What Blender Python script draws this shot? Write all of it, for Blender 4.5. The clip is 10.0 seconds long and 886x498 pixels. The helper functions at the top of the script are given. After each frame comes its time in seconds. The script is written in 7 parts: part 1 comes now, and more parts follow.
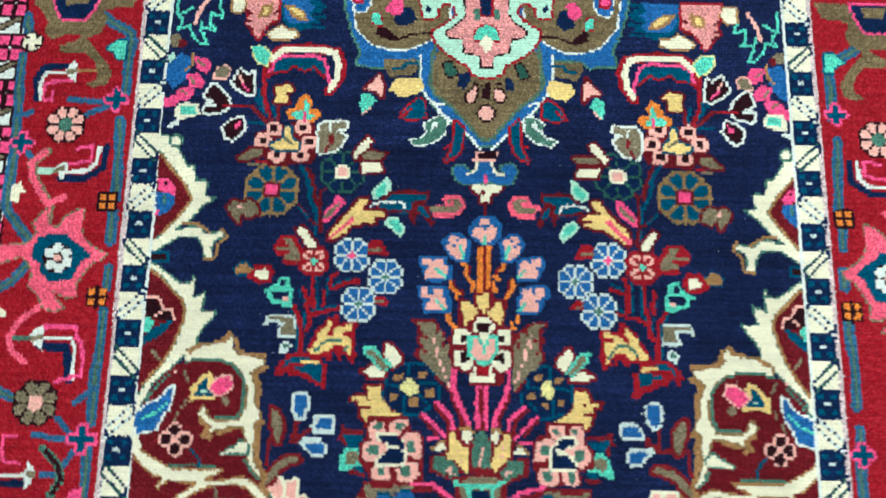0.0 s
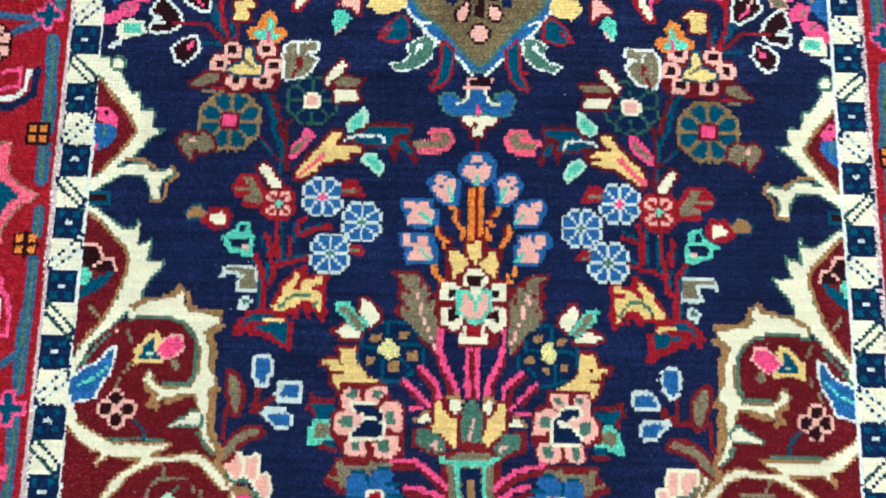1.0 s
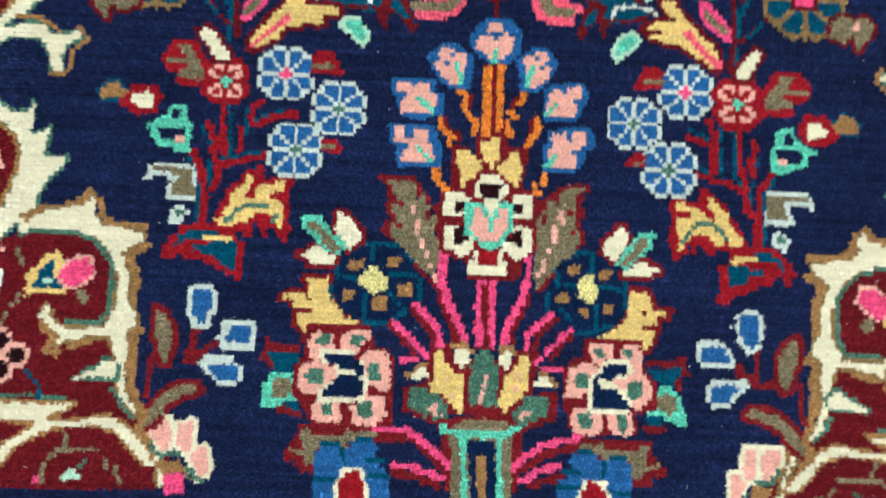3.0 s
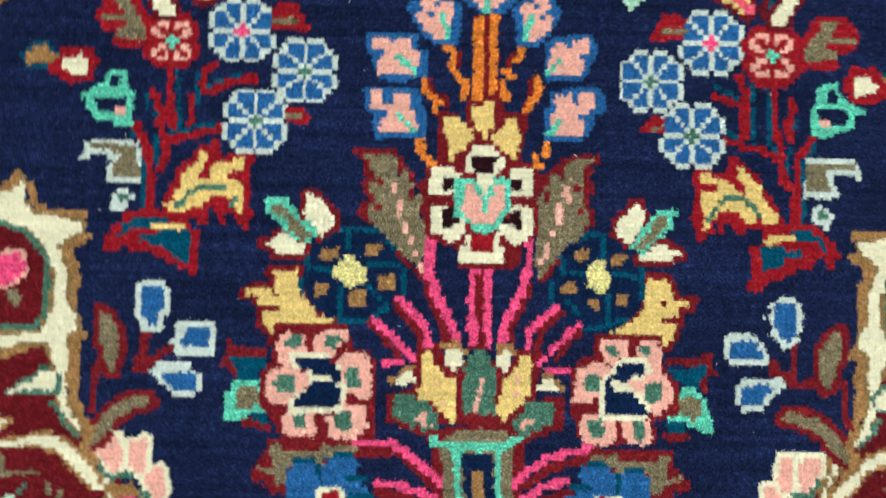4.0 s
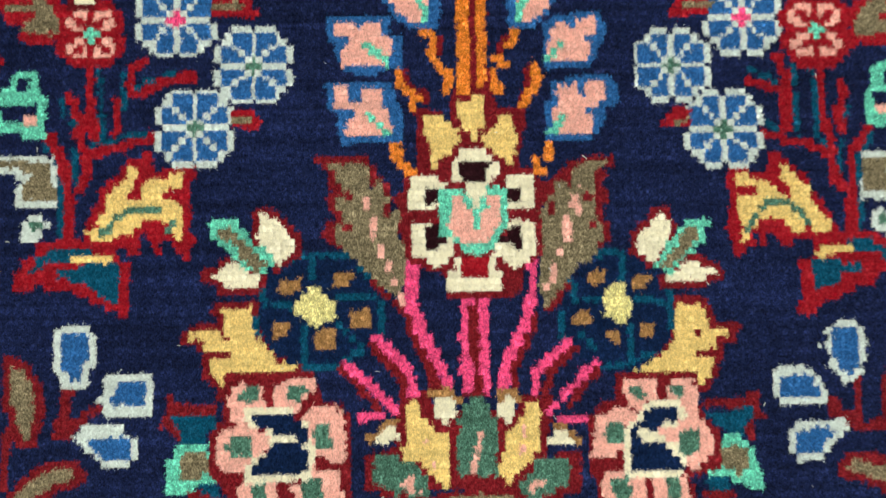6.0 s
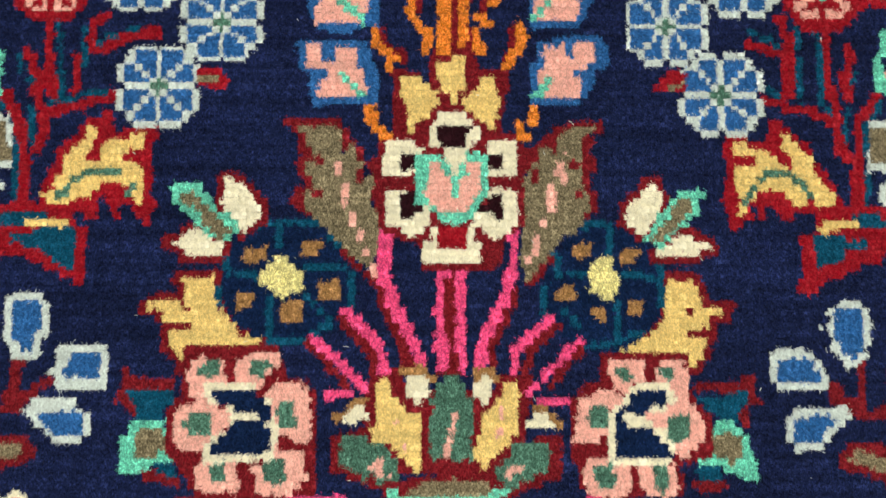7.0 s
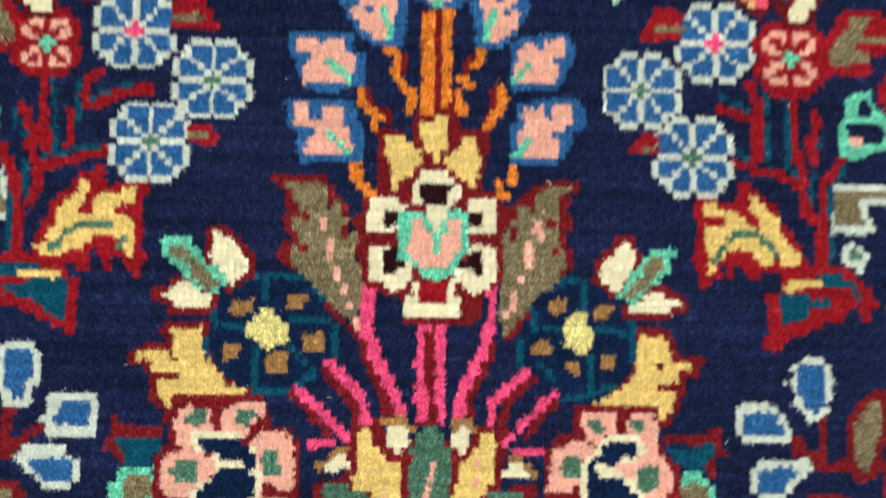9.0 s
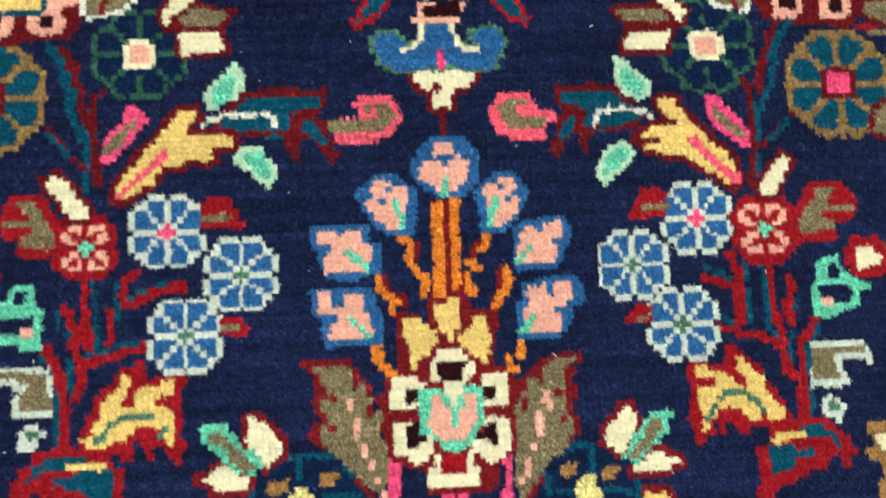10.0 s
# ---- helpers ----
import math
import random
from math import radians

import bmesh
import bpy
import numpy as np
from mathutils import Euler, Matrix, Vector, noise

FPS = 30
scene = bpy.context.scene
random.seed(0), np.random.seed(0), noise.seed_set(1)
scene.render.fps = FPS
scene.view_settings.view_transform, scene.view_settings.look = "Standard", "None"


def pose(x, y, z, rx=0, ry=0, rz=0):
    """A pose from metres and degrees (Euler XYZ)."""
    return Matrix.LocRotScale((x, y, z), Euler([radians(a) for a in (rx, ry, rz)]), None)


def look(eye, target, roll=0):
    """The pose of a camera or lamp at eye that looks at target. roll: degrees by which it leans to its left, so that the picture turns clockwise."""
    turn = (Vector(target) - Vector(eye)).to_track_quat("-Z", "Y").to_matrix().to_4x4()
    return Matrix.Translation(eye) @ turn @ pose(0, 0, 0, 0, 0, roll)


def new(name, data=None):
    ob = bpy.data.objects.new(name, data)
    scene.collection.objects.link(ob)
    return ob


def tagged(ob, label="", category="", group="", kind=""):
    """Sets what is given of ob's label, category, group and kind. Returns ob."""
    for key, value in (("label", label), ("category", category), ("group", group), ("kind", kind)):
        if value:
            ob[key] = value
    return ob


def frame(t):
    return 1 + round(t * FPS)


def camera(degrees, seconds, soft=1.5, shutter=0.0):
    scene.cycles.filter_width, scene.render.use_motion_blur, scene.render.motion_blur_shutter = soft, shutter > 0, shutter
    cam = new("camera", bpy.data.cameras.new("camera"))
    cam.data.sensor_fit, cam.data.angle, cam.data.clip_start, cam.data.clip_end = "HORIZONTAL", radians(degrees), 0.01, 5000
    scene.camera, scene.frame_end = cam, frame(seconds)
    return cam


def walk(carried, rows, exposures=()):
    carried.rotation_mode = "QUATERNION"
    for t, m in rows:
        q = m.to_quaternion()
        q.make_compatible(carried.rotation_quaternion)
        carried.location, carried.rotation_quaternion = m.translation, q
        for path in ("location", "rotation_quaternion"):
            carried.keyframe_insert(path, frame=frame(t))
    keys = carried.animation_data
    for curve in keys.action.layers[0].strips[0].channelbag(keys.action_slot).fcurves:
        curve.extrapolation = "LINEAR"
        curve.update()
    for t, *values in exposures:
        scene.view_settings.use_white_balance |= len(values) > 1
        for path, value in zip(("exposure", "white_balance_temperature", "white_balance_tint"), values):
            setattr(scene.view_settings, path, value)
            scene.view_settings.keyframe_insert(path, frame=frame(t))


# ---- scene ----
cam = camera(53.0, 10.0, soft=1.55, shutter=0.6)
PATH = [
    (0, (-0.042, -0.019, 0.935), (-0.05, 0.463, -1.006), 0.2),
    (0.2, (-0.0419, -0.0189, 0.9195), (-0.0684, 0.4742, -1.0312), -3.12),
    (0.5, (-0.039, -0.022, 0.877), (-0.081, 0.438, -1.069), -5.4),
    (0.8, (-0.0344, -0.0172, 0.8325), (-0.0466, 0.4121, -1.1206), -1.89),
    (1, (-0.036, -0.008, 0.803), (-0.024, 0.395, -1.155), 3.0),
    (1.2, (-0.0312, -0.01, 0.7941), (-0.0568, 0.4235, -1.1662), -1.79),
    (1.5, (-0.029, -0.007, 0.77), (-0.017, 0.423, -1.183), 3.9),
    (1.8, (-0.0189, -0.0031, 0.7484), (-0.0001, 0.4505, -1.2052), 3.55),
    (2, (-0.025, -0.002, 0.737), (0.037, 0.403, -1.22), 11.7),
    (2.2, (-0.0366, -0.006, 0.7158), (0.0435, 0.3906, -1.2536), 15.11),
    (2.5, (-0.049, -0.003, 0.661), (0.048, 0.356, -1.304), 17.6),
    (2.7, (-0.054, -0.005, 0.63), (0.029, 0.33, -1.34), 16.7),
    (3.8, (-0.038, 0.046, 0.526), (0.012, 0.18, -1.468), 19.9),
    (4, (-0.038, 0.042, 0.514), (0.015, 0.182, -1.48), 21.8),
    (4.2, (-0.0362, 0.0331, 0.4988), (0.015, 0.1989, -1.494), 19.77),
    (4.5, (-0.038, 0.033, 0.48), (0.002, 0.17, -1.515), 18.8),
    (4.8, (-0.0307, 0.0363, 0.4591), (0.0613, 0.185, -1.5294), 31.54),
    (5, (-0.03, 0.035, 0.45), (0.12, 0.181, -1.539), 45.0),
    (5.2, (-0.033, 0.0361, 0.4444), (0.1502, 0.1776, -1.5414), 51.81),
    (5.5, (-0.036, 0.048, 0.445), (0.095, 0.19, -1.545), 42.2),
    (5.7, (-0.035, 0.058, 0.439), (0.065, 0.215, -1.553), 31.6),
    (6.8, (-0.014, 0.042, 0.396), (0.006, 0.216, -1.597), 6.2),
    (7, (-0.012, 0.041, 0.397), (0.019, 0.22, -1.594), 9.9),
    (7.3, (-0.0123, 0.0374, 0.3942), (0.0264, 0.219, -1.5964), 11.79),
    (7.5, (-0.012, 0.037, 0.394), (0.026, 0.215, -1.598), 11.4),
    (8, (-0.008, 0.038, 0.389), (0.029, 0.196, -1.605), 12.5),
    (8.2, (-0.0081, 0.0403, 0.3872), (0.0207, 0.1847, -1.605), 10.34),
    (8.5, (-0.009, 0.045, 0.389), (0.022, 0.191, -1.605), 11.4),
    (8.7, (-0.0061, 0.0521, 0.3976), (0.0194, 0.2382, -1.5938), 7.58),
    (9, (-0.011, 0.065, 0.414), (0.055, 0.244, -1.577), 21.0),
    (9.2, (-0.0125, 0.0795, 0.4393), (0.0699, 0.2903, -1.557), 22.3),
    (9.5, (-0.02, 0.101, 0.451), (0.109, 0.369, -1.527), 25.9),
    (9.8, (-0.027, 0.1203, 0.4536), (0.1013, 0.3887, -1.5228), 23.89),
    (10, (-0.035, 0.131, 0.458), (0.103, 0.391, -1.52), 26.0),
]
EXPOSURES = [(0.0, 0.22, 5400, 0), (1.0, 0.3, 5450, 2), (2.5, 0.26, 5650, 4), (4.0, 0.19, 5850, 1), (5.0, 0.21, 5900, 1), (5.5, 0.16, 6100, 3), (7.0, 0.13, 6400, 8), (8.5, 0.14, 6450, 8), (9.5, 0.26, 6450, 1), (10.0, 0.26, 6450, 1)]
walk(cam, [(t, look(eye, target, roll)) for t, eye, target, roll in PATH], EXPOSURES)

# ---- light ----
world = bpy.data.worlds.new("world")
scene.world = world
world.use_nodes = True
world.node_tree.nodes["Background"].inputs[0].default_value = (0.9, 0.95, 1.0, 1)
world.node_tree.nodes["Background"].inputs[1].default_value = 0.10


def ceiling_lamp(x, y, power):
    lamp = bpy.data.lights.new("ceiling_lamp", "AREA")
    lamp.shape, lamp.size, lamp.size_y, lamp.energy, lamp.color = "RECTANGLE", 1.15, 0.55, power, (1.0, 0.97, 0.92)
    ob = new("ceiling_lamp", lamp)
    ob.matrix_basis = pose(x, y, 2.66)
    return ob


LAMPS = [(-1.4, 1.4, 14), (1.4, 1.4, 84), (-1.4, -1.5, 14), (1.4, -1.5, 32)]
for lamp_place in LAMPS:
    ceiling_lamp(*lamp_place)


# ---- materials ----
def linear(code):
    def one(v):
        v /= 255
        return v / 12.92 if v < 0.04045 else ((v + 0.055) / 1.055) ** 2.4
    return tuple(one(int(code[i:i + 2], 16)) for i in (0, 2, 4))


class Nodes:
    """Short hand for building a node tree."""

    def __init__(self, material):
        material.use_nodes = True
        self.tree = material.node_tree
        self.shader = self.tree.nodes["Principled BSDF"]

    def add(self, kind, **settings):
        node = self.tree.nodes.new(kind)
        for key, value in settings.items():
            if key == "operation":
                node.operation = value
            elif key == "blend_type":
                node.blend_type = value
            elif key == "data_type":
                node.data_type = value
        return node

    def link(self, a, b):
        self.tree.links.new(a, b)

    def noise(self, vector, scale, detail=2.0, rough=0.5):
        mapping = self.tree.nodes.new("ShaderNodeMapping")
        mapping.inputs["Scale"].default_value = scale
        self.link(vector, mapping.inputs["Vector"])
        node = self.tree.nodes.new("ShaderNodeTexNoise")
        node.inputs["Scale"].default_value = 1.0
        node.inputs["Detail"].default_value = detail
        node.inputs["Roughness"].default_value = rough
        self.link(mapping.outputs[0], node.inputs["Vector"])
        return node.outputs["Fac"]

    def math(self, operation, a, b):
        node = self.add("ShaderNodeMath", operation=operation)
        for socket, value in zip(node.inputs, (a, b)):
            if isinstance(value, (int, float)):
                socket.default_value = value
            else:
                self.link(value, socket)
        return node.outputs[0]

    def spread(self, value, low, high, top=1.0, bottom=0.0):
        node = self.tree.nodes.new("ShaderNodeMapRange")
        node.inputs["From Min"].default_value, node.inputs["From Max"].default_value = bottom, top
        node.inputs["To Min"].default_value, node.inputs["To Max"].default_value = low, high
        self.link(value, node.inputs["Value"])
        return node.outputs[0]


def wool(name, code, dye_row_shade=0.10, fibre=0.6, uneven_glint=0.32, sheen_mottle=0.08):
    """Dyed wool pile: fibres along the pile, knots that differ in tone, bands of slightly different dye lots; glints,
    nap sheen and shade between rows are put into the colour.
    """
    material = bpy.data.materials.new(name)
    n = Nodes(material)
    place = n.tree.nodes.new("ShaderNodeTexCoord").outputs["Object"]
    island = n.tree.nodes.new("ShaderNodeNewGeometry").outputs["Random Per Island"]
    strands = n.noise(place, (2300, 800, 1100), 2.0, 0.6)
    snap = n.add("ShaderNodeVectorMath", operation="SNAP")
    snap.inputs[1].default_value = (0.0033, 0.0033, 1.0)
    n.link(place, snap.inputs[0])
    knot = n.add("ShaderNodeTexWhiteNoise")
    n.link(snap.outputs[0], knot.inputs["Vector"])
    rows = n.noise(place, (5, 210, 1), 2.0)
    patches = n.noise(place, (16, 22, 1), 2.0)
    # Fibre streaks and skewed bright flecks also paint in sheen and glints.
    shade = n.math("MULTIPLY", n.spread(strands, 1 - fibre, 1 + fibre, 0.68, 0.32), n.spread(n.math("POWER", island, 3.0), 1 - 0.7 * uneven_glint, 1 + 2.1 * uneven_glint))
    shade = n.math("MULTIPLY", shade, n.spread(knot.outputs["Value"], 1 - 0.4 * uneven_glint, 1 + 0.4 * uneven_glint))
    # Dye-lot bands; in navy they also paint the shade between knot rows
    shade = n.math("MULTIPLY", shade, n.spread(rows, 1 - dye_row_shade, 1 + dye_row_shade, 0.7, 0.3))
    # Mottling of the yarn; in navy it paints the sheen of the nap
    shade = n.math("MULTIPLY", shade, n.spread(patches, 1 - sheen_mottle, 1 + sheen_mottle, 0.7, 0.3))
    tint = n.add("ShaderNodeHueSaturation")
    tint.inputs["Color"].default_value = (*linear(code), 1)
    n.link(shade, tint.inputs["Value"])
    n.link(n.spread(island, 1.02, 0.96), tint.inputs["Saturation"])
    n.link(tint.outputs[0], n.shader.inputs["Base Color"])
    n.shader.inputs["Roughness"].default_value = 0.75
    n.shader.inputs["Specular IOR Level"].default_value = 0.07
    bump = n.tree.nodes.new("ShaderNodeBump")
    bump.inputs["Strength"].default_value = 0.8
    bump.inputs["Distance"].default_value = 0.0007
    n.link(strands, bump.inputs["Height"])
    n.link(bump.outputs[0], n.shader.inputs["Normal"])
    return material


def plain(name, colour, rough=0.7, scale=14.0, depth=0.12, bumpy=0.15):
    """A dull surface with grain at two scales."""
    material = bpy.data.materials.new(name)
    n = Nodes(material)
    place = n.tree.nodes.new("ShaderNodeTexCoord").outputs["Object"]
    grain = n.noise(place, (scale * 12,) * 3, 3.0)
    cloud = n.noise(place, (scale / 6,) * 3, 3.0)
    shade = n.math("MULTIPLY", n.spread(grain, 1 - depth, 1 + depth, 0.7, 0.3), n.spread(cloud, 1 - depth, 1 + depth, 0.7, 0.3))
    tint = n.add("ShaderNodeHueSaturation")
    tint.inputs["Color"].default_value = (*colour, 1)
    n.link(shade, tint.inputs["Value"])
    n.link(tint.outputs[0], n.shader.inputs["Base Color"])
    n.shader.inputs["Roughness"].default_value = rough
    bump = n.tree.nodes.new("ShaderNodeBump")
    bump.inputs["Strength"].default_value = bumpy
    bump.inputs["Distance"].default_value = 0.002
    n.link(grain, bump.inputs["Height"])
    n.link(bump.outputs[0], n.shader.inputs["Normal"])
    return material


# Yarn colours of the rug
YARNS = [
    ("navy", "182247"), ("night_blue", "0e2348"), ("blue", "2d66a2"), ("teal", "0b4f6a"), ("turquoise", "70d3b6"), ("mint", "c0e4cb"),
    ("ivory", "f2ecce"), ("white", "e6eadf"), ("pink", "f04f88"), ("soft_pink", "ee5f7a"), ("salmon", "f3b9a8"), ("red", "9c1020"),
    ("dark_red", "7a1720"), ("maroon", "6a121c"), ("brown", "2a0e15"), ("taupe", "857a5e"), ("tan", "a87e4c"), ("gold", "eed282"),
    ("pale_yellow", "ece39a"), ("orange", "e4862a"), ("green", "527c69"), ("olive_brown", "786848"), ("stripe_blue", "356488"), ("olive_green", "55735f"),
    ("camel", "94774a"), ("dark_green", "345f50"), ("pale_grey", "d6e1d9"), ("rose", "e39a94"), ("mauve", "d6c2be"),
]
# Dye bands with row shade, fibre contrast, unevenness of the knots with painted glints, and mottling with nap sheen,
# where a yarn differs from the usual
SPECIAL = {
    "navy": (0.30, 0.9, 0.45, 0.20), "night_blue": (0.14, 0.65, 0.40, 0.10), "maroon": (0.14, 0.55, 0.35, 0.10), "red": (0.16, 0.45, 0.24, 0.10),
    "green": (0.08, 0.85, 0.42, 0.10), "taupe": (0.10, 0.85, 0.42, 0.12), "olive_brown": (0.22, 0.75, 0.36, 0.20), "stripe_blue": (0.25, 0.55, 0.30, 0.12), "camel": (0.14, 0.60, 0.32, 0.12),
    "ivory": (0.06, 0.16, 0.07, 0.05), "white": (0.06, 0.16, 0.07, 0.05), "pale_grey": (0.06, 0.25, 0.12, 0.05), "mint": (0.08, 0.3, 0.15, 0.05), "salmon": (0.08, 0.3, 0.14, 0.06), "gold": (0.10, 0.34, 0.16, 0.08),
}
WOOLS = [wool("wool_" + name, code, *SPECIAL.get(name, ())) for name, code in YARNS]
(NAV, NIG, BLU, TEA, TUR, MNT, IVO, WHI, PNK, SPK, SAL, RED, RED2, MAR, BRN, TAU, TAN, YEL, PYL, ORA, GRN, OBR, SBL, OLV, CAM, DGR, PAL, ROS, MAU) = range(29)
# Foundation colour is darkened to stand for the shade between the tufts
COTTON = plain("shaded_weft", (0.035, 0.03, 0.035), 0.95)
PLASTER = plain("wall_paint", (0.74, 0.72, 0.68), 0.8, 6.0, 0.03, 0.05)
CONCRETE = plain("floor_screed", (0.30, 0.29, 0.27), 0.6, 8.0, 0.12)
ENAMEL = plain("lamp_enamel", (0.8, 0.8, 0.8), 0.4, 5.0, 0.02, 0.02)
DIFFUSER = bpy.data.materials.new("lamp_diffuser")
DIFFUSER.use_nodes = True
DIFFUSER.node_tree.nodes["Principled BSDF"].inputs["Emission Color"].default_value = (1.0, 0.97, 0.92, 1)
DIFFUSER.node_tree.nodes["Principled BSDF"].inputs["Emission Strength"].default_value = 2.0


# ---- building helpers ----
def box(bm, x0, x1, y0, y1, z0, z1):
    middle = Matrix.Translation(((x0 + x1) / 2, (y0 + y1) / 2, (z0 + z1) / 2))
    return bmesh.ops.create_cube(bm, size=1, matrix=middle @ Matrix.Diagonal((x1 - x0, y1 - y0, z1 - z0, 1)))


def part(name, bm, material, parent=None, label=""):
    mesh = bpy.data.meshes.new(name)
    bm.to_mesh(mesh)
    bm.free()
    mesh.materials.append(material)
    ob = new(name, mesh)
    ob.parent = parent
    return tagged(ob, label)


def slab(name, material, bounds, parent=None, label="", kind=""):
    bm = bmesh.new()
    box(bm, *bounds)
    ob = part(name, bm, material, parent, label)
    return tagged(ob, kind=kind)


# ---- room ----
FLOOR = -0.011
slab("floor", CONCRETE, (-3.2, 3.2, -3.2, 3.6, FLOOR - 0.1, FLOOR), label="grey screed floor under the rug", kind="structure")
slab("ceiling", PLASTER, (-3.2, 3.2, -3.2, 3.6, 2.7, 2.8), label="plain white ceiling", kind="structure")
slab("wall_north", PLASTER, (-3.2, 3.2, 3.6, 3.75, FLOOR, 2.7), label="plain off-white wall", kind="structure")
slab("wall_south", PLASTER, (-3.2, 3.2, -3.35, -3.2, FLOOR, 2.7), label="plain off-white wall", kind="structure")
slab("wall_east", PLASTER, (3.2, 3.35, -3.2, 3.6, FLOOR, 2.7), label="plain off-white wall", kind="structure")
slab("wall_west", PLASTER, (-3.35, -3.2, -3.2, 3.6, FLOOR, 2.7), label="plain off-white wall", kind="structure")
for lx, ly, _ in LAMPS:
    fixture = tagged(new("ceiling_light"), "white panel ceiling light with glowing diffuser", "ceiling light", "ceiling lights")
    fixture.location = (lx, ly, 2.7)
    for side in ((-0.62, 0.62, -0.32, -0.29), (-0.62, 0.62, 0.29, 0.32), (-0.62, -0.59, -0.29, 0.29), (0.59, 0.62, -0.29, 0.29)):
        slab("frame", ENAMEL, (*side, -0.03, 0), fixture)
    slab("diffuser", DIFFUSER, (-0.588, 0.588, -0.288, 0.288, -0.012, 0), fixture, "glowing opal diffuser")

# ---- the rug ----
KNOT = 3.3  # mm, knot pitch across and along
CELL = KNOT / 2  # each knot shows two by two ends of cut yarn
X0, X1, Y0, Y1 = -606, 512, -108, 556  # the part of the rug worked knot by knot, mm
RUG_X, RUG_Y = (-650, 626), (-480, 1330)  # the whole rug, mm
columns, lines = 2 * int((X1 - X0) / KNOT), 2 * int((Y1 - Y0) / KNOT)
grid_x = X0 + (np.arange(columns) + 0.5) * CELL
grid_y = Y0 + (np.arange(lines) + 0.5) * CELL
HOLD = 0.62  # how far the four ends of a knot keep to one yarn
hold_x = HOLD * np.where(np.arange(columns) % 2, -CELL / 2, CELL / 2)
hold_y = HOLD * np.where(np.arange(lines) % 2, -CELL / 2, CELL / 2)
colour = np.zeros((lines, columns), np.int8)
owner = np.zeros((lines, columns), np.int32)
waver = np.random.default_rng(7).normal(0, 0.16, (2, lines, columns))  # mm, the weaver's hand
PARTS = [("field", "deep navy wool field with faint dye bands, row shade and sheen in its colour", None)]  # name, label, index of the part it belongs to
rug = tagged(new("rug"), "hand-knotted wool rug, navy field with floral pattern, lying flat", "rug")


def left_guard(y):
    return -377 - 0.0105 * y


def right_guard(y):
    return 358.0 + 0 * y


def inside(px, py, points):
    found = np.zeros(px.shape, bool)
    for (ax, ay), (bx, by) in zip(points, points[1:] + points[:1]):
        if ay == by:
            continue
        found ^= ((ay > py) != (by > py)) & (px < (bx - ax) * (py - ay) / (by - ay) + ax)
    return found


def reach(px, py, points, closed):
    """Distance from every place to the outline or line through points."""
    least = np.full(px.shape, 1e9)
    for (ax, ay), (bx, by) in zip(points, points[1:] + (points[:1] if closed else [])):
        dx, dy = bx - ax, by - ay
        along = np.clip(((px - ax) * dx + (py - ay) * dy) / max(dx * dx + dy * dy, 1e-6), 0, 1)
        least = np.minimum(least, np.hypot(px - ax - along * dx, py - ay - along * dy))
    return least


def dye(part_index, yarn, points, closed, width):
    """Works the knots inside an outline (grown by width), or along a line of that width."""
    xs, ys = [p[0] for p in points], [p[1] for p in points]
    grow = width + KNOT
    c0, c1 = np.searchsorted(grid_x, (min(xs) - grow, max(xs) + grow))
    r0, r1 = np.searchsorted(grid_y, (min(ys) - grow, max(ys) + grow))
    if c0 >= c1 or r0 >= r1:
        return
    px, py = np.meshgrid(grid_x[c0:c1] + hold_x[c0:c1], grid_y[r0:r1] + hold_y[r0:r1])
    px, py = px + waver[0, r0:r1, c0:c1], py + waver[1, r0:r1, c0:c1]
    if closed:
        mask = inside(px, py, points)
        if width > 0:
            mask |= reach(px, py, points, True) < width
        elif width < 0:
            mask &= reach(px, py, points, True) > -width
    else:
        mask = reach(px, py, points, False) < width / 2
    colour[r0:r1, c0:c1][mask] = yarn
    owner[r0:r1, c0:c1][mask] = part_index


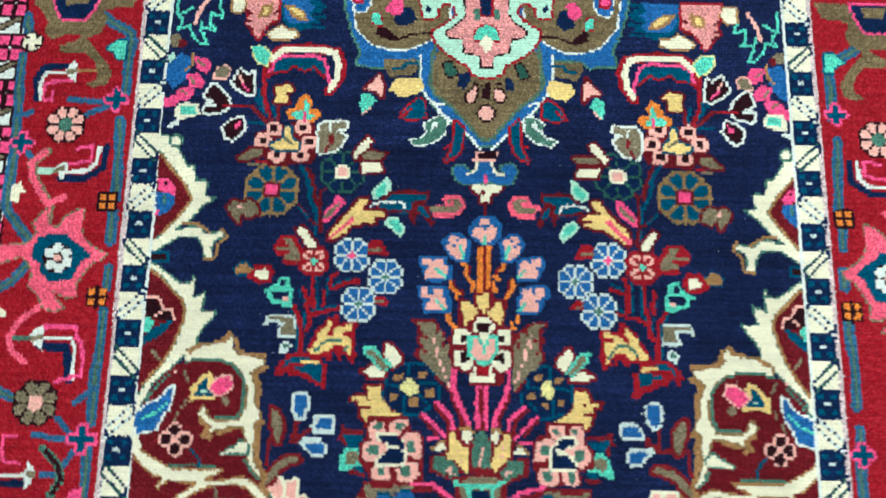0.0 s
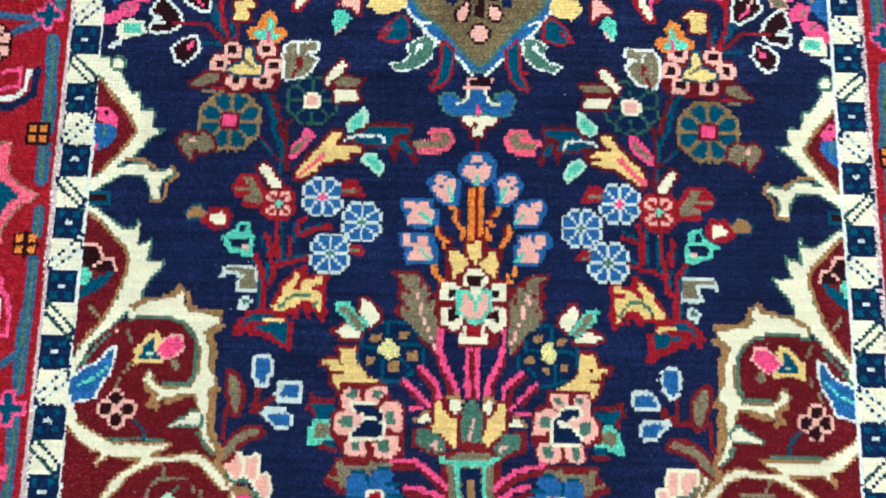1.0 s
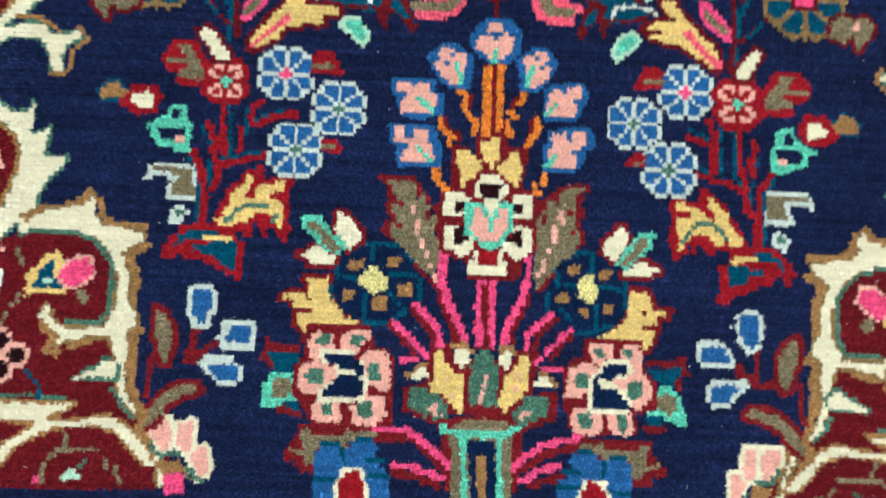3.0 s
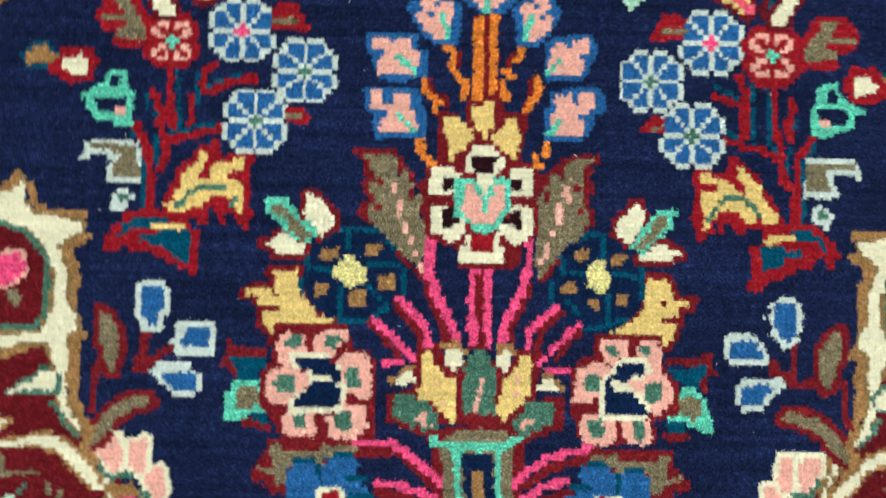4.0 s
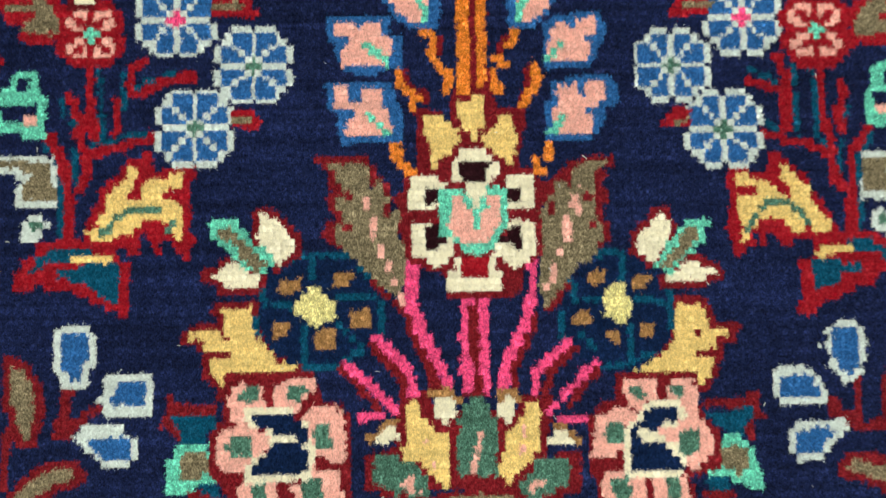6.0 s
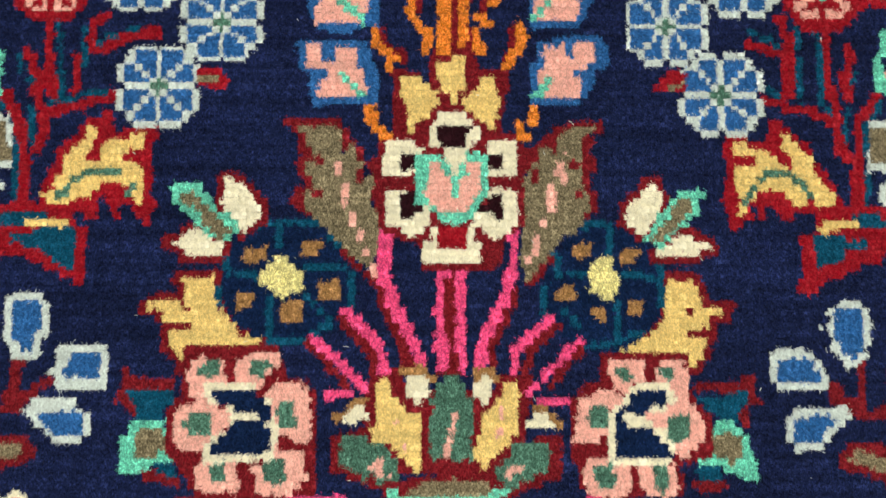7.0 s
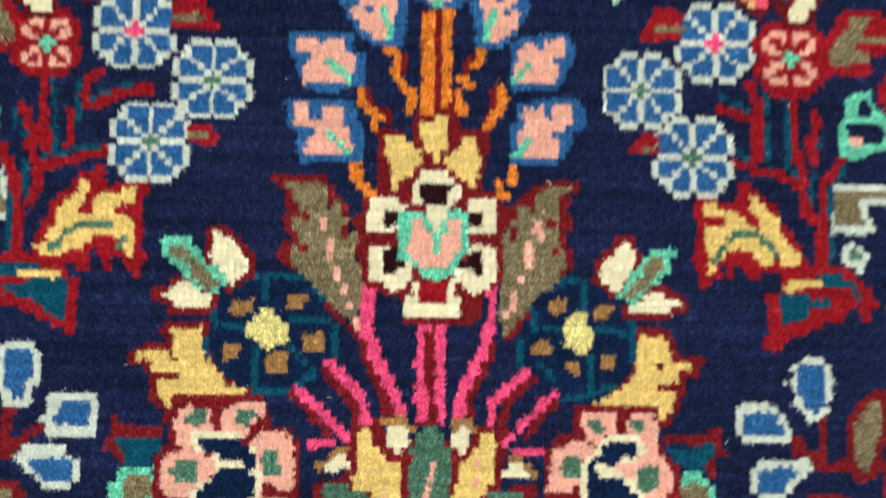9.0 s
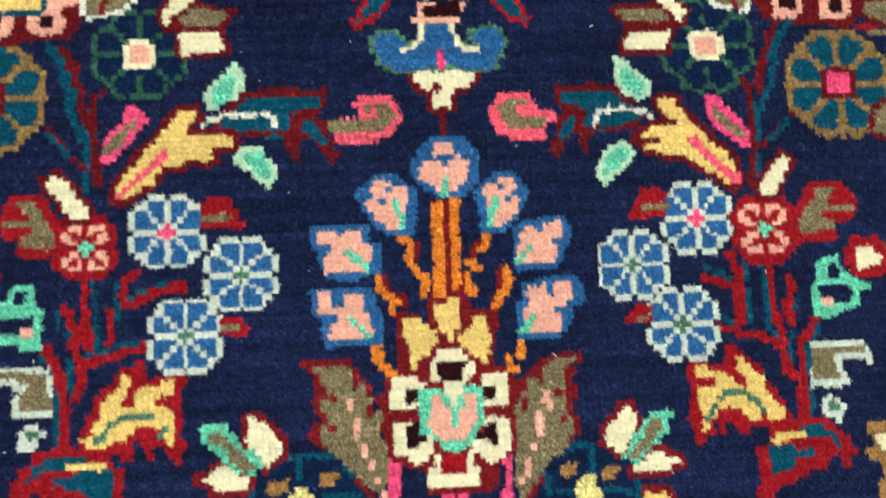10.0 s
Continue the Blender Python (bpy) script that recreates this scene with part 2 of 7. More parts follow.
class Motif:
    """A motif of the rug, drawn in millimetres. Shapes drawn later lie over earlier ones. A width below zero sets the edge inside the outline."""
    made = []

    def __init__(self, name, label):
        self.pieces = [(name, label)]
        self.shapes, self.charts = [], []
        self.copies = [(1.0, 0.0, 1.0, 0.0)]
        Motif.made.append(self)

    def piece(self, name, label=""):
        self.pieces.append((name, label))

    def fill(self, yarn, *points, edge=None, width=0):
        if edge is not None:
            self.shapes.append((0, edge, points, True, max(width, 0)))
        self.shapes.append((len(self.pieces) - 1, yarn, points, True, min(width, 0)))

    def line(self, yarn, width, *points):
        self.shapes.append((len(self.pieces) - 1, yarn, points, False, max(width, 2.9)))

    def disc(self, yarn, x, y, radius, edge=None, width=0):
        self.fill(yarn, *[(x + radius * math.cos(a * math.pi / 8), y + radius * math.sin(a * math.pi / 8)) for a in range(16)], edge=edge, width=width)

    def chart(self, x, y, pitch, rows, yarns, names):
        """Knots from a weaver's chart about the middle x, y: a letter for each knot, the top row first."""
        first = len(self.pieces) - 1
        numbers = {}
        for letter in yarns:
            if names.get(letter):
                self.piece(names[letter])
            numbers[letter] = len(self.pieces) - 1 if names.get(letter) else first
        self.charts.append((x, y, pitch, rows, yarns, numbers))

    def mirror(self, sx, bx, sy, by):
        self.copies.append((sx, bx, sy, by))

    def work(self):
        for sx, bx, sy, by in self.copies:
            first = len(PARTS)
            for number, (name, label) in enumerate(self.pieces):
                PARTS.append((name, label, first if number else None))
            for number, yarn, points, closed, width in self.shapes:
                dye(first + number, yarn, [(sx * x + bx, sy * y + by) for x, y in points], closed, width)
            for x, y, pitch, rows, yarns, numbers in self.charts:
                across = np.floor((grid_x - (sx * x + bx)) / (pitch * abs(sx)) + len(rows[0]) / 2).astype(int)
                along = np.floor(((sy * y + by) - grid_y) / pitch + len(rows) / 2).astype(int)
                for r in np.nonzero((along >= 0) & (along < len(rows)))[0]:
                    for c in np.nonzero((across >= 0) & (across < len(rows[0])))[0]:
                        letter = rows[along[r]][across[c] if sx > 0 else -1 - across[c]]
                        if letter in yarns:
                            colour[r, c], owner[r, c] = yarns[letter], first + numbers[letter]


def lobed(m, yarn, x, y, radius, lobes, depth=0.12, turn=0.0, edge=None, width=0):
    points = []
    for k in range(lobes * 6):
        a = 2 * math.pi * k / (lobes * 6)
        r = radius * (1 - depth + depth * abs(math.cos(lobes * (a - turn) / 2)))
        points.append((x + r * math.cos(a), y + r * math.sin(a)))
    m.fill(yarn, *points, edge=edge, width=width)


def petal(m, yarn, x, y, angle, near, far, half, point=0.5):
    """A petal from near to far along angle, half its width at its widest."""
    c, s = math.cos(angle), math.sin(angle)
    shape = ((near, -half * point), (near * 0.4 + far * 0.6, -half), (far, -half * 0.6), (far, half * 0.6), (near * 0.4 + far * 0.6, half), (near, half * point))
    m.fill(yarn, *[(x + a * c - b * s, y + a * s + b * c) for a, b in shape])


BLUE_CHART = ("...www.www...", "..wbbbwbbbw..", ".wwbbbwbbbww.", "wbbwbbwbbwbbw", "wbbbwbwbwbbbw", "wbbbbwcwbbbbw", ".wwwwcccwwww.", "wbbbbwcwbbbbw", "wbbbwbwbwbbbw", "wbbwbbwbbwbbw", ".wwbbbwbbbww.", "..wbbbwbbbw..", "...www.www...")
RED_CHART = ("...rrr.rrr...", "..rrrrrrrrr..", ".rrsssrsssrr.", "rrsrrsrsrrsrr", "rrssrrrrrssrr", "rrrssrtrssrrr", ".rrrrtttrrrr.", "rrrssrtrssrrr", "rrssrrrrrssrr", "rrsrrsrsrrsrr", ".rrsssrsssrr.", "..rrrrrrrrr..", "...rrr.rrr...")


def blue_rosette(x, y, radius, core):
    m = Motif("blue_rosette", "round blue rosette with white outlined petals")
    m.chart(x, y, 1.92 * radius / 13, BLUE_CHART, {"w": PAL, "b": BLU, "c": core}, {"b": "petal", "c": "centre"})


def red_rosette(x, y, radius):
    m = Motif("red_rosette", "red rosette with salmon petal marks and turquoise centre")
    m.chart(x, y, 1.96 * radius / 13, RED_CHART, {"r": RED, "s": SAL, "t": TUR}, {"s": "petal_mark", "t": "centre"})


def green_rosette(x, y, radius):
    m = Motif("green_rosette", "night blue rosette with thin green outline and ivory centre")
    radius *= 1.15
    lobed(m, NIG, x, y, radius * 0.94, 8, 0.10, math.pi / 8)
    for k in range(8):
        a = k * math.pi / 4
        m.piece("rib", "thin green rib and petal edge")
        m.line(DGR, 2.9, (x + radius * 0.42 * math.cos(a), y + radius * 0.42 * math.sin(a)), (x + radius * 0.62 * math.cos(a), y + radius * 0.62 * math.sin(a)))
        m.line(DGR, 2.9, (x + radius * 0.74 * math.cos(a), y + radius * 0.74 * math.sin(a)), (x + radius * 0.82 * math.cos(a), y + radius * 0.82 * math.sin(a)), (x + radius * 0.94 * math.cos(a + 0.22), y + radius * 0.94 * math.sin(a + 0.22)), (x + radius * 0.95 * math.cos(a + 0.48), y + radius * 0.95 * math.sin(a + 0.48)))
        m.line(DGR, 2.9, (x + radius * 0.95 * math.cos(a + 0.58), y + radius * 0.95 * math.sin(a + 0.58)), (x + radius * 0.86 * math.cos(a + 0.70), y + radius * 0.86 * math.sin(a + 0.70)))
    m.piece("centre", "ivory centre with salmon heart")
    lobed(m, IVO, x, y, radius * 0.36, 4, 0.12, math.pi / 4)
    lobed(m, SAL, x, y, radius * 0.22, 4, 0.12, math.pi / 4)


def brown_rosette(x, y, radius):
    m = Motif("brown_rosette", "tan rosette with eight teal petals and pink centre")
    lobed(m, CAM, x, y, radius, 8, 0.12, math.pi / 8)
    for k in range(8):
        m.piece("petal")
        petal(m, TEA, x, y, math.pi / 8 + k * math.pi / 4, radius * 0.32, radius * 0.86, radius * 0.25, 0.6)
    for k in range(8):
        c, s = math.cos(k * math.pi / 4), math.sin(k * math.pi / 4)
        m.piece("rib", "tan rib between the petals")
        m.line(CAM, 3.4, (x + radius * 0.3 * c, y + radius * 0.3 * s), (x + radius * 0.92 * c, y + radius * 0.92 * s))
    m.piece("centre", "bright pink square centre")
    h = radius * 0.19
    m.fill(PNK, (x - h, y - h), (x + h, y - h), (x + h, y + h), (x - h, y + h), edge=MAR, width=3)


def border_rosette(x, y, radius, yarn, core):
    m = Motif("border_rosette", "eight petal border rosette with dark outline")
    lobed(m, BRN, x, y, radius * 1.08, 8, 0.10, math.pi / 8)
    for k in range(8):
        m.piece("petal")
        petal(m, yarn, x, y, math.pi / 8 + k * math.pi / 4, radius * 0.36, radius * 0.96, radius * 0.24, 0.45)
    m.piece("centre")
    m.disc(core, x, y, radius * 0.36)


def cross_flower(x, y, radius):
    m = Motif("cross_flower", "pink diamond flower with dark teal cross")
    lobed(m, PNK, x, y, radius, 4, 0.45)
    m.piece("cross")
    m.line(TEA, radius * 0.45, (x - radius * 0.55, y), (x + radius * 0.55, y))
    m.line(TEA, radius * 0.45, (x, y - radius * 0.55), (x, y + radius * 0.55))


def square_flower(x, y, radius):
    m = Motif("square_flower", "four orange squares on dark brown")
    m.line(BRN, 5, (x - radius, y), (x + radius, y))
    m.line(BRN, 5, (x, y - radius), (x, y + radius))
    for ax, ay in ((-0.55, -0.5), (0.55, -0.5), (-0.55, 0.5), (0.55, 0.5)):
        m.piece("square")
        cx, cy, h = x + ax * radius, y + ay * radius, radius * 0.33
        m.fill(ORA, (cx - h, cy - h), (cx + h, cy - h), (cx + h, cy + h), (cx - h, cy + h), edge=BRN, width=2.6)


# The red border grounds, then the drawn motifs, then the guard stripes over their ends
for side in (-1, 1):
    m = Motif("border", "red wool border of the rug")
    if side < 0:
        m.fill(RED, (-700, -300), (left_guard(-300) - 10, -300), (left_guard(700) - 10, 700), (-700, 700))
        m.piece("outer_guard", "ivory outer guard stripe with pink squares")
        m.fill(WHI, (-700, -300), (-514, -300), (-541, 700), (-700, 700))
        m.line(BRN, 3, (-518, -300), (-545, 700))
        for k in range(-1, 8):
            y = 442 - 56 * (4 - k)
            x = -548 - 0.027 * (y - 442)
            m.piece("pink_square")
            for ax, ay in ((-8, -9), (8, -9), (-8, 9), (8, 9), (-24, -9), (-24, 9)):
                m.fill(PNK, (x + ax - 5.5, y + ay - 6), (x + ax + 5.5, y + ay - 6), (x + ax + 5.5, y + ay + 6), (x + ax - 5.5, y + ay + 6), edge=BRN, width=3)
            m.piece("grey_bar")
            m.line(BRN, 9, (x - 25, y + 18), (x + 8, y + 38))
            m.line(TAU, 4, (x - 25, y + 18), (x + 8, y + 38))
    else:
        m.fill(RED, (right_guard(0) + 10, -300), (700, -300), (700, 700), (right_guard(0) + 10, 700))

m = Motif("spandrel", "maroon corner ground behind the ivory scrollwork")
m.fill(MAR, (-365, 324), (-351, 304), (-334, 285), (-320, 265), (-334, 247), (-353, 225), (-367, 214))
m.fill(MAR, (-364, 190), (-339, 171), (-317, 141), (-330, 101), (-348, 74), (-363, 50), (-366, 109))
m.fill(MAR, (-354, 48), (-331, 80), (-302, 91), (-266, 87), (-247, 67), (-241, 29), (-243, -5), (-240, -22), (-222, -33), (-204, -50), (-197, -76), (-362, -79), (-365, -35), (-360, -7), (-359, 10))
m.mirror(-1.005, -14.5, 1.000, -3.7)
m = Motif("scroll", "ivory arabesque scroll with green and tan outline")
m.fill(IVO, (-390, 343), (-371, 340), (-355, 339), (-351, 331), (-342, 323), (-334, 309), (-330, 304), (-323, 305), (-322, 298), (-319, 286), (-311, 288), (-306, 284), (-308, 270), (-295, 267), (-310, 256), (-315, 249), (-326, 237), (-337, 230), (-320, 235), (-310, 233), (-304, 226), (-287, 230), (-281, 222), (-293, 218), (-296, 209), (-293, 197), (-305, 197), (-307, 209), (-313, 220), (-332, 221), (-343, 214), (-360, 202), (-368, 204), (-365, 216), (-353, 225), (-334, 248), (-323, 265), (-334, 283), (-351, 302), (-363, 317), (-371, 324), (-386, 333), edge=GRN, width=-2.0)
m.disc(IVO, -347, 332, 5.1, edge=GRN, width=3)
m.fill(IVO, (-369, 194), (-356, 192), (-347, 186), (-334, 176), (-324, 170), (-316, 173), (-316, 179), (-311, 179), (-311, 165), (-312, 156), (-305, 159), (-299, 162), (-299, 153), (-302, 142), (-293, 140), (-285, 142), (-289, 132), (-297, 123), (-303, 112), (-303, 103), (-317, 91), (-330, 76), (-347, 61), (-350, 48), (-356, 40), (-363, 47), (-357, 61), (-340, 83), (-330, 101), (-323, 122), (-319, 141), (-325, 153), (-335, 162), (-349, 177), (-366, 187), edge=GRN, width=-2.0)
m.fill(IVO, (-317, 97), (-303, 106), (-290, 106), (-277, 112), (-268, 118), (-265, 108), (-265, 102), (-259, 96), (-246, 94), (-232, 93), (-230, 87), (-234, 82), (-243, 75), (-240, 67), (-236, 58), (-237, 44), (-232, 38), (-229, 27), (-236, 24), (-235, 12), (-236, 1), (-235, -12), (-229, -22), (-225, -28), (-216, -36), (-209, -52), (-202, -76), (-211, -76), (-216, -52), (-229, -31), (-239, -23), (-243, -13), (-245, 1), (-247, 10), (-250, 19), (-261, 18), (-275, 15), (-285, 10), (-283, 19), (-294, 26), (-298, 34), (-291, 42), (-288, 39), (-285, 31), (-279, 27), (-254, 28), (-249, 40), (-248, 58), (-254, 73), (-264, 83), (-277, 87), (-302, 88), (-316, 83), edge=CAM, width=-2.2)
m.piece("rim", "tan outer rim")
m.line(TAN, 3.2, (-353, 225), (-334, 248), (-323, 265), (-334, 283), (-351, 302), (-363, 317))
m.line(TAN, 3.2, (-357, 61), (-340, 83), (-330, 101), (-323, 122), (-319, 141), (-325, 153), (-335, 162), (-349, 177), (-366, 187))
m.line(TAN, 3.2, (-331, 236), (-318, 238), (-306, 231), (-301, 227))
m.line(TAN, 3.2, (-287, 231), (-281, 222), (-291, 214), (-292, 199), (-304, 196))
m.line(TAN, 4.2, (-263, 111), (-262, 102), (-256, 97), (-245, 94), (-231, 94))
m.line(TAN, 5.4, (-230, 82), (-240, 75), (-237, 67), (-234, 57), (-235, 43))
m.line(TAN, 5.3, (-228, 25), (-234, 23), (-233, 11), (-233, 0), (-232, -11), (-227, -22), (-221, -30), (-213, -38), (-206, -52))
m.line(TAN, 4.8, (-302, 103), (-311, 97))
m.line(TAN, 4.7, (-282, 8), (-289, 10), (-284, 19), (-293, 25))
m.line(TAN, 4.1, (-275, 13), (-261, 16))
m.line(TAN, 4.8, (-271, 116), (-274, 110), (-285, 107))
m.fill(IVO, (-358, 0), (-347, -7), (-337, -13), (-327, -18), (-318, -22), (-292, -22), (-272, -22), (-265, -21), (-271, -29), (-282, -33), (-274, -34), (-246, -29), (-234, -34), (-222, -45), (-208, -63), (-220, -63), (-230, -54), (-239, -43), (-251, -39), (-274, -40), (-285, -44), (-301, -53), (-317, -73), (-328, -73), (-316, -53), (-294, -38), (-303, -38), (-320, -36), (-328, -41), (-332, -47), (-334, -41), (-329, -33), (-338, -32), (-347, -24), (-357, -15), (-362, -7), edge=TAN, width=-2.2)
m.fill(IVO, (-368, 56), (-357, 49), (-357, 36), (-357, 10), (-352, -1), (-355, -10), (-364, -7))
m.fill(IVO, (-269, -8), (-264, -4), (-254, 1), (-249, 6), (-242, 1), (-243, -7), (-259, -7), edge=GRN, width=2)
m.piece("outline", "grey-green outline of the curl")
m.line(GRN, 3.0, (-315, 85), (-302, 89), (-278, 88), (-264, 83), (-254, 72))
m.line(GRN, 3.5, (-252, 70), (-250, 58), (-250, 41), (-255, 30), (-278, 29))
m.line(GRN, 2.9, (-351, 44), (-345, 56), (-330, 73))
m.line(GRN, 2.9, (-244, -13), (-237, -24), (-229, -32))
m.line(GRN, 2.3, (-321, -20), (-298, -19), (-275, -20))
m.piece("bud")
m.fill(BRN, (-363, 202), (-345, 203), (-344, 196), (-362, 196), edge=TEA, width=3)
m.fill(IVO, (-269, 114), (-265, 108), (-268, 100), (-272, 104))
m.mirror(-1.005, -14.5, 1.000, -3.7)
m = Motif("corner_bud", "pink and blue bud inside the maroon corner")
m.fill(PNK, (-364, 287), (-359, 289), (-353, 288), (-347, 283), (-342, 278), (-343, 269), (-352, 271), (-360, 275))
m.fill(BLU, (-365, 274), (-355, 271), (-342, 269), (-341, 261), (-348, 250), (-357, 245), (-363, 256))
m.line(GRN, 1.9, (-355, 269), (-352, 258))
m.disc(PNK, -361, 248, 3.1)
m.disc(BRN, -354, 282, 2.5)
m.mirror(-0.884, 23.9, 1.000, 0.6)
m = Motif("corner_flower", "dark brown corner flower outlined in pale pink with turquoise and teal leaf")
m.fill(BRN, (-363, 152), (-353, 154), (-348, 146), (-342, 141), (-334, 140), (-331, 129), (-346, 130), (-361, 135))
m.line(SAL, 2.4, (-362, 154), (-352, 155), (-346, 149), (-343, 142), (-333, 141), (-331, 130))
m.line(SAL, 2.4, (-351, 134), (-345, 138))
m.piece("leaf")
m.fill(TUR, (-366, 132), (-356, 132), (-351, 126), (-356, 117), (-364, 114))
m.fill(TEA, (-360, 114), (-350, 122), (-341, 127), (-331, 131), (-335, 122), (-348, 110), (-363, 102))
m.line(TAU, 1.8, (-351, 97), (-342, 88))
m.mirror(-0.850, 35.6, 1.000, 3.9)
m = Motif("corner_leaf", "yellow outlined teal leaf with bright pink bud")
m.fill(YEL, (-307, 45), (-307, 60), (-301, 64), (-296, 72), (-286, 76), (-283, 69), (-285, 61), (-279, 51), (-279, 46), (-294, 47))
m.fill(TEA, (-302, 51), (-299, 60), (-293, 69), (-288, 69), (-290, 61), (-283, 52))
m.fill(MNT, (-295, 56), (-290, 56), (-290, 54), (-295, 53))
m.piece("bud")
m.fill(PNK, (-286, 60), (-280, 67), (-275, 71), (-266, 72), (-263, 62), (-270, 55), (-276, 51), (-282, 54), edge=SAL, width=2)
m.piece("stem")
m.fill(TAU, (-273, 51), (-267, 51), (-264, 45), (-267, 41), (-272, 43))
m.line(TAU, 2.0, (-314, 76), (-310, 66))
m.line(TAU, 2.0, (-311, 45), (-313, 39))
m.line(TAU, 2.0, (-318, 32), (-320, 25))
m.disc(SAL, -324, 75, 1.6)
m.mirror(-1.058, -26.9, 1.000, -0.6)
m = Motif("corner_blossom", "dark brown four petal blossom edged in pale pink")
m.disc(BRN, -319, 15, 5.8, edge=SAL, width=2.5)
m.disc(BRN, -327, 6, 5.8, edge=SAL, width=2.5)
m.disc(BRN, -308, 6, 5.8, edge=SAL, width=2.5)
m.disc(BRN, -317, -3, 5.8, edge=SAL, width=2.5)
m.disc(BRN, -319, 15, 5.2)
m.disc(BRN, -327, 6, 5.2)
m.disc(BRN, -308, 6, 5.2)
m.disc(BRN, -317, -3, 5.2)
m.line(SAL, 1.7, (-322, 10), (-313, 2))
m.line(SAL, 1.7, (-314, 10), (-322, 2))
m.line(TEA, 2.3, (-301, -3), (-292, -13), (-290, -22))
m.mirror(-0.946, 4.6, 1.000, 0.9)
m = Motif("corner_blue_leaf", "blue leaf with white outline and turquoise vein")
m.fill(BLU, (-360, 32), (-350, 41), (-339, 44), (-329, 57), (-325, 60), (-326, 50), (-327, 39), (-335, 27), (-339, 16), (-358, 11), (-362, 24), edge=WHI, width=2.5)
m.line(TUR, 2.9, (-355, 26), (-341, 32), (-329, 44))
m.mirror(-0.994, -12.3, 1.039, -1.9)
m = Motif("lower_curl", "taupe tendrils on the maroon ground")
m.line(TAU, 2.4, (-276, -53), (-249, -52))
m.line(TAU, 2.4, (-273, -41), (-270, -51))
m.line(TAU, 2.4, (-238, -64), (-235, -72))
m.line(TAU, 2.3, (-281, -59), (-277, -55))
m.line(TAU, 2.3, (-285, -74), (-284, -63))
m.fill(MNT, (-275, -73), (-265, -64), (-258, -73))
m.line(GRN, 2.3, (-263, -65), (-258, -61))
m.line(TAU, 2.8, (-246, -58), (-243, -65))
m.disc(PNK, -288, -73, 3.1)
m.mirror(-1.081, -34.8, 1.000, -3.9)
m = Motif("pale_pink_flower", "pale pink flower with ivory outline and bright pink heart")
m.fill(SAL, (-220, -39), (-219, -34), (-206, -33), (-204, -40), (-205, -52), (-209, -52), (-215, -46), edge=IVO, width=3)
m.fill(SAL, (-200, -34), (-190, -33), (-189, -45), (-191, -54), (-197, -52), (-200, -46), edge=IVO, width=3)
m.fill(SAL, (-190, -55), (-187, -50), (-181, -49), (-178, -58), (-179, -66), (-184, -68), (-188, -63), edge=IVO, width=3)
m.piece("heart")
m.line(GRN, 2.7, (-217, -46), (-213, -53), (-209, -55), (-199, -54))
m.fill(TAN, (-211, -58), (-197, -57), (-194, -63), (-196, -67), (-208, -67))
m.fill(PNK, (-208, -67), (-195, -66), (-193, -79), (-205, -80))
m.line(GRN, 2.7, (-192, -62), (-187, -67), (-181, -71))
m.line(TAU, 2.4, (-193, -66), (-189, -69))
m.mirror(-0.850, 10.1, 1.000, -5.6)
m = Motif("taupe_leaf", "taupe leaf with dark red outline")
m.fill(TAU, (-220, 39), (-216, 38), (-209, 29), (-208, 17), (-210, 4), (-214, 5), (-216, 15), (-220, 25), edge=RED2, width=4)
m.line(RED2, 4.0, (-220, 8), (-221, -8), (-223, -18))
m.fill(TAU, (-220, -26), (-212, -17), (-205, -11), (-191, -9), (-188, -13), (-200, -17), (-210, -24), (-213, -31), (-222, -38), (-224, -32), edge=RED2, width=4)
m.line(TAN, 5.6, (-223, -28), (-226, -40), (-220, -45))
m.mirror(-1.145, -42.1, 1.000, -4.0)
m = Motif("blue_petal_sprig", "three blue petals with white outline on dark red stems")
m.line(RED2, 4.4, (-193.5, 28), (-194.5, 12))
m.fill(RED2, (-199, 13), (-188.5, 13), (-183, 15.5), (-183.5, 11), (-188.5, 9), (-190.5, 4.5), (-199, 5))
m.line(RED2, 3.8, (-188.5, 12.5), (-183.5, 17), (-175.5, 18))
m.piece("petal")
m.fill(PAL, (-200, 54.5), (-194.5, 57), (-184.5, 57.5), (-184, 53), (-180, 52), (-180.5, 42), (-183, 34.5), (-185, 29.5), (-187.5, 26.5), (-196, 27.5), (-197, 33.5), (-199.5, 36))
m.fill(BLU, (-197.5, 53), (-186, 54.5), (-184, 50.5), (-184, 42), (-186, 37), (-187, 32), (-192, 31.5), (-192.5, 34.5), (-197, 36))
m.piece("petal")
m.fill(PAL, (-179, 22), (-177.5, 24.5), (-176, 32), (-172, 34), (-154, 34), (-153, 23), (-154.5, 15), (-162.5, 14), (-175, 14.5), (-177, 18.5))
m.fill(BLU, (-171.5, 31), (-158, 31.5), (-156.5, 24.5), (-158, 19), (-175, 19.5), (-172, 24))
m.piece("petal")
m.fill(PAL, (-189.5, 5.5), (-186, 10), (-166.5, 9.5), (-166, 6), (-160.5, 5), (-159.5, -4.5), (-164.5, -5), (-165, -9), (-177, -8.5), (-179, -4.5), (-181.5, -3.5), (-186.5, 0))
m.fill(BLU, (-183, 5), (-166, 5.5), (-163.5, 0), (-164.5, -5.5), (-177, -5), (-182.5, 0))
m = Motif("blue_petal_sprig", "three blue petals with white outline on dark red stems")
m.line(RED2, 4.4, (181.5, 25.5), (181, 7))
m.fill(RED2, (165, 15.5), (170.5, 17), (174, 12.5), (181.5, 10), (182.5, 5), (192, 6.5), (191.5, 2), (175, 2), (174, 8), (166.5, 9))
m.piece("petal")
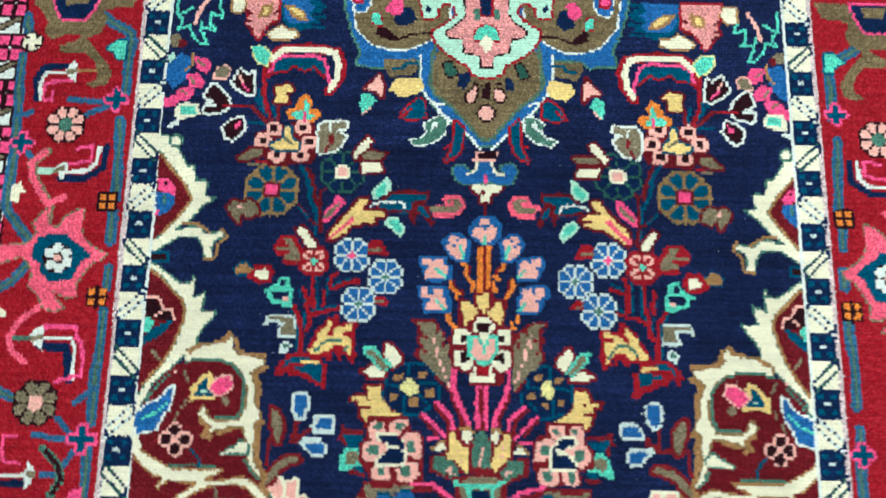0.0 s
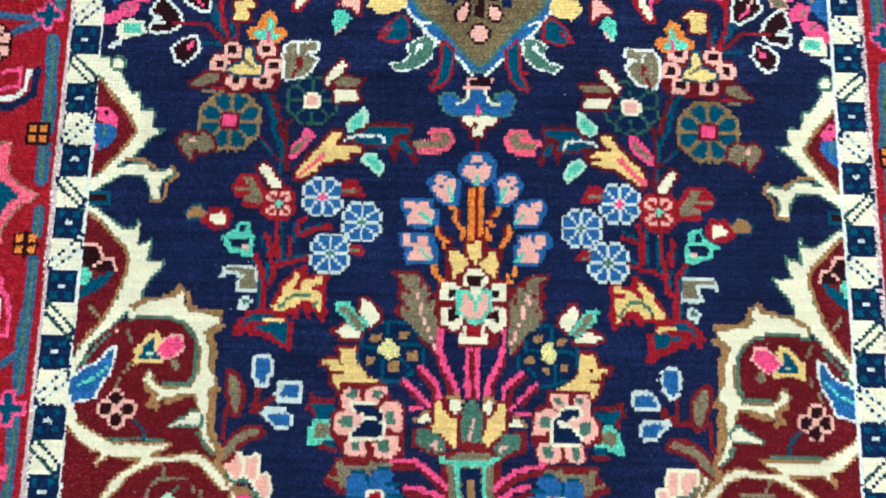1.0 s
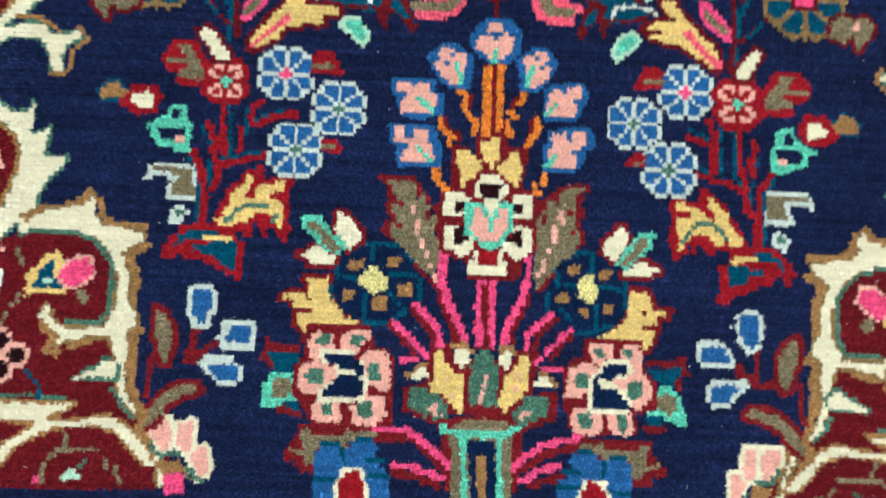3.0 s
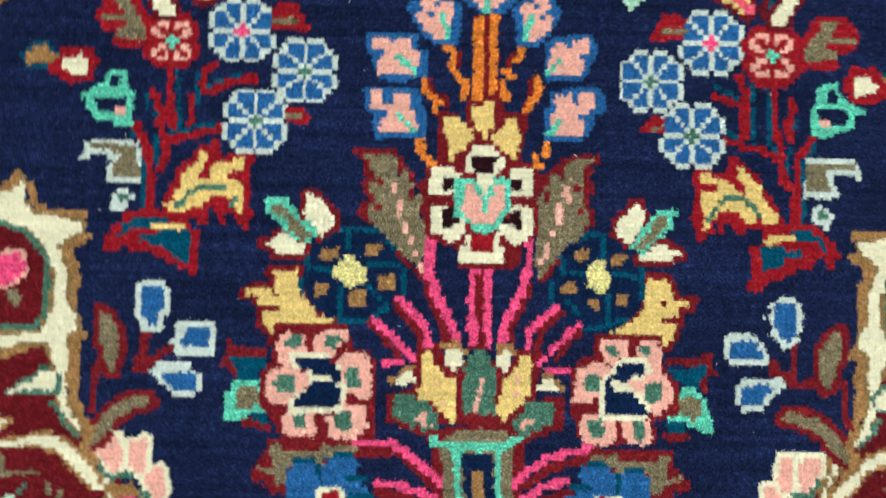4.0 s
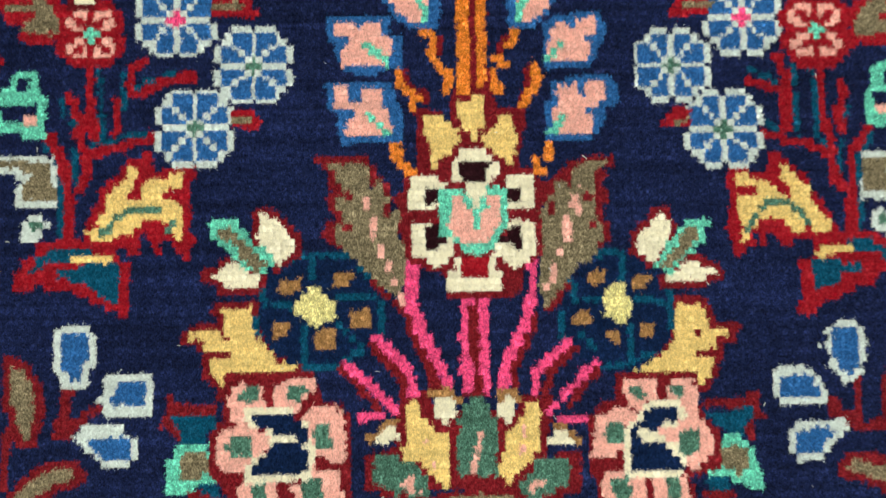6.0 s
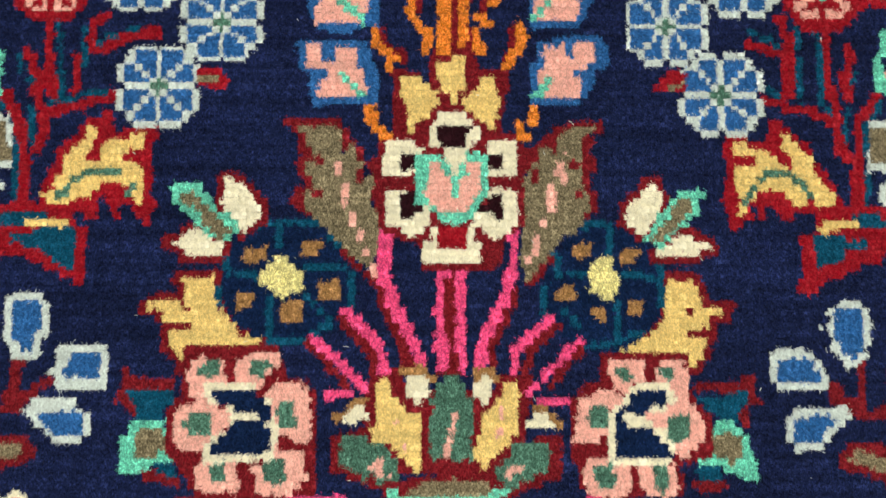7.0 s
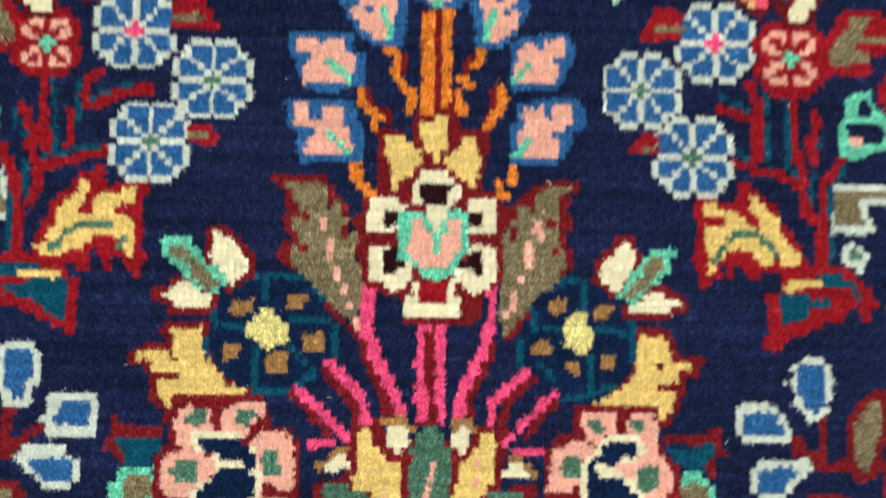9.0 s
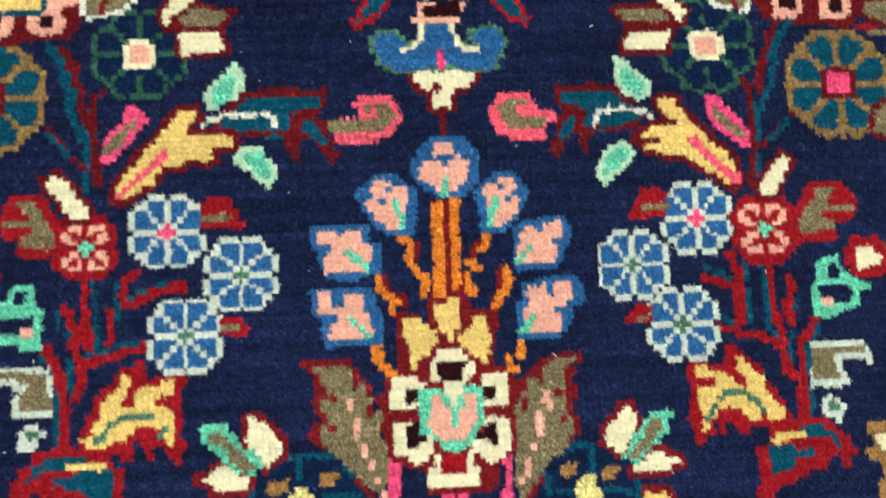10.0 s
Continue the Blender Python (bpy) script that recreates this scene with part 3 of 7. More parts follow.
m.fill(PAL, (164, 41.5), (168, 43.5), (167.5, 49), (173.5, 53.5), (181.5, 54.5), (186.5, 47.5), (187.5, 40), (184, 31.5), (184, 27.5), (178.5, 24.5), (174.5, 22), (171, 28.5), (167.5, 32.5), (169, 38))
m.fill(BLU, (171, 50.5), (181.5, 50.5), (183.5, 44), (182.5, 32.5), (178.5, 27.5), (172.5, 30), (170.5, 36.5), (170, 44))
m.piece("petal")
m.fill(PAL, (139, 20.5), (140.5, 30.5), (145, 32.5), (157.5, 32), (160, 28.5), (163.5, 24), (166, 18), (164.5, 13), (144, 13.5), (141, 18))
m.fill(BLU, (144, 28), (157.5, 29), (161.5, 21.5), (162, 17.5), (143.5, 17.5), (143, 23))
m.piece("petal")
m.fill(PAL, (146, 2), (150.5, 2.5), (149.5, 5.5), (168.5, 6), (174, 7.5), (175.5, 2.5), (173, -2), (168.5, -3.5), (165.5, -8.5), (160.5, -12.5), (150, -14), (147.5, -8))
m.fill(BLU, (149.5, 0), (152, 2.5), (166, 3), (170, 0.5), (164.5, -3.5), (162, -9), (154, -10), (150.5, -8))
m = Motif("teal_calyx", "teal and turquoise calyx with dark red outline")
m.fill(RED2, (-148, 23), (-145, 23), (-144.5, 19.5), (-123.5, 19), (-123.5, 15), (-145, 14.5), (-144, 12), (-139, 4.5), (-139, 0.5), (-143, 3.5), (-148, 9.5), (-150, 8), (-147.5, 17))
m.fill(TEA, (-146.5, 14), (-123.5, 13.5), (-124.5, 9.5), (-129, 5.5), (-129.5, 1.5), (-139, 1.5), (-140.5, 6))
m.fill(RED2, (-137, -20.5), (-132, -20.5), (-121.5, -24), (-121.5, -27.5), (-138, -26.5))
m.piece("leaf", "turquoise leaf with taupe heart")
m.fill(TUR, (-142.5, -0.5), (-129.5, 1.5), (-128.5, -2.5), (-127.5, -12.5), (-123.5, -13.5), (-123, -18), (-133.5, -18.5), (-137.5, -22.5), (-147.5, -22.5), (-147.5, -14.5), (-146.5, -7.5))
m.fill(TAU, (-141, -5), (-136.5, -2), (-129.5, -2.5), (-128, -10), (-131.5, -15), (-141, -16), (-142, -11))
m.fill(TEA, (-132, -17.5), (-123, -17), (-122.5, -24), (-131, -23))
m = Motif("teal_calyx", "teal and turquoise calyx with dark red outline")
m.fill(RED2, (105.5, 16.5), (126.5, 18), (129, 22.5), (134, 20.5), (133, 16), (135.5, 8), (132.5, 6.5), (128, 12.5), (105, 13))
m.fill(RED2, (124.5, 6.5), (129, 6), (130, -3), (126, -3))
m.fill(TEA, (107, 11), (129, 13), (129, 8.5), (125.5, 6), (124.5, -1), (117, -0.5), (115, 3), (111, 6))
m.fill(RED2, (103.5, -24.5), (118.5, -26.5), (118, -30.5), (102.5, -30))
m.piece("leaf", "turquoise leaf with taupe heart")
m.fill(TUR, (113.5, -4), (115.5, 0), (123, -0.5), (128, -5), (131.5, -12.5), (132, -18.5), (133, -25.5), (122, -23.5), (117.5, -20), (107.5, -18.5), (105, -16), (114, -13.5))
m.fill(TAU, (113, -5), (120.5, -4), (126, -7), (127.5, -12.5), (122.5, -19), (116.5, -15), (113, -12.5))
m.fill(TEA, (105, -18.5), (117.5, -20), (116, -26), (106.5, -26))
m = Motif("golden_leaf", "golden yellow jagged leaf with dark red outline")
m.fill(YEL, (-123, 64), (-107.5, 65), (-108.5, 60.5), (-106.5, 53.5), (-106, 49), (-103, 49.5), (-100, 43.5), (-96.5, 41), (-96, 38), (-88.5, 39.5), (-84.5, 36.5), (-90.5, 34), (-99, 33.5), (-99, 30.5), (-101.5, 31), (-101.5, 33.5), (-115, 33.5), (-116.5, 30), (-119, 28.5), (-121, 24.5), (-123.5, 30), (-127, 34), (-128, 37.5), (-125.5, 40), (-119, 40.5), (-118, 44), (-127, 44), (-130, 45), (-129, 48.5), (-136.5, 49), (-137, 52), (-128, 53.5), (-122.5, 53), (-121, 58.5), edge=RED2, width=3.4)
m.fill(RED2, (-122.5, 53), (-117.5, 51), (-119, 48.5), (-122.5, 50))
m.fill(RED2, (-126, 44), (-119, 45), (-118, 41), (-125, 40.5))
m = Motif("golden_leaf", "golden yellow jagged leaf with dark red outline")
m.fill(YEL, (95.5, 62.5), (108, 62), (108.5, 57.5), (109.5, 52.5), (112.5, 51), (122, 51), (121, 47), (113.5, 45.5), (114.5, 42), (103.5, 41), (104.5, 38), (112, 38), (111.5, 31), (108, 28), (105.5, 23.5), (103, 27), (99, 29.5), (89, 31), (88, 28), (86, 30.5), (73.5, 31.5), (73, 34.5), (75.5, 36.5), (84.5, 36), (87, 39), (91, 43.5), (93.5, 48.5), (93, 55), edge=RED2, width=3.4)
m.fill(RED2, (102, 40.5), (104, 38), (111, 38.5), (109.5, 41))
m.disc(RED2, 104.4, 48.3, 2.1)
m = Motif("night_blue_flower", "night blue flower with tan spots and pale yellow centre")
m.fill(NIG, (-103, 83.5), (-93.5, 88), (-76, 90), (-62, 89.5), (-55, 83), (-50, 78), (-43.5, 68), (-43.5, 56.5), (-45, 48), (-50, 42.5), (-60.5, 37), (-70.5, 33.5), (-83, 35), (-90.5, 39), (-98.5, 43), (-102.5, 52), (-105.5, 62), (-104.5, 76))
m.piece("petal_line", "teal dashes between the petals")
m.line(TEA, 3, (-93, 86.5), (-80, 87.5), (-78, 89.5), (-62, 89))
m.line(TEA, 3, (-79, 87.5), (-79, 77.5))
m.line(TEA, 3, (-57, 82), (-52, 77))
m.line(TEA, 3, (-67.5, 68), (-48.5, 67.5))
m.line(TEA, 3, (-46, 65), (-46.5, 50.5))
m.line(TEA, 3, (-103, 75.5), (-101.5, 66))
m.line(TEA, 3, (-100.5, 67), (-88, 63.5))
m.line(TEA, 3, (-83.5, 54), (-83, 36.5))
m.line(TEA, 3, (-83.5, 36), (-66, 35))
m.line(TEA, 3, (-67, 56.5), (-64, 53))
m.line(TEA, 3, (-60, 49), (-55.5, 44), (-62.5, 39))
m.line(TEA, 3, (-106.5, 60), (-104.5, 51))
m.piece("spot", "tan spot")
m.fill(TAN, (-95.5, 77), (-86, 78), (-84.5, 72), (-88.5, 71), (-96, 72))
m.piece("spot", "tan spot")
m.fill(TAN, (-69.5, 79.5), (-60, 80.5), (-60.5, 73.5), (-69.5, 73))
m.piece("spot", "tan spot")
m.fill(TAN, (-61.5, 61.5), (-52, 62.5), (-50.5, 60.5), (-52.5, 54.5), (-61.5, 54))
m.piece("spot", "tan spot")
m.fill(TAN, (-78.5, 52), (-69, 53), (-68.5, 44), (-78, 43.5))
m.piece("spot", "tan spot")
m.fill(TAN, (-98, 56.5), (-89, 57.5), (-90.5, 49.5), (-97, 49))
m.piece("centre", "pale yellow centre")
m.fill(PYL, (-84.5, 69.5), (-80.5, 74), (-74.5, 74), (-73.5, 69.5), (-68.5, 67.5), (-69, 59), (-74.5, 55), (-82, 55.5), (-82.5, 58.5), (-87, 60), (-88, 66))
m = Motif("night_blue_flower", "night blue flower with tan spots and pale yellow centre")
m.fill(NIG, (49.5, 81.5), (56.5, 87), (65.5, 88), (79, 85), (86.5, 81.5), (91, 71.5), (93, 56.5), (91.5, 46), (85, 38.5), (76.5, 32), (61.5, 31), (51, 36), (44, 44), (39, 55.5), (39, 64.5), (46, 74.5))
m.piece("petal_line", "teal dashes between the petals")
m.line(TEA, 3, (56.5, 87), (66, 88))
m.line(TEA, 3, (68.5, 87), (69, 74))
m.line(TEA, 3, (44, 76), (46.5, 64.5))
m.line(TEA, 3, (50, 66.5), (57.5, 66))
m.line(TEA, 3, (39, 59.5), (40.5, 48.5))
m.line(TEA, 3, (74, 65), (88, 63.5))
m.line(TEA, 3, (73.5, 52.5), (72, 34.5))
m.line(TEA, 3, (71.5, 34), (56.5, 33.5))
m.line(TEA, 3, (49.5, 49), (54.5, 41.5))
m.line(TEA, 3, (90.5, 73.5), (92.5, 51))
m.line(TEA, 3, (76, 37), (83.5, 38.5))
m.piece("spot", "tan spot")
m.fill(TAN, (52, 78.5), (60.5, 79), (60.5, 73), (53, 71.5))
m.piece("spot", "tan spot")
m.fill(TAN, (74, 75.5), (82.5, 76.5), (81, 69.5), (73.5, 69))
m.piece("spot", "tan spot")
m.fill(TAN, (45.5, 58.5), (52, 60), (53.5, 53.5), (47, 52.5), (45, 54))
m.piece("spot", "tan spot")
m.fill(TAN, (60.5, 50.5), (67.5, 51.5), (68.5, 43.5), (63, 43.5))
m.piece("spot", "tan spot")
m.fill(TAN, (77.5, 53.5), (84, 54.5), (84.5, 47.5), (78, 46))
m.piece("centre", "pale yellow centre")
m.fill(PYL, (62.5, 72), (70.5, 72.5), (71.5, 66.5), (73.5, 61.5), (71.5, 56), (66, 53.5), (64.5, 57), (59, 57), (61, 61.5), (58.5, 66), (61.5, 68))
m = Motif("white_bud", "ivory bud petals round a turquoise and taupe leaf")
m.fill(IVO, (-104, 108.5), (-100.5, 108.5), (-94.5, 104), (-91, 99), (-88.5, 97.5), (-88, 90), (-93.5, 87), (-96, 84.5), (-99.5, 86), (-102, 91), (-105.5, 96), (-105.5, 102.5), edge=RED2, width=3.2)
m.fill(IVO, (-129.5, 80), (-123, 81), (-121.5, 84.5), (-116, 85.5), (-111, 82.5), (-104.5, 78.5), (-105, 74.5), (-120.5, 73.5), (-122, 78), (-128, 78.5), edge=RED2, width=3.2)
m.piece("leaf", "turquoise leaf with taupe core")
m.fill(TUR, (-129, 104.5), (-125, 106.5), (-116, 107), (-113.5, 102.5), (-109.5, 99), (-109, 95), (-104.5, 94), (-101, 90.5), (-97.5, 87.5), (-97, 84.5), (-100.5, 82), (-104.5, 79), (-107, 80), (-112, 83.5), (-116.5, 86.5), (-117, 91), (-123.5, 92.5), (-126, 96.5), (-127, 101.5))
m.fill(TAU, (-123, 101.5), (-117.5, 102), (-113, 97.5), (-109.5, 94), (-106.5, 90), (-102, 86), (-101, 83), (-106, 81), (-109, 84), (-113.5, 86.5), (-114, 91), (-119.5, 95.5), (-123, 98.5))
m = Motif("white_bud", "ivory bud petals round a turquoise and taupe leaf")
m.fill(IVO, (86.5, 107), (90.5, 107), (92.5, 101), (92, 94.5), (90, 90.5), (86, 85.5), (83, 82.5), (79.5, 87), (75.5, 89), (76, 94.5), (80, 98.5), (84, 101.5), edge=RED2, width=3.2)
m.fill(IVO, (91, 75), (96, 79), (98.5, 82), (105, 84), (109, 80), (115, 78.5), (115, 76), (110, 76), (108, 72.5), (91.5, 72.5), edge=RED2, width=3.2)
m.piece("leaf", "turquoise leaf with taupe core")
m.fill(TUR, (102, 103.5), (109.5, 104.5), (114.5, 102.5), (113, 99), (110, 98.5), (112, 92.5), (105.5, 91.5), (105, 87.5), (101.5, 87), (97.5, 83.5), (94.5, 78.5), (91, 77), (89.5, 79), (84, 80), (86, 85.5), (90, 89.5), (92.5, 93), (95, 95.5), (96.5, 99))
m.fill(TAU, (100.5, 99), (106, 100), (106.5, 95.5), (103, 91.5), (100.5, 87), (96, 84), (92.5, 80), (88, 81.5), (90.5, 85.5), (95, 90.5), (97.5, 94.5))
m = Motif("pink_flower", "salmon pink six petal flower with grey-green spots and dark blue heart")
m.fill(RED2, (-121, 32), (-114, 34), (-78, 33.5), (-75, 19), (-65.5, 19), (-61.5, 11), (-61.5, -31), (-114.5, -32), (-122, -18), (-128, -13), (-128, -0.5), (-127, 4.5), (-122, 12), (-121, 19))
m.piece("petal")
m.fill(SAL, (-117, 27.5), (-112.5, 29), (-103, 28), (-102.5, 20), (-99.5, 17), (-110, 15.5), (-112, 11), (-116, 11), (-119.5, 20.5))
m.fill(GRN, (-112, 26), (-105.5, 26.5), (-105.5, 20), (-109.5, 18.5), (-114, 21.5))
m.piece("petal")
m.fill(SAL, (-98.5, 27.5), (-90.5, 30), (-79, 30.5), (-79, 24.5), (-83, 20), (-85.5, 17), (-88, 11), (-91, 15.5), (-99, 17), (-97, 21))
m.fill(GRN, (-90.5, 26), (-82.5, 28), (-82.5, 23.5), (-86.5, 19), (-92, 21.5))
m.piece("petal")
m.fill(SAL, (-117.5, 8), (-111, 12), (-103.5, 6), (-97.5, 3.5), (-99.5, -2), (-103.5, -4), (-107.5, -8.5), (-112, -12), (-120, -13), (-125, -7.5), (-125, 1), (-122, 6))
m.fill(GRN, (-116, 5.5), (-107.5, 4), (-108.5, -6), (-117, -5.5), (-120.5, -1))
m.piece("petal")
m.fill(SAL, (-84, 11.5), (-79, 17), (-66.5, 16.5), (-65, 11), (-63.5, 11), (-63.5, -7.5), (-68, -8.5), (-78, -5.5), (-80.5, -3.5), (-82, 6))
m.fill(GRN, (-79, 9), (-70.5, 9), (-70, -1), (-76, -2), (-79.5, 0))
m.piece("petal")
m.fill(SAL, (-115, -18.5), (-108.5, -16), (-100, -15), (-96, -16.5), (-96, -30), (-112, -30.5), (-115, -23.5))
m.fill(GRN, (-108.5, -17), (-101, -16.5), (-101.5, -25.5), (-107, -26.5), (-109, -22.5))
m.piece("petal")
m.fill(SAL, (-90, -18.5), (-81, -16.5), (-81, -8), (-75.5, -12), (-66.5, -13.5), (-66, -25.5), (-72.5, -31), (-87.5, -30.5), (-89, -24))
m.fill(GRN, (-84, -16.5), (-75.5, -15), (-75, -26.5), (-81.5, -27.5), (-85, -22.5))
m.piece("heart", "dark blue heart with ivory outline")
m.fill(IVO, (-112.5, 15), (-108.5, 18), (-90.5, 18.5), (-86.5, 12), (-81.5, 9.5), (-79, -1), (-79.5, -12.5), (-81, -17), (-109.5, -17.5), (-112, -12), (-107.5, -6.5), (-100, -2.5), (-98, 2.5), (-103.5, 7), (-108.5, 8))
m.fill(NIG, (-108.5, 14.5), (-90.5, 15), (-86.5, 11.5), (-83, 7.5), (-81, 4), (-83.5, -1.5), (-86.5, 2), (-88, 5), (-96.5, 4.5), (-100, 7.5), (-105, 8.5), (-109, 12))
m.fill(NIG, (-99, 0), (-85.5, 1.5), (-82.5, -3), (-82, -12), (-86.5, -14), (-106, -14), (-109.5, -12), (-105, -8))
m.fill(IVO, (-99.5, 3.5), (-95.5, 5), (-88, 5), (-86.5, 2), (-88.5, 1), (-99.5, -0.5))
m = Motif("pink_flower", "salmon pink six petal flower with grey-green spots and dark blue heart")
m.fill(RED2, (65, 30.5), (102, 31), (103, 21), (105.5, 11), (114, 1), (113.5, -16), (98.5, -18), (100, -32), (60, -34.5), (53.5, -25.5), (51.5, -12.5), (50.5, 9.5), (56, 16), (63.5, 16.5))
m.piece("petal")
m.fill(SAL, (67.5, 25.5), (72.5, 27.5), (83.5, 27), (84, 19), (78.5, 16), (77.5, 11), (71, 15), (68, 20.5))
m.fill(GRN, (70.5, 24), (77, 25), (78.5, 19), (73.5, 18), (70, 21))
m.piece("petal")
m.fill(SAL, (89, 25), (94, 27.5), (101, 27), (103, 21), (104.5, 15), (101, 10.5), (95, 11), (91, 16), (88.5, 19))
m.fill(GRN, (91.5, 24), (97.5, 25), (97, 20), (93.5, 17.5), (91, 20))
m.piece("petal")
m.fill(SAL, (55.5, 10.5), (66, 14), (73.5, 12), (75, 8), (68, 5.5), (68, -5), (63, -8.5), (56.5, -10), (52, -9), (53, 4.5))
m.fill(GRN, (59.5, 7), (66, 7.5), (67, -3), (59.5, -3.5), (58.5, 2))
m.piece("petal")
m.fill(SAL, (94, 9), (102.5, 11), (108.5, 3.5), (110, -5), (106.5, -12.5), (101.5, -15), (95.5, -13), (92.5, -5), (83.5, 0), (83.5, 4), (93, 5.5))
m.fill(GRN, (94, 2.5), (104.5, 3.5), (104.5, -6), (99, -9), (94, -7.5), (93, -2))
m.piece("petal")
m.fill(SAL, (56.5, -17.5), (65.5, -15), (75, -16.5), (77.5, -19), (77, -30), (71.5, -34), (61, -33), (55, -26))
m.fill(GRN, (61, -19), (69, -17.5), (70, -26.5), (67, -29.5), (62.5, -28), (60.5, -22.5))
m.piece("petal")
m.fill(SAL, (81, -19), (87.5, -17), (97.5, -18), (98.5, -29), (94.5, -33.5), (83.5, -32.5), (81.5, -26.5))
m.fill(GRN, (88.5, -18.5), (94, -17.5), (94.5, -28), (91, -31.5), (87, -29), (86.5, -23))
m.piece("heart", "dark blue heart with ivory outline")
m.fill(IVO, (76.5, 14.5), (82.5, 18), (93.5, 17), (97.5, 14), (98.5, 9), (93, 5.5), (85, 3.5), (85.5, 0.5), (93.5, -4.5), (96.5, -12), (98, -15.5), (92.5, -19), (75, -18.5), (68.5, -17.5), (66.5, -5.5), (67.5, 5), (73.5, 8))
m.fill(NIG, (79.5, 13), (93.5, 13.5), (93.5, 10), (92, 6.5), (86, 6), (83, 2.5), (74.5, 3.5), (71.5, 4), (72, 6), (76, 9))
m.fill(NIG, (71.5, 5.5), (75, 5.5), (75.5, -1.5), (83, -2), (88, -5.5), (94, -11), (96, -15.5), (80, -16), (76.5, -17), (71.5, -15.5), (70.5, -3))
m.fill(IVO, (75, 3), (82.5, 2.5), (85, -0.5), (83, -2), (75.5, -1))
m.fill(SAL, (84, 3.5), (93.5, 5.5), (94, -4), (85.5, 0))
m = Motif("lower_blue_flower", "blue flower with red heart below a taupe bracket leaf")
m.fill(RED2, (-128, -46), (-123, -40), (-122, -33), (-68, -32), (-68, -41), (-80, -45), (-109, -63), (-121, -63), (-123, -56), (-129, -57), (-133, -52))
m.fill(BLU, (-111, -50), (-106, -44), (-96, -46), (-92, -46), (-82, -41), (-73, -41), (-70, -47), (-75, -54), (-64, -59), (-60, -82), (-112, -84), (-110, -56))
m.line(TEA, 2.1, (-109, -66), (-64, -64))
m.line(TEA, 2.1, (-93, -45), (-91, -57))
m.line(TEA, 2.4, (-76, -54), (-67, -54))
m.line(TEA, 2.4, (-108, -45), (-74, -40))
m.piece("bracket", "taupe bracket leaf")
m.fill(TAU, (-122, -38), (-116, -34), (-114, -38), (-93, -38), (-91, -33), (-86, -37), (-80, -36), (-72, -37), (-74, -40), (-82, -39), (-90, -43), (-90, -47), (-95, -46), (-96, -42), (-107, -41), (-108, -45), (-110, -49), (-110, -57), (-117, -57), (-118, -51), (-128, -50), (-128, -47), (-119, -48), (-119, -42))
m.piece("heart", "red heart with ivory outline")
m.fill(RED, (-91, -61), (-82, -60), (-78, -70), (-78, -80), (-95, -80), (-94, -69), edge=IVO, width=2.5)
m.mirror(-1.046, -18.0, 1.000, -3.1)
m = Motif("bouquet_leaf", "taupe feathered leaf with pale pink vein and dark red outline")
m.fill(RED2, (-80, 136.5), (-73.5, 137), (-52.5, 135.5), (-52, 131.5), (-71, 132), (-72, 129.5), (-75, 129.5), (-76, 132.5))
m.fill(RED2, (-41, 116.5), (-35.5, 118), (-32.5, 127), (-31.5, 85), (-35.5, 85), (-38.5, 108.5))
m.fill(RED2, (-72, 129), (-67, 128.5), (-64, 123), (-60.5, 118.5), (-60.5, 112.5), (-64, 108.5), (-60.5, 105.5), (-60.5, 99.5), (-64.5, 90.5), (-69, 93), (-73.5, 95.5), (-73, 105), (-68.5, 104.5), (-68.5, 107.5), (-72.5, 111.5), (-72.5, 117.5), (-68.5, 118.5), (-71.5, 122.5))
m.fill(RED2, (-53.5, 132), (-49, 131), (-49, 127), (-44, 127.5), (-44.5, 124), (-41, 123.5), (-41, 116.5), (-40.5, 106), (-45, 107), (-48, 121), (-52.5, 121.5))
m.fill(RED2, (-52.5, 77), (-48, 75.5), (-38, 65.5), (-33.5, 63), (-37, 59.5), (-40.5, 63.5), (-50.5, 72.5))
m.fill(TAU, (-71, 132), (-52.5, 131.5), (-52, 122.5), (-51, 121), (-48.5, 121), (-47.5, 124.5), (-45, 124), (-45, 119.5), (-43, 116.5), (-40.5, 116.5), (-41.5, 113.5), (-44.5, 112.5), (-44, 106), (-40.5, 108), (-38.5, 111.5), (-36.5, 109), (-34, 108), (-37.5, 104.5), (-37.5, 95.5), (-35.5, 89), (-34.5, 85.5), (-36, 73), (-38.5, 67.5), (-45.5, 73), (-49, 76.5), (-55.5, 82.5), (-60.5, 86.5), (-64.5, 91.5), (-67.5, 96), (-68.5, 99.5), (-67.5, 104), (-63.5, 105), (-64, 108.5), (-67.5, 111), (-67.5, 117), (-64.5, 118.5), (-64, 123), (-67, 123.5), (-67, 128.5), (-71, 130))
m.disc(RED2, -61.7, 116.6, 2.4)
m.disc(RED2, -61.7, 102.2, 2.4)
m.piece("vein", "pale pink vein")
m.fill(SAL, (-60.5, 120), (-57, 121.5), (-56.5, 118.5), (-58.5, 118))
m.fill(SAL, (-55.5, 117.5), (-52.5, 117.5), (-53, 109.5), (-55.5, 109.5))
m.fill(SAL, (-52, 107.5), (-49, 106.5), (-49, 100), (-52, 101))
m.fill(SAL, (-53, 99), (-49.5, 99.5), (-50, 94.5), (-52.5, 95.5))
m.fill(SAL, (-49, 93), (-45.5, 92), (-46.5, 86.5), (-49, 87.5))
m.fill(SAL, (-44, 85.5), (-41, 85.5), (-41.5, 81), (-45.5, 77.5), (-45.5, 82.5))
m.fill(SAL, (-41.5, 75), (-38.5, 77), (-38.5, 73))
m.fill(SAL, (-37, 70.5), (-34.5, 71), (-35, 63.5), (-38, 62))
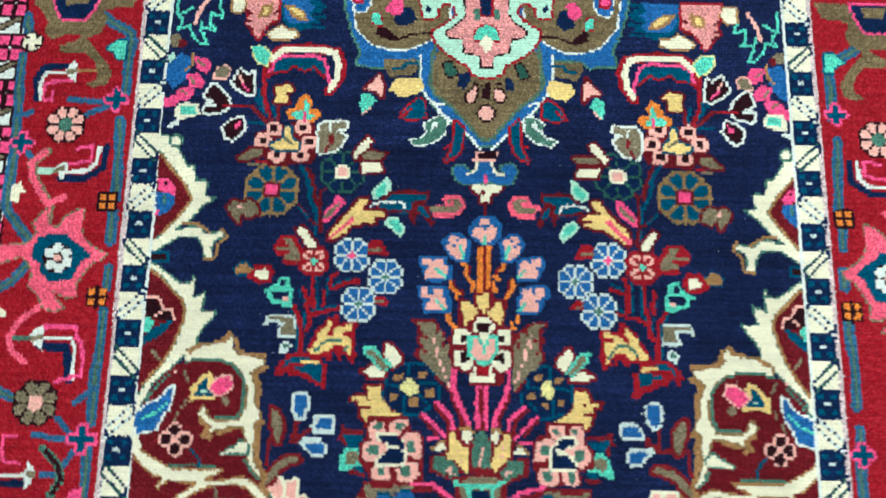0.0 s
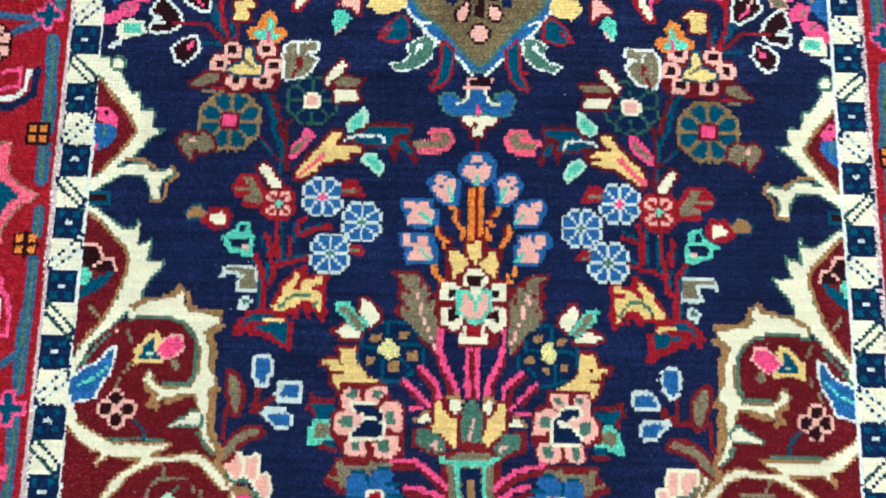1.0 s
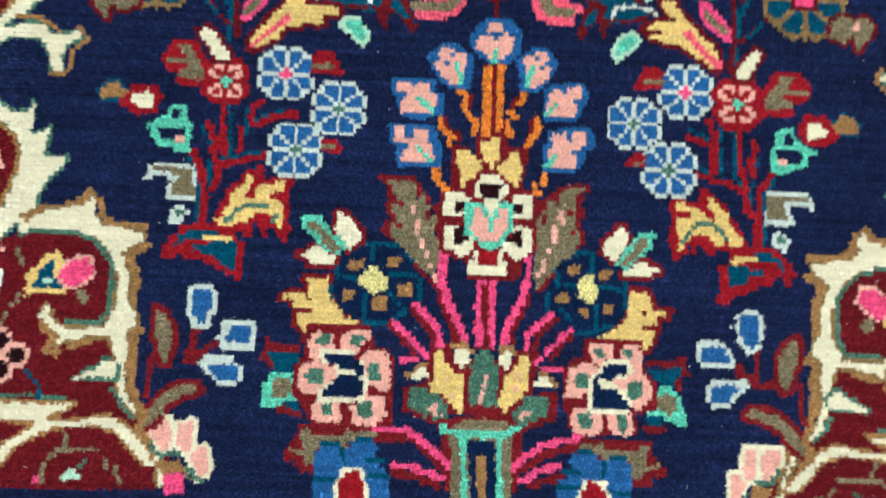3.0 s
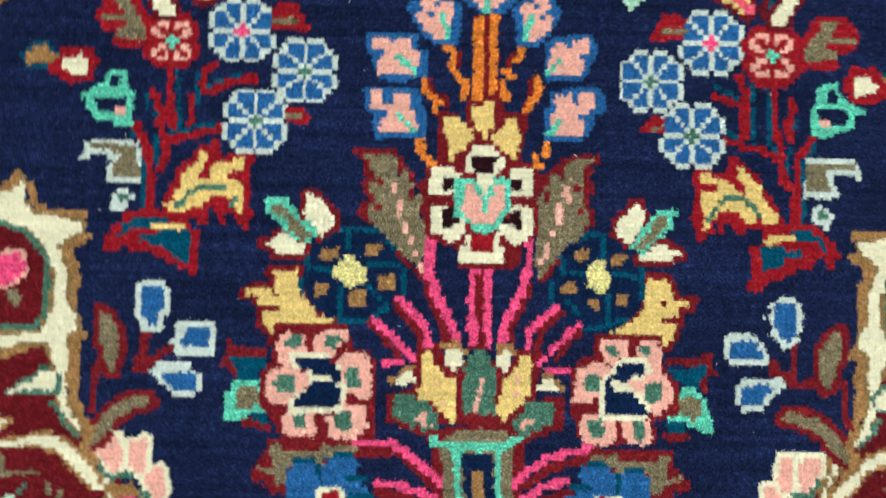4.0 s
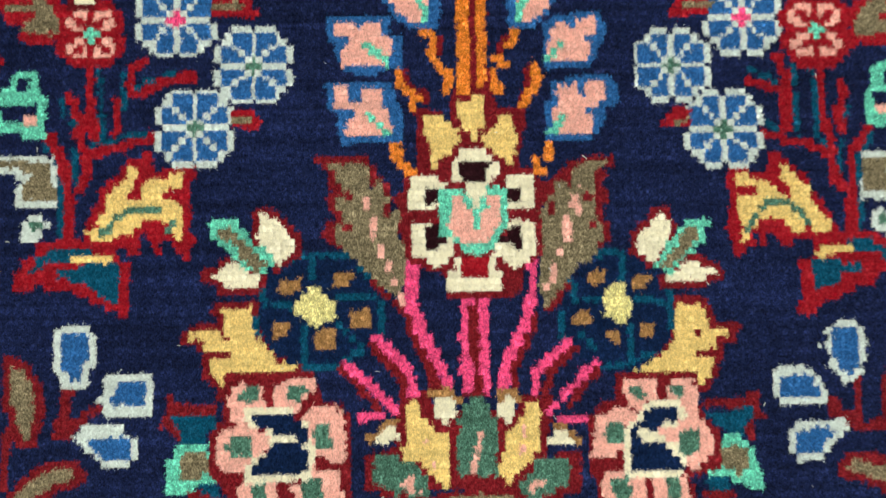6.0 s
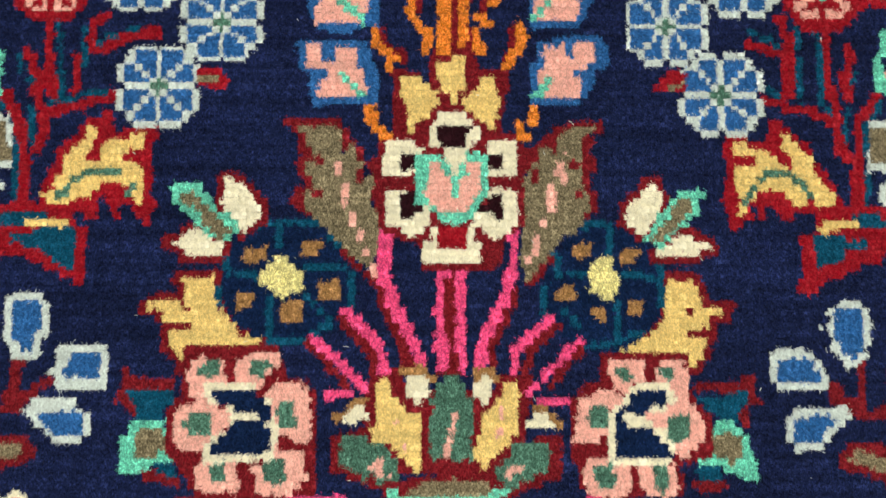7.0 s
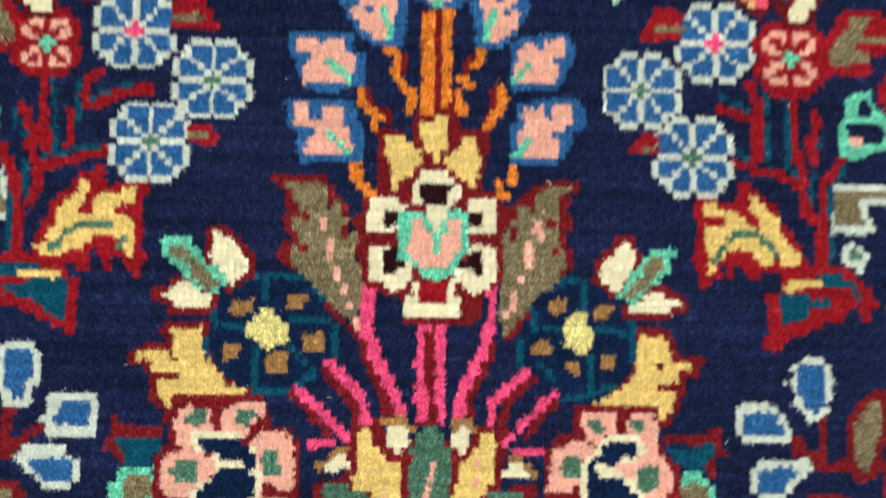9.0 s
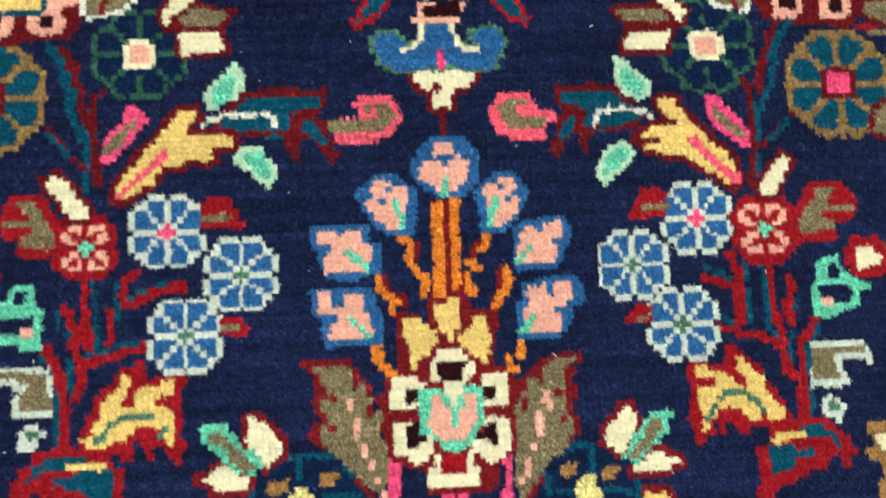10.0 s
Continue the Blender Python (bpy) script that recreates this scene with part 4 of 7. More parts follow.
m = Motif("bouquet_leaf", "taupe feathered leaf with pale pink vein and dark red outline")
m.fill(RED2, (45, 133.5), (51.5, 134.5), (68, 135), (68.5, 132), (65.5, 129), (63, 131), (59, 131), (47, 130), (45.5, 120), (42.5, 121.5), (38.5, 122.5), (37.5, 104.5), (34.5, 105.5), (35, 124), (38.5, 127), (43, 130.5))
m.fill(RED2, (27, 125.5), (34.5, 123.5), (37, 119.5), (35.5, 114), (32, 111.5), (30, 108), (31, 86), (26.5, 85.5))
m.fill(RED2, (58, 129), (62.5, 127.5), (62.5, 124.5), (60.5, 120.5), (63, 117.5), (63, 112.5), (60, 108.5), (60.5, 103), (64.5, 102.5), (63.5, 98.5), (63.5, 94), (59.5, 92), (59.5, 89.5), (55.5, 88.5), (52, 97.5), (52.5, 118), (56, 121.5))
m.fill(RED2, (42, 74.5), (45.5, 74), (44.5, 70.5), (40.5, 69), (38.5, 63), (32, 60), (31, 62), (36, 68))
m.fill(TAU, (47, 131), (59, 132), (63, 132.5), (61.5, 129.5), (59, 129), (57, 123), (56, 118.5), (58, 116), (57.5, 110), (56.5, 107.5), (58.5, 102), (61, 100), (59.5, 94.5), (58, 91.5), (56, 87.5), (52.5, 84), (47.5, 81.5), (45, 78), (40.5, 72), (37.5, 68), (33.5, 62.5), (31, 61.5), (29, 69.5), (29, 82.5), (30.5, 92.5), (29.5, 105), (30, 109), (33, 112), (35, 110.5), (34.5, 107.5), (37, 104.5), (38, 107.5), (37.5, 111.5), (35, 114), (36, 117.5), (38.5, 118.5), (39, 123), (42.5, 123), (43, 120.5), (45.5, 120.5), (45.5, 127))
m.disc(RED2, 53.6, 115.8, 2.4)
m.disc(RED2, 55.1, 101.7, 2.5)
m.piece("vein", "pale pink vein")
m.fill(SAL, (49, 121), (51, 120.5), (50.5, 118), (48.5, 118.5))
m.fill(SAL, (46, 117.5), (49, 116), (49.5, 106), (47, 107.5), (45, 111.5))
m.fill(SAL, (41, 106.5), (44.5, 105.5), (46, 100), (45, 93.5), (41, 93.5), (40.5, 100))
m.fill(SAL, (38, 91), (40.5, 91), (40.5, 85.5), (37.5, 85.5))
m.fill(SAL, (34.5, 82.5), (37.5, 82), (39, 75.5), (36, 74.5), (33.5, 78.5))
m.fill(SAL, (31, 73.5), (35, 74), (34.5, 70.5), (30.5, 69))
m = Motif("vase", "green, taupe and gold vase of the bouquet with maroon ground")
m.fill(RED2, (-37, 22), (-26, 23), (-17, 8), (-1, 21), (13, 7), (20, 22), (33, 21), (33, 8), (31, -8), (46, -5), (46, -24), (25, -32), (18, -29), (16, -23), (-26, -23), (-28, -30), (-41, -27), (-54, -21), (-54, -5), (-38, -3), (-50, 8), (-40, 11))
m.piece("petal", "golden petal")
m.fill(YEL, (-35.5, 18.5), (-29, 19), (-28, 11.5), (-25, 11), (-23, 7.5), (-21.5, 4.5), (-15.5, 3.5), (-16.5, -2), (-15, -7), (-16, -16.5), (-16, -21.5), (-19.5, -21), (-21, -18), (-25, -15.5), (-28, -10.5), (-28.5, -8), (-32.5, -8.5), (-36, -11), (-38, -10.5), (-36, -5.5), (-37.5, -3), (-35, -0.5), (-35.5, 10.5))
m.fill(SAL, (-26, 4.5), (-24, 3), (-25, -3), (-26.5, -0.5))
m.fill(SAL, (-23, -6.5), (-21.5, -7), (-22.5, -13), (-24, -12))
m.piece("petal", "golden petal")
m.fill(YEL, (21.5, 17), (27.5, 18.5), (29, 12), (27.5, 7.5), (29, -1.5), (28.5, -5.5), (24.5, -7), (23, -11), (20, -12.5), (17.5, -16), (13.5, -17.5), (15, -21), (11, -21), (10, -17.5), (7.5, -14.5), (9, -11), (9.5, -6), (11, 4), (16, 6), (18.5, 10), (21, 10.5))
m.fill(SAL, (19.5, 6.5), (21, 6), (21, 1), (19.5, 1.5))
m.fill(SAL, (19, -2.5), (20.5, -3), (18.5, -9), (17, -8))
m.piece("stalk", "grey-green stalk with pale vein")
m.fill(GRN, (-8, 17.5), (-2.5, 20.5), (4, 18), (5, 12.5), (8, 9.5), (7.5, 1.5), (6.5, -7), (6.5, -17), (-10.5, -17), (-11, -3), (-10, 6.5), (-11.5, 10.5), (-7.5, 12.5))
m.fill(SAL, (-3, 3.5), (0, 4), (-0.5, -3.5), (-1.5, -17), (-4.5, -17), (-3.5, -7))
m.piece("leaf", "grey-green leaf with pale spot")
m.fill(GRN, (-50, -6), (-38.5, -5.5), (-36, -10), (-32.5, -8.5), (-28.5, -12.5), (-25, -17.5), (-26, -24), (-31.5, -27.5), (-35, -26.5), (-37.5, -21.5), (-41, -25), (-46, -20.5), (-51, -20))
m.fill(SAL, (-39, -18), (-33, -16.5), (-29.5, -23.5), (-34, -24))
m.piece("leaf", "grey-green leaf with pale spot")
m.fill(GRN, (16.5, -20.5), (20.5, -17), (24.5, -14.5), (24.5, -11), (28, -8), (41, -8), (42, -13.5), (40, -21), (34, -22.5), (33, -25), (28, -24.5), (27.5, -28.5), (21.5, -28), (18, -24.5))
m.fill(SAL, (21.5, -23), (25, -18), (30.5, -18), (30.5, -20.5), (26.5, -21), (24, -26))
m.piece("neck", "turquoise and taupe vase neck")
m.fill(RED2, (-31, -29), (-21, -24), (14, -22), (23, -29), (24, -39), (22, -71), (-25, -72), (-28, -41))
m.fill(TAU, (-24, -35), (-19, -28), (-2, -24), (12, -26), (19, -31), (18, -43), (18, -90), (-20, -92), (-23, -45))
m.fill(NIG, (-11, -38), (6, -38), (8, -91), (-9, -91))
m.line(TUR, 4.5, (-28, -32), (-18, -35), (12, -35), (21, -30))
m.line(TUR, 4.5, (-28, -31), (-28, -34))
m.line(TUR, 4.9, (-15, -35), (-13, -64), (-13, -91))
m.line(TUR, 4.5, (9, -35), (10, -63), (12, -91))
m.line(TAN, 4.9, (-2, -50), (-2, -64), (0, -91))
m = Motif("pink_stem", "bright pink flower stem with dark red shading")
m.fill(RED2, (-8, 68.5), (6, 68.5), (4.5, 19.5), (-8.5, 19.5))
m.fill(RED2, (-15, 70.5), (12, 70.5), (11, 67), (-14, 67.5))
m.line(RED2, 5, (-34.5, 60.5), (-31, 50), (-27, 41), (-22.5, 32.5), (-22, 25.5))
m.line(RED2, 4.2, (-51, 46.5), (-46, 39), (-38.5, 32.5), (-37, 22.5))
m.line(RED2, 3.4, (-65.5, 34.5), (-59.5, 28), (-52, 20), (-48, 16))
m.line(RED2, 4.6, (26, 57.5), (23, 48.5), (20, 42), (16.5, 34.5), (16, 26.5))
m.line(RED2, 4.2, (45, 43), (39.5, 37.5), (33, 31.5), (30.5, 23))
m.line(RED2, 3.4, (56.5, 31), (51.5, 28), (46.5, 21.5), (41.5, 15))
m.piece("stem")
m.fill(PNK, (-8.5, 67), (-3, 67.5), (-3.5, 63.5), (-5, 60), (-4.5, 42.5), (-3.5, 32.5), (-4, 22), (-7.5, 22.5), (-9, 27.5), (-10.5, 32.5), (-9.5, 42.5), (-10.5, 50), (-8.5, 55))
m.piece("stem")
m.fill(PNK, (-0.5, 65.5), (6, 67.5), (5, 57), (3.5, 42), (4, 32.5), (5, 22), (1, 22), (-0.5, 32.5), (0, 47.5), (-0.5, 57.5))
m.piece("stem")
m.line(PNK, 5.2, (-31.5, 85), (-32, 73), (-32.5, 63), (-29, 57), (-28, 52), (-24.5, 46), (-21.5, 40), (-17.5, 32.5), (-16, 27))
m.piece("stem")
m.line(PNK, 4.8, (-48, 48), (-42, 41.5), (-36, 35.5), (-33, 30.5), (-32, 22.5))
m.piece("stem")
m.line(PNK, 3.7, (-64.5, 37.5), (-58, 32), (-51, 25.5), (-44.5, 19.5), (-39.5, 14))
m.piece("stem")
m.line(PNK, 3.6, (-57.5, 11), (-47, 11.5))
m.piece("stem")
m.line(PNK, 5.2, (25.5, 84.5), (26, 69.5), (23.5, 62), (21.5, 53.5), (18, 47), (14.5, 41), (12, 34.5), (11, 26.5))
m.piece("stem")
m.line(PNK, 4.6, (42, 45), (36.5, 40.5), (30.5, 35.5), (26, 30.5), (25.5, 23))
m.piece("stem")
m.line(PNK, 3.9, (54.5, 34.5), (50.5, 31.5), (45, 25.5), (40, 20.5), (35, 15), (32, 11.5))
m.piece("stem")
m.line(PNK, 3.6, (37.5, 10), (50, 8.5))
m.line(RED2, 4.9, (-71, -39), (-49, -38), (-36, -48), (-26, -60))
m.line(RED2, 4.9, (-60, -61), (-44, -63), (-29, -69))
m.line(RED2, 5.0, (60, -41), (40, -46), (25, -57))
m.line(RED2, 4.9, (50, -60), (30, -67))
m.piece("stem")
m.line(PNK, 4.5, (-72, -34), (-53, -33), (-40, -41), (-29, -51), (-23, -56))
m.piece("stem")
m.line(PNK, 4.5, (-60, -56), (-44, -58), (-27, -64))
m.piece("stem")
m.line(PNK, 4.6, (61, -35), (39, -40), (26, -49), (19, -56))
m.piece("stem")
m.line(PNK, 4.5, (49, -54), (36, -57), (24, -64))
m = Motif("cream_bud", "cream buds with tan caps on the vase rim")
m.fill(IVO, (-21.5, 20), (-17.5, 22), (-13, 20.5), (-11.5, 15), (-10.5, 11), (-16, 10.5), (-16.5, 7), (-20, 10), (-22.5, 13))
m.fill(TAN, (-25, 21.5), (-22, 25), (-15, 26), (-11.5, 20.5), (-8.5, 19), (-12.5, 18), (-15.5, 22), (-22.5, 19))
m.fill(IVO, (-48, 6.5), (-44.5, 8.5), (-40.5, 8.5), (-38.5, 0.5), (-49.5, -1.5), (-50.5, 3))
m.fill(TAN, (-45.5, 10.5), (-39.5, 12), (-38.5, 9.5), (-44.5, 7), (-49.5, 3.5), (-51, -1), (-54.5, -0.5), (-55.5, 3.5), (-49.5, 5))
m.fill(IVO, (8.5, 18.5), (12.5, 21.5), (16, 18.5), (16.5, 12.5), (14, 10), (14.5, 6.5), (11.5, 9.5), (6.5, 11.5), (9, 14.5))
m.fill(TAN, (6.5, 19.5), (10, 24.5), (17, 25), (19.5, 18), (16, 18.5), (12.5, 21), (8.5, 18))
m.fill(IVO, (33.5, 6), (38.5, 6), (43.5, -0.5), (42, -3), (33.5, -3.5), (31, -2), (33.5, 2.5))
m.fill(TAN, (32, 8.5), (37, 8.5), (44.5, 3.5), (48, -2), (44.5, -3.5), (41.5, 1.5), (37, 5), (33.5, 6))
m = Motif("crown_flower", "ivory flower with dark windows and turquoise heart")
m.fill(RED2, (-35, 128.5), (-16.5, 130), (-12.5, 136.5), (-8.5, 143), (8, 142.5), (13, 134), (17.5, 130.5), (29, 128), (29, 108), (29.5, 87), (22.5, 82), (19.5, 69), (12, 66.5), (-15, 67), (-17.5, 79.5), (-25.5, 81), (-35.5, 86), (-36.5, 108.5))
m.piece("petal")
m.fill(IVO, (-8, 139.5), (3.5, 140.5), (7.5, 134.5), (11, 131.5), (10.5, 126), (7, 123), (5, 120.5), (5, 118), (-6, 118), (-7, 122.5), (-12.5, 124), (-13, 132.5), (-9, 134.5))
m.fill(BRN, (-7.5, 134), (6, 134), (7, 129.5), (4, 128), (4, 124), (-7, 124), (-8, 127.5))
m.piece("petal")
m.fill(IVO, (-31.5, 126), (-21.5, 127), (-18, 123.5), (-14, 123), (-14, 119.5), (-19.5, 119), (-20, 109), (-33.5, 109), (-33.5, 118))
m.fill(BRN, (-26, 119.5), (-19.5, 119.5), (-19, 112), (-25.5, 111.5))
m.piece("petal")
m.fill(IVO, (12.5, 123.5), (15.5, 126), (27, 126.5), (27, 110.5), (14, 110.5), (14, 121))
m.fill(BRN, (15, 120.5), (20.5, 120.5), (20.5, 113.5), (15.5, 113))
m.piece("petal")
m.fill(IVO, (-33.5, 104.5), (-25.5, 103.5), (-18, 104.5), (-16.5, 98.5), (-13, 95), (-13, 86.5), (-16.5, 82.5), (-22, 81.5), (-25.5, 85.5), (-32, 88), (-32.5, 97))
m.fill(BRN, (-25, 101.5), (-19.5, 102), (-18.5, 98.5), (-14, 96.5), (-15, 94), (-18, 93.5), (-20.5, 91), (-25, 91))
m.piece("petal")
m.fill(IVO, (14.5, 103), (17.5, 105), (27, 104), (26.5, 87.5), (21, 82.5), (17.5, 81), (13.5, 82), (11, 85), (7.5, 89.5), (9.5, 94), (14.5, 95))
m.fill(BRN, (14.5, 101), (20.5, 101.5), (21, 91), (17, 91), (14.5, 94), (9.5, 94.5), (10.5, 97.5), (14.5, 97.5))
m.piece("petal")
m.fill(IVO, (-15, 79.5), (-10.5, 80.5), (-11, 86.5), (-8.5, 88), (6.5, 88), (8.5, 88.5), (8, 82), (11.5, 79.5), (12.5, 70), (-15.5, 70.5))
m.fill(RED2, (-9, 89), (7.5, 90), (5.5, 86.5), (-7.5, 86.5))
m.piece("heart", "turquoise heart with salmon lobes")
m.fill(TUR, (-19.5, 119.5), (-14, 120.5), (-6, 118), (4.5, 118), (5, 121), (13, 121), (15, 117.5), (14.5, 99), (10.5, 97.5), (8.5, 92.5), (3.5, 88), (-6.5, 88), (-10.5, 92.5), (-14, 96.5), (-19, 98.5))
m.fill(SAL, (-12.5, 114.5), (-8, 116.5), (-6, 112), (-3, 108), (-3, 99.5), (1.5, 99.5), (2, 108), (5.5, 111), (5, 116.5), (10.5, 116), (10.5, 103), (7.5, 96.5), (3.5, 93.5), (-6.5, 93.5), (-12.5, 98), (-14, 103))
m.fill(IVO, (-6, 119.5), (5, 119.5), (3, 115), (1.5, 114.5), (1, 110.5), (-2, 110.5), (-2.5, 114.5), (-5.5, 116))
m.piece("base", "red base")
m.fill(RED, (-7.5, 87.5), (5.5, 87.5), (5.5, 76), (-8.5, 76))
m = Motif("crown_palmette", "golden three lobed palmette with dark red ground")
m.fill(RED2, (-30, 159), (-13.5, 157), (-11.5, 165), (-7, 168.5), (8.5, 167), (10.5, 158.5), (24, 158.5), (21.5, 129.5), (12.5, 130), (11, 133), (7.5, 140.5), (3.5, 141.5), (-7.5, 140.5), (-10, 135), (-13, 133), (-13.5, 129.5), (-27.5, 129.5))
m.piece("petal")
m.fill(YEL, (-10, 162), (-3, 163), (-2.5, 168), (1, 167.5), (5.5, 163), (5.5, 157.5), (4.5, 149.5), (1, 147.5), (0.5, 143.5), (-2.5, 143.5), (-3, 147.5), (-6.5, 149), (-7.5, 155), (-9, 157.5))
m.piece("petal")
m.fill(YEL, (-24, 155.5), (-17.5, 156.5), (-15, 152.5), (-7.5, 148.5), (-7, 143), (-12, 139.5), (-13.5, 135.5), (-18, 134.5), (-18.5, 130.5), (-22.5, 131), (-23, 142), (-24.5, 148.5))
m.piece("petal")
m.fill(YEL, (10.5, 156), (18.5, 156), (19, 149.5), (20, 143), (18.5, 135), (18, 130.5), (14.5, 131.5), (13, 134.5), (8, 136.5), (5.5, 140.5), (2.5, 143), (3.5, 147), (8, 148), (10.5, 152))
m.piece("gap", "navy gap between the lobes")
m.fill(NAV, (-16, 160), (-12, 160), (-12.5, 153.5), (-15.5, 154.5))
m = Motif("orange_stem", "orange stamens with maroon shading")
m.fill(RED2, (-7.5, 217), (6.5, 217.5), (6, 181), (10, 173.5), (10, 166), (3.5, 165.5), (-2, 167), (-6, 163.5), (-9.5, 160.5), (-10.5, 167), (-8.5, 176.5), (-7, 180.5))
m.line(RED2, 3.4, (-18, 195.5), (-16.5, 186.5))
m.line(RED2, 3.4, (14.5, 194), (13, 186))
m.line(RED2, 3.4, (-34.5, 176.5), (-31.5, 170), (-25.5, 167.5), (-23, 162.5))
m.line(RED2, 3.6, (27.5, 179), (25.5, 168.5), (22, 163), (23, 158))
m.piece("stem")
m.fill(ORA, (-7.5, 216.5), (-1, 217), (-2.5, 208.5), (-2, 167), (-7.5, 167), (-7.5, 205.5))
m.piece("stem")
m.fill(ORA, (0.5, 218.5), (6.5, 217.5), (6, 194.5), (6, 181), (6, 173), (2, 168), (1, 205.5))
m.piece("stem")
m.line(ORA, 4.2, (-25, 197.5), (-19.5, 194.5), (-21.5, 188.5), (-18.5, 182.5), (-16.5, 179))
m.piece("stem")
m.line(ORA, 5.2, (-13, 176.5), (-13.5, 168))
m.piece("stem")
m.line(ORA, 4.4, (20.5, 197.5), (16.5, 190))
m.piece("stem")
m.line(ORA, 5.2, (11.5, 184.5), (14, 180.5))
m.piece("stem")
m.line(ORA, 4.4, (8.5, 177), (11.5, 168.5))
m.piece("stem")
m.line(ORA, 4.4, (-37, 178), (-35.5, 170), (-30, 166.5), (-28, 164), (-31, 159.5))
m.piece("stem")
m.line(ORA, 4.6, (30.5, 179), (30.5, 171.5), (26.5, 167), (23.5, 160.5))
m.piece("stem")
m.line(ORA, 4.6, (-39, 142.5), (-38, 135), (-35, 130.5), (-32, 127.5))
m.piece("stem")
m.line(ORA, 4.6, (35.5, 140.5), (34.5, 134.5))
m.piece("stem")
m.line(ORA, 4.6, (28.5, 132.5), (30.5, 128))
m = Motif("bell_flower", "pale pink bell flower with blue surround and turquoise streak")
m.fill(BLU, (-72.5, 204), (-64, 206.5), (-56, 204.5), (-39.5, 206.5), (-40.5, 196.5), (-34, 194), (-35, 179.5), (-50, 176.5), (-62.5, 177.5), (-67, 185), (-70, 193))
m.piece("petal")
m.fill(SAL, (-68.5, 202), (-58.5, 202.5), (-54.5, 197), (-53, 201.5), (-46.5, 203), (-44.5, 196.5), (-40, 194), (-40.5, 181), (-64, 180.5), (-64.5, 189), (-60, 192), (-61, 196), (-68, 196.5))
m.line(TUR, 3.3, (-52, 191), (-42, 182))
m = Motif("bell_flower", "pale pink bell flower with blue surround and turquoise streak")
m.fill(BLU, (-73, 173), (-55.5, 171.5), (-40, 172), (-36, 158), (-35.5, 143), (-64.5, 141), (-67, 149.5), (-66, 157), (-71.5, 158.5))
m.piece("petal")
m.fill(SAL, (-69, 171), (-62, 170.5), (-61, 162), (-55.5, 162), (-56, 168.5), (-45, 169.5), (-43.5, 165), (-45.5, 159.5), (-41, 158), (-40, 145.5), (-63, 145), (-63, 152.5), (-58.5, 155), (-58, 160), (-68.5, 159.5))
m.line(TUR, 3.3, (-51.5, 156.5), (-42, 146.5))
m = Motif("bell_flower", "pale pink bell flower with blue surround and turquoise streak")
m.fill(BLU, (35, 202), (44, 206.5), (62, 207.5), (65.5, 201.5), (65, 193), (60.5, 188.5), (58, 180), (34, 177.5), (34, 195.5))
m.piece("petal")
m.fill(SAL, (40.5, 203), (45, 204), (46.5, 199), (50, 199), (50.5, 203.5), (60.5, 204.5), (60.5, 197), (53.5, 195.5), (56.5, 190), (55, 182), (38.5, 182), (36, 182.5), (36, 192.5), (38.5, 197))
m.line(TUR, 3.3, (44, 192.5), (36, 183))
m = Motif("bell_flower", "pale pink bell flower with blue surround and turquoise streak")
m.fill(BLU, (37.5, 173), (50.5, 174.5), (64.5, 176), (70, 170), (69.5, 161), (63, 157), (62, 149), (56.5, 142.5), (34, 142), (34, 159.5), (36.5, 163.5))
m.piece("petal")
m.fill(SAL, (41, 170.5), (49.5, 171), (50, 165), (53.5, 164), (54, 171), (63.5, 172), (64.5, 162.5), (60, 160.5), (53.5, 160), (56.5, 154.5), (57, 147.5), (37, 146.5), (36, 157), (40.5, 160), (39, 166.5))
m.line(TUR, 3.3, (44, 155.5), (37, 147))
m = Motif("bell_flower", "pale pink bell flower with blue surround and turquoise streak")
m.fill(BLU, (-49, 221), (-43, 227), (-38, 232), (-27, 232), (-16, 223), (-17, 200), (-31, 199), (-39, 205), (-45, 215))
m.piece("petal")
m.fill(SAL, (-39, 228), (-33, 229), (-27, 225), (-20, 224), (-22, 204), (-30, 203), (-38, 208), (-43, 217), (-37, 219), (-40, 223))
m.fill(BLU, (-32, 226), (-27, 222), (-30, 221), (-33, 223))
m.fill(BLU, (-37, 218), (-32, 218), (-33, 214))
m.line(TUR, 3.8, (-27, 216), (-23, 204))
m.mirror(-0.885, 1.4, 1.000, -0.2)
m = Motif("bell_flower", "pale pink bell flower with blue surround and turquoise streak")
m.fill(BLU, (-19, 237), (-13, 246), (-8, 251), (10, 252), (16, 245), (19, 236), (17, 226), (9, 219), (-6, 220), (-16, 226))
m.piece("petal")
m.fill(SAL, (-6, 249), (4, 249), (6, 241), (13, 238), (12, 229), (3, 221), (-5, 223), (-14, 230), (-13, 237), (-7, 238))
m.fill(BLU, (-5, 241), (4, 241), (3, 238), (0, 236), (-4, 239))
m.line(TUR, 3.9, (0, 228), (-2, 220))
m = Motif("pendant", "blue anchor shaped pendant with ivory tip and green outline")
m.fill(IVO, (-16, 287), (17.5, 287.5), (18.5, 284), (13, 279.5), (11, 277), (7.5, 279.5), (6, 275), (5, 267), (-5.5, 266.5), (-6, 272), (-4, 276.5), (-10.5, 277), (-14.5, 281.5), edge=MAR, width=3.2)
m.disc(MAR, -2.4, 278.3, 2.4)
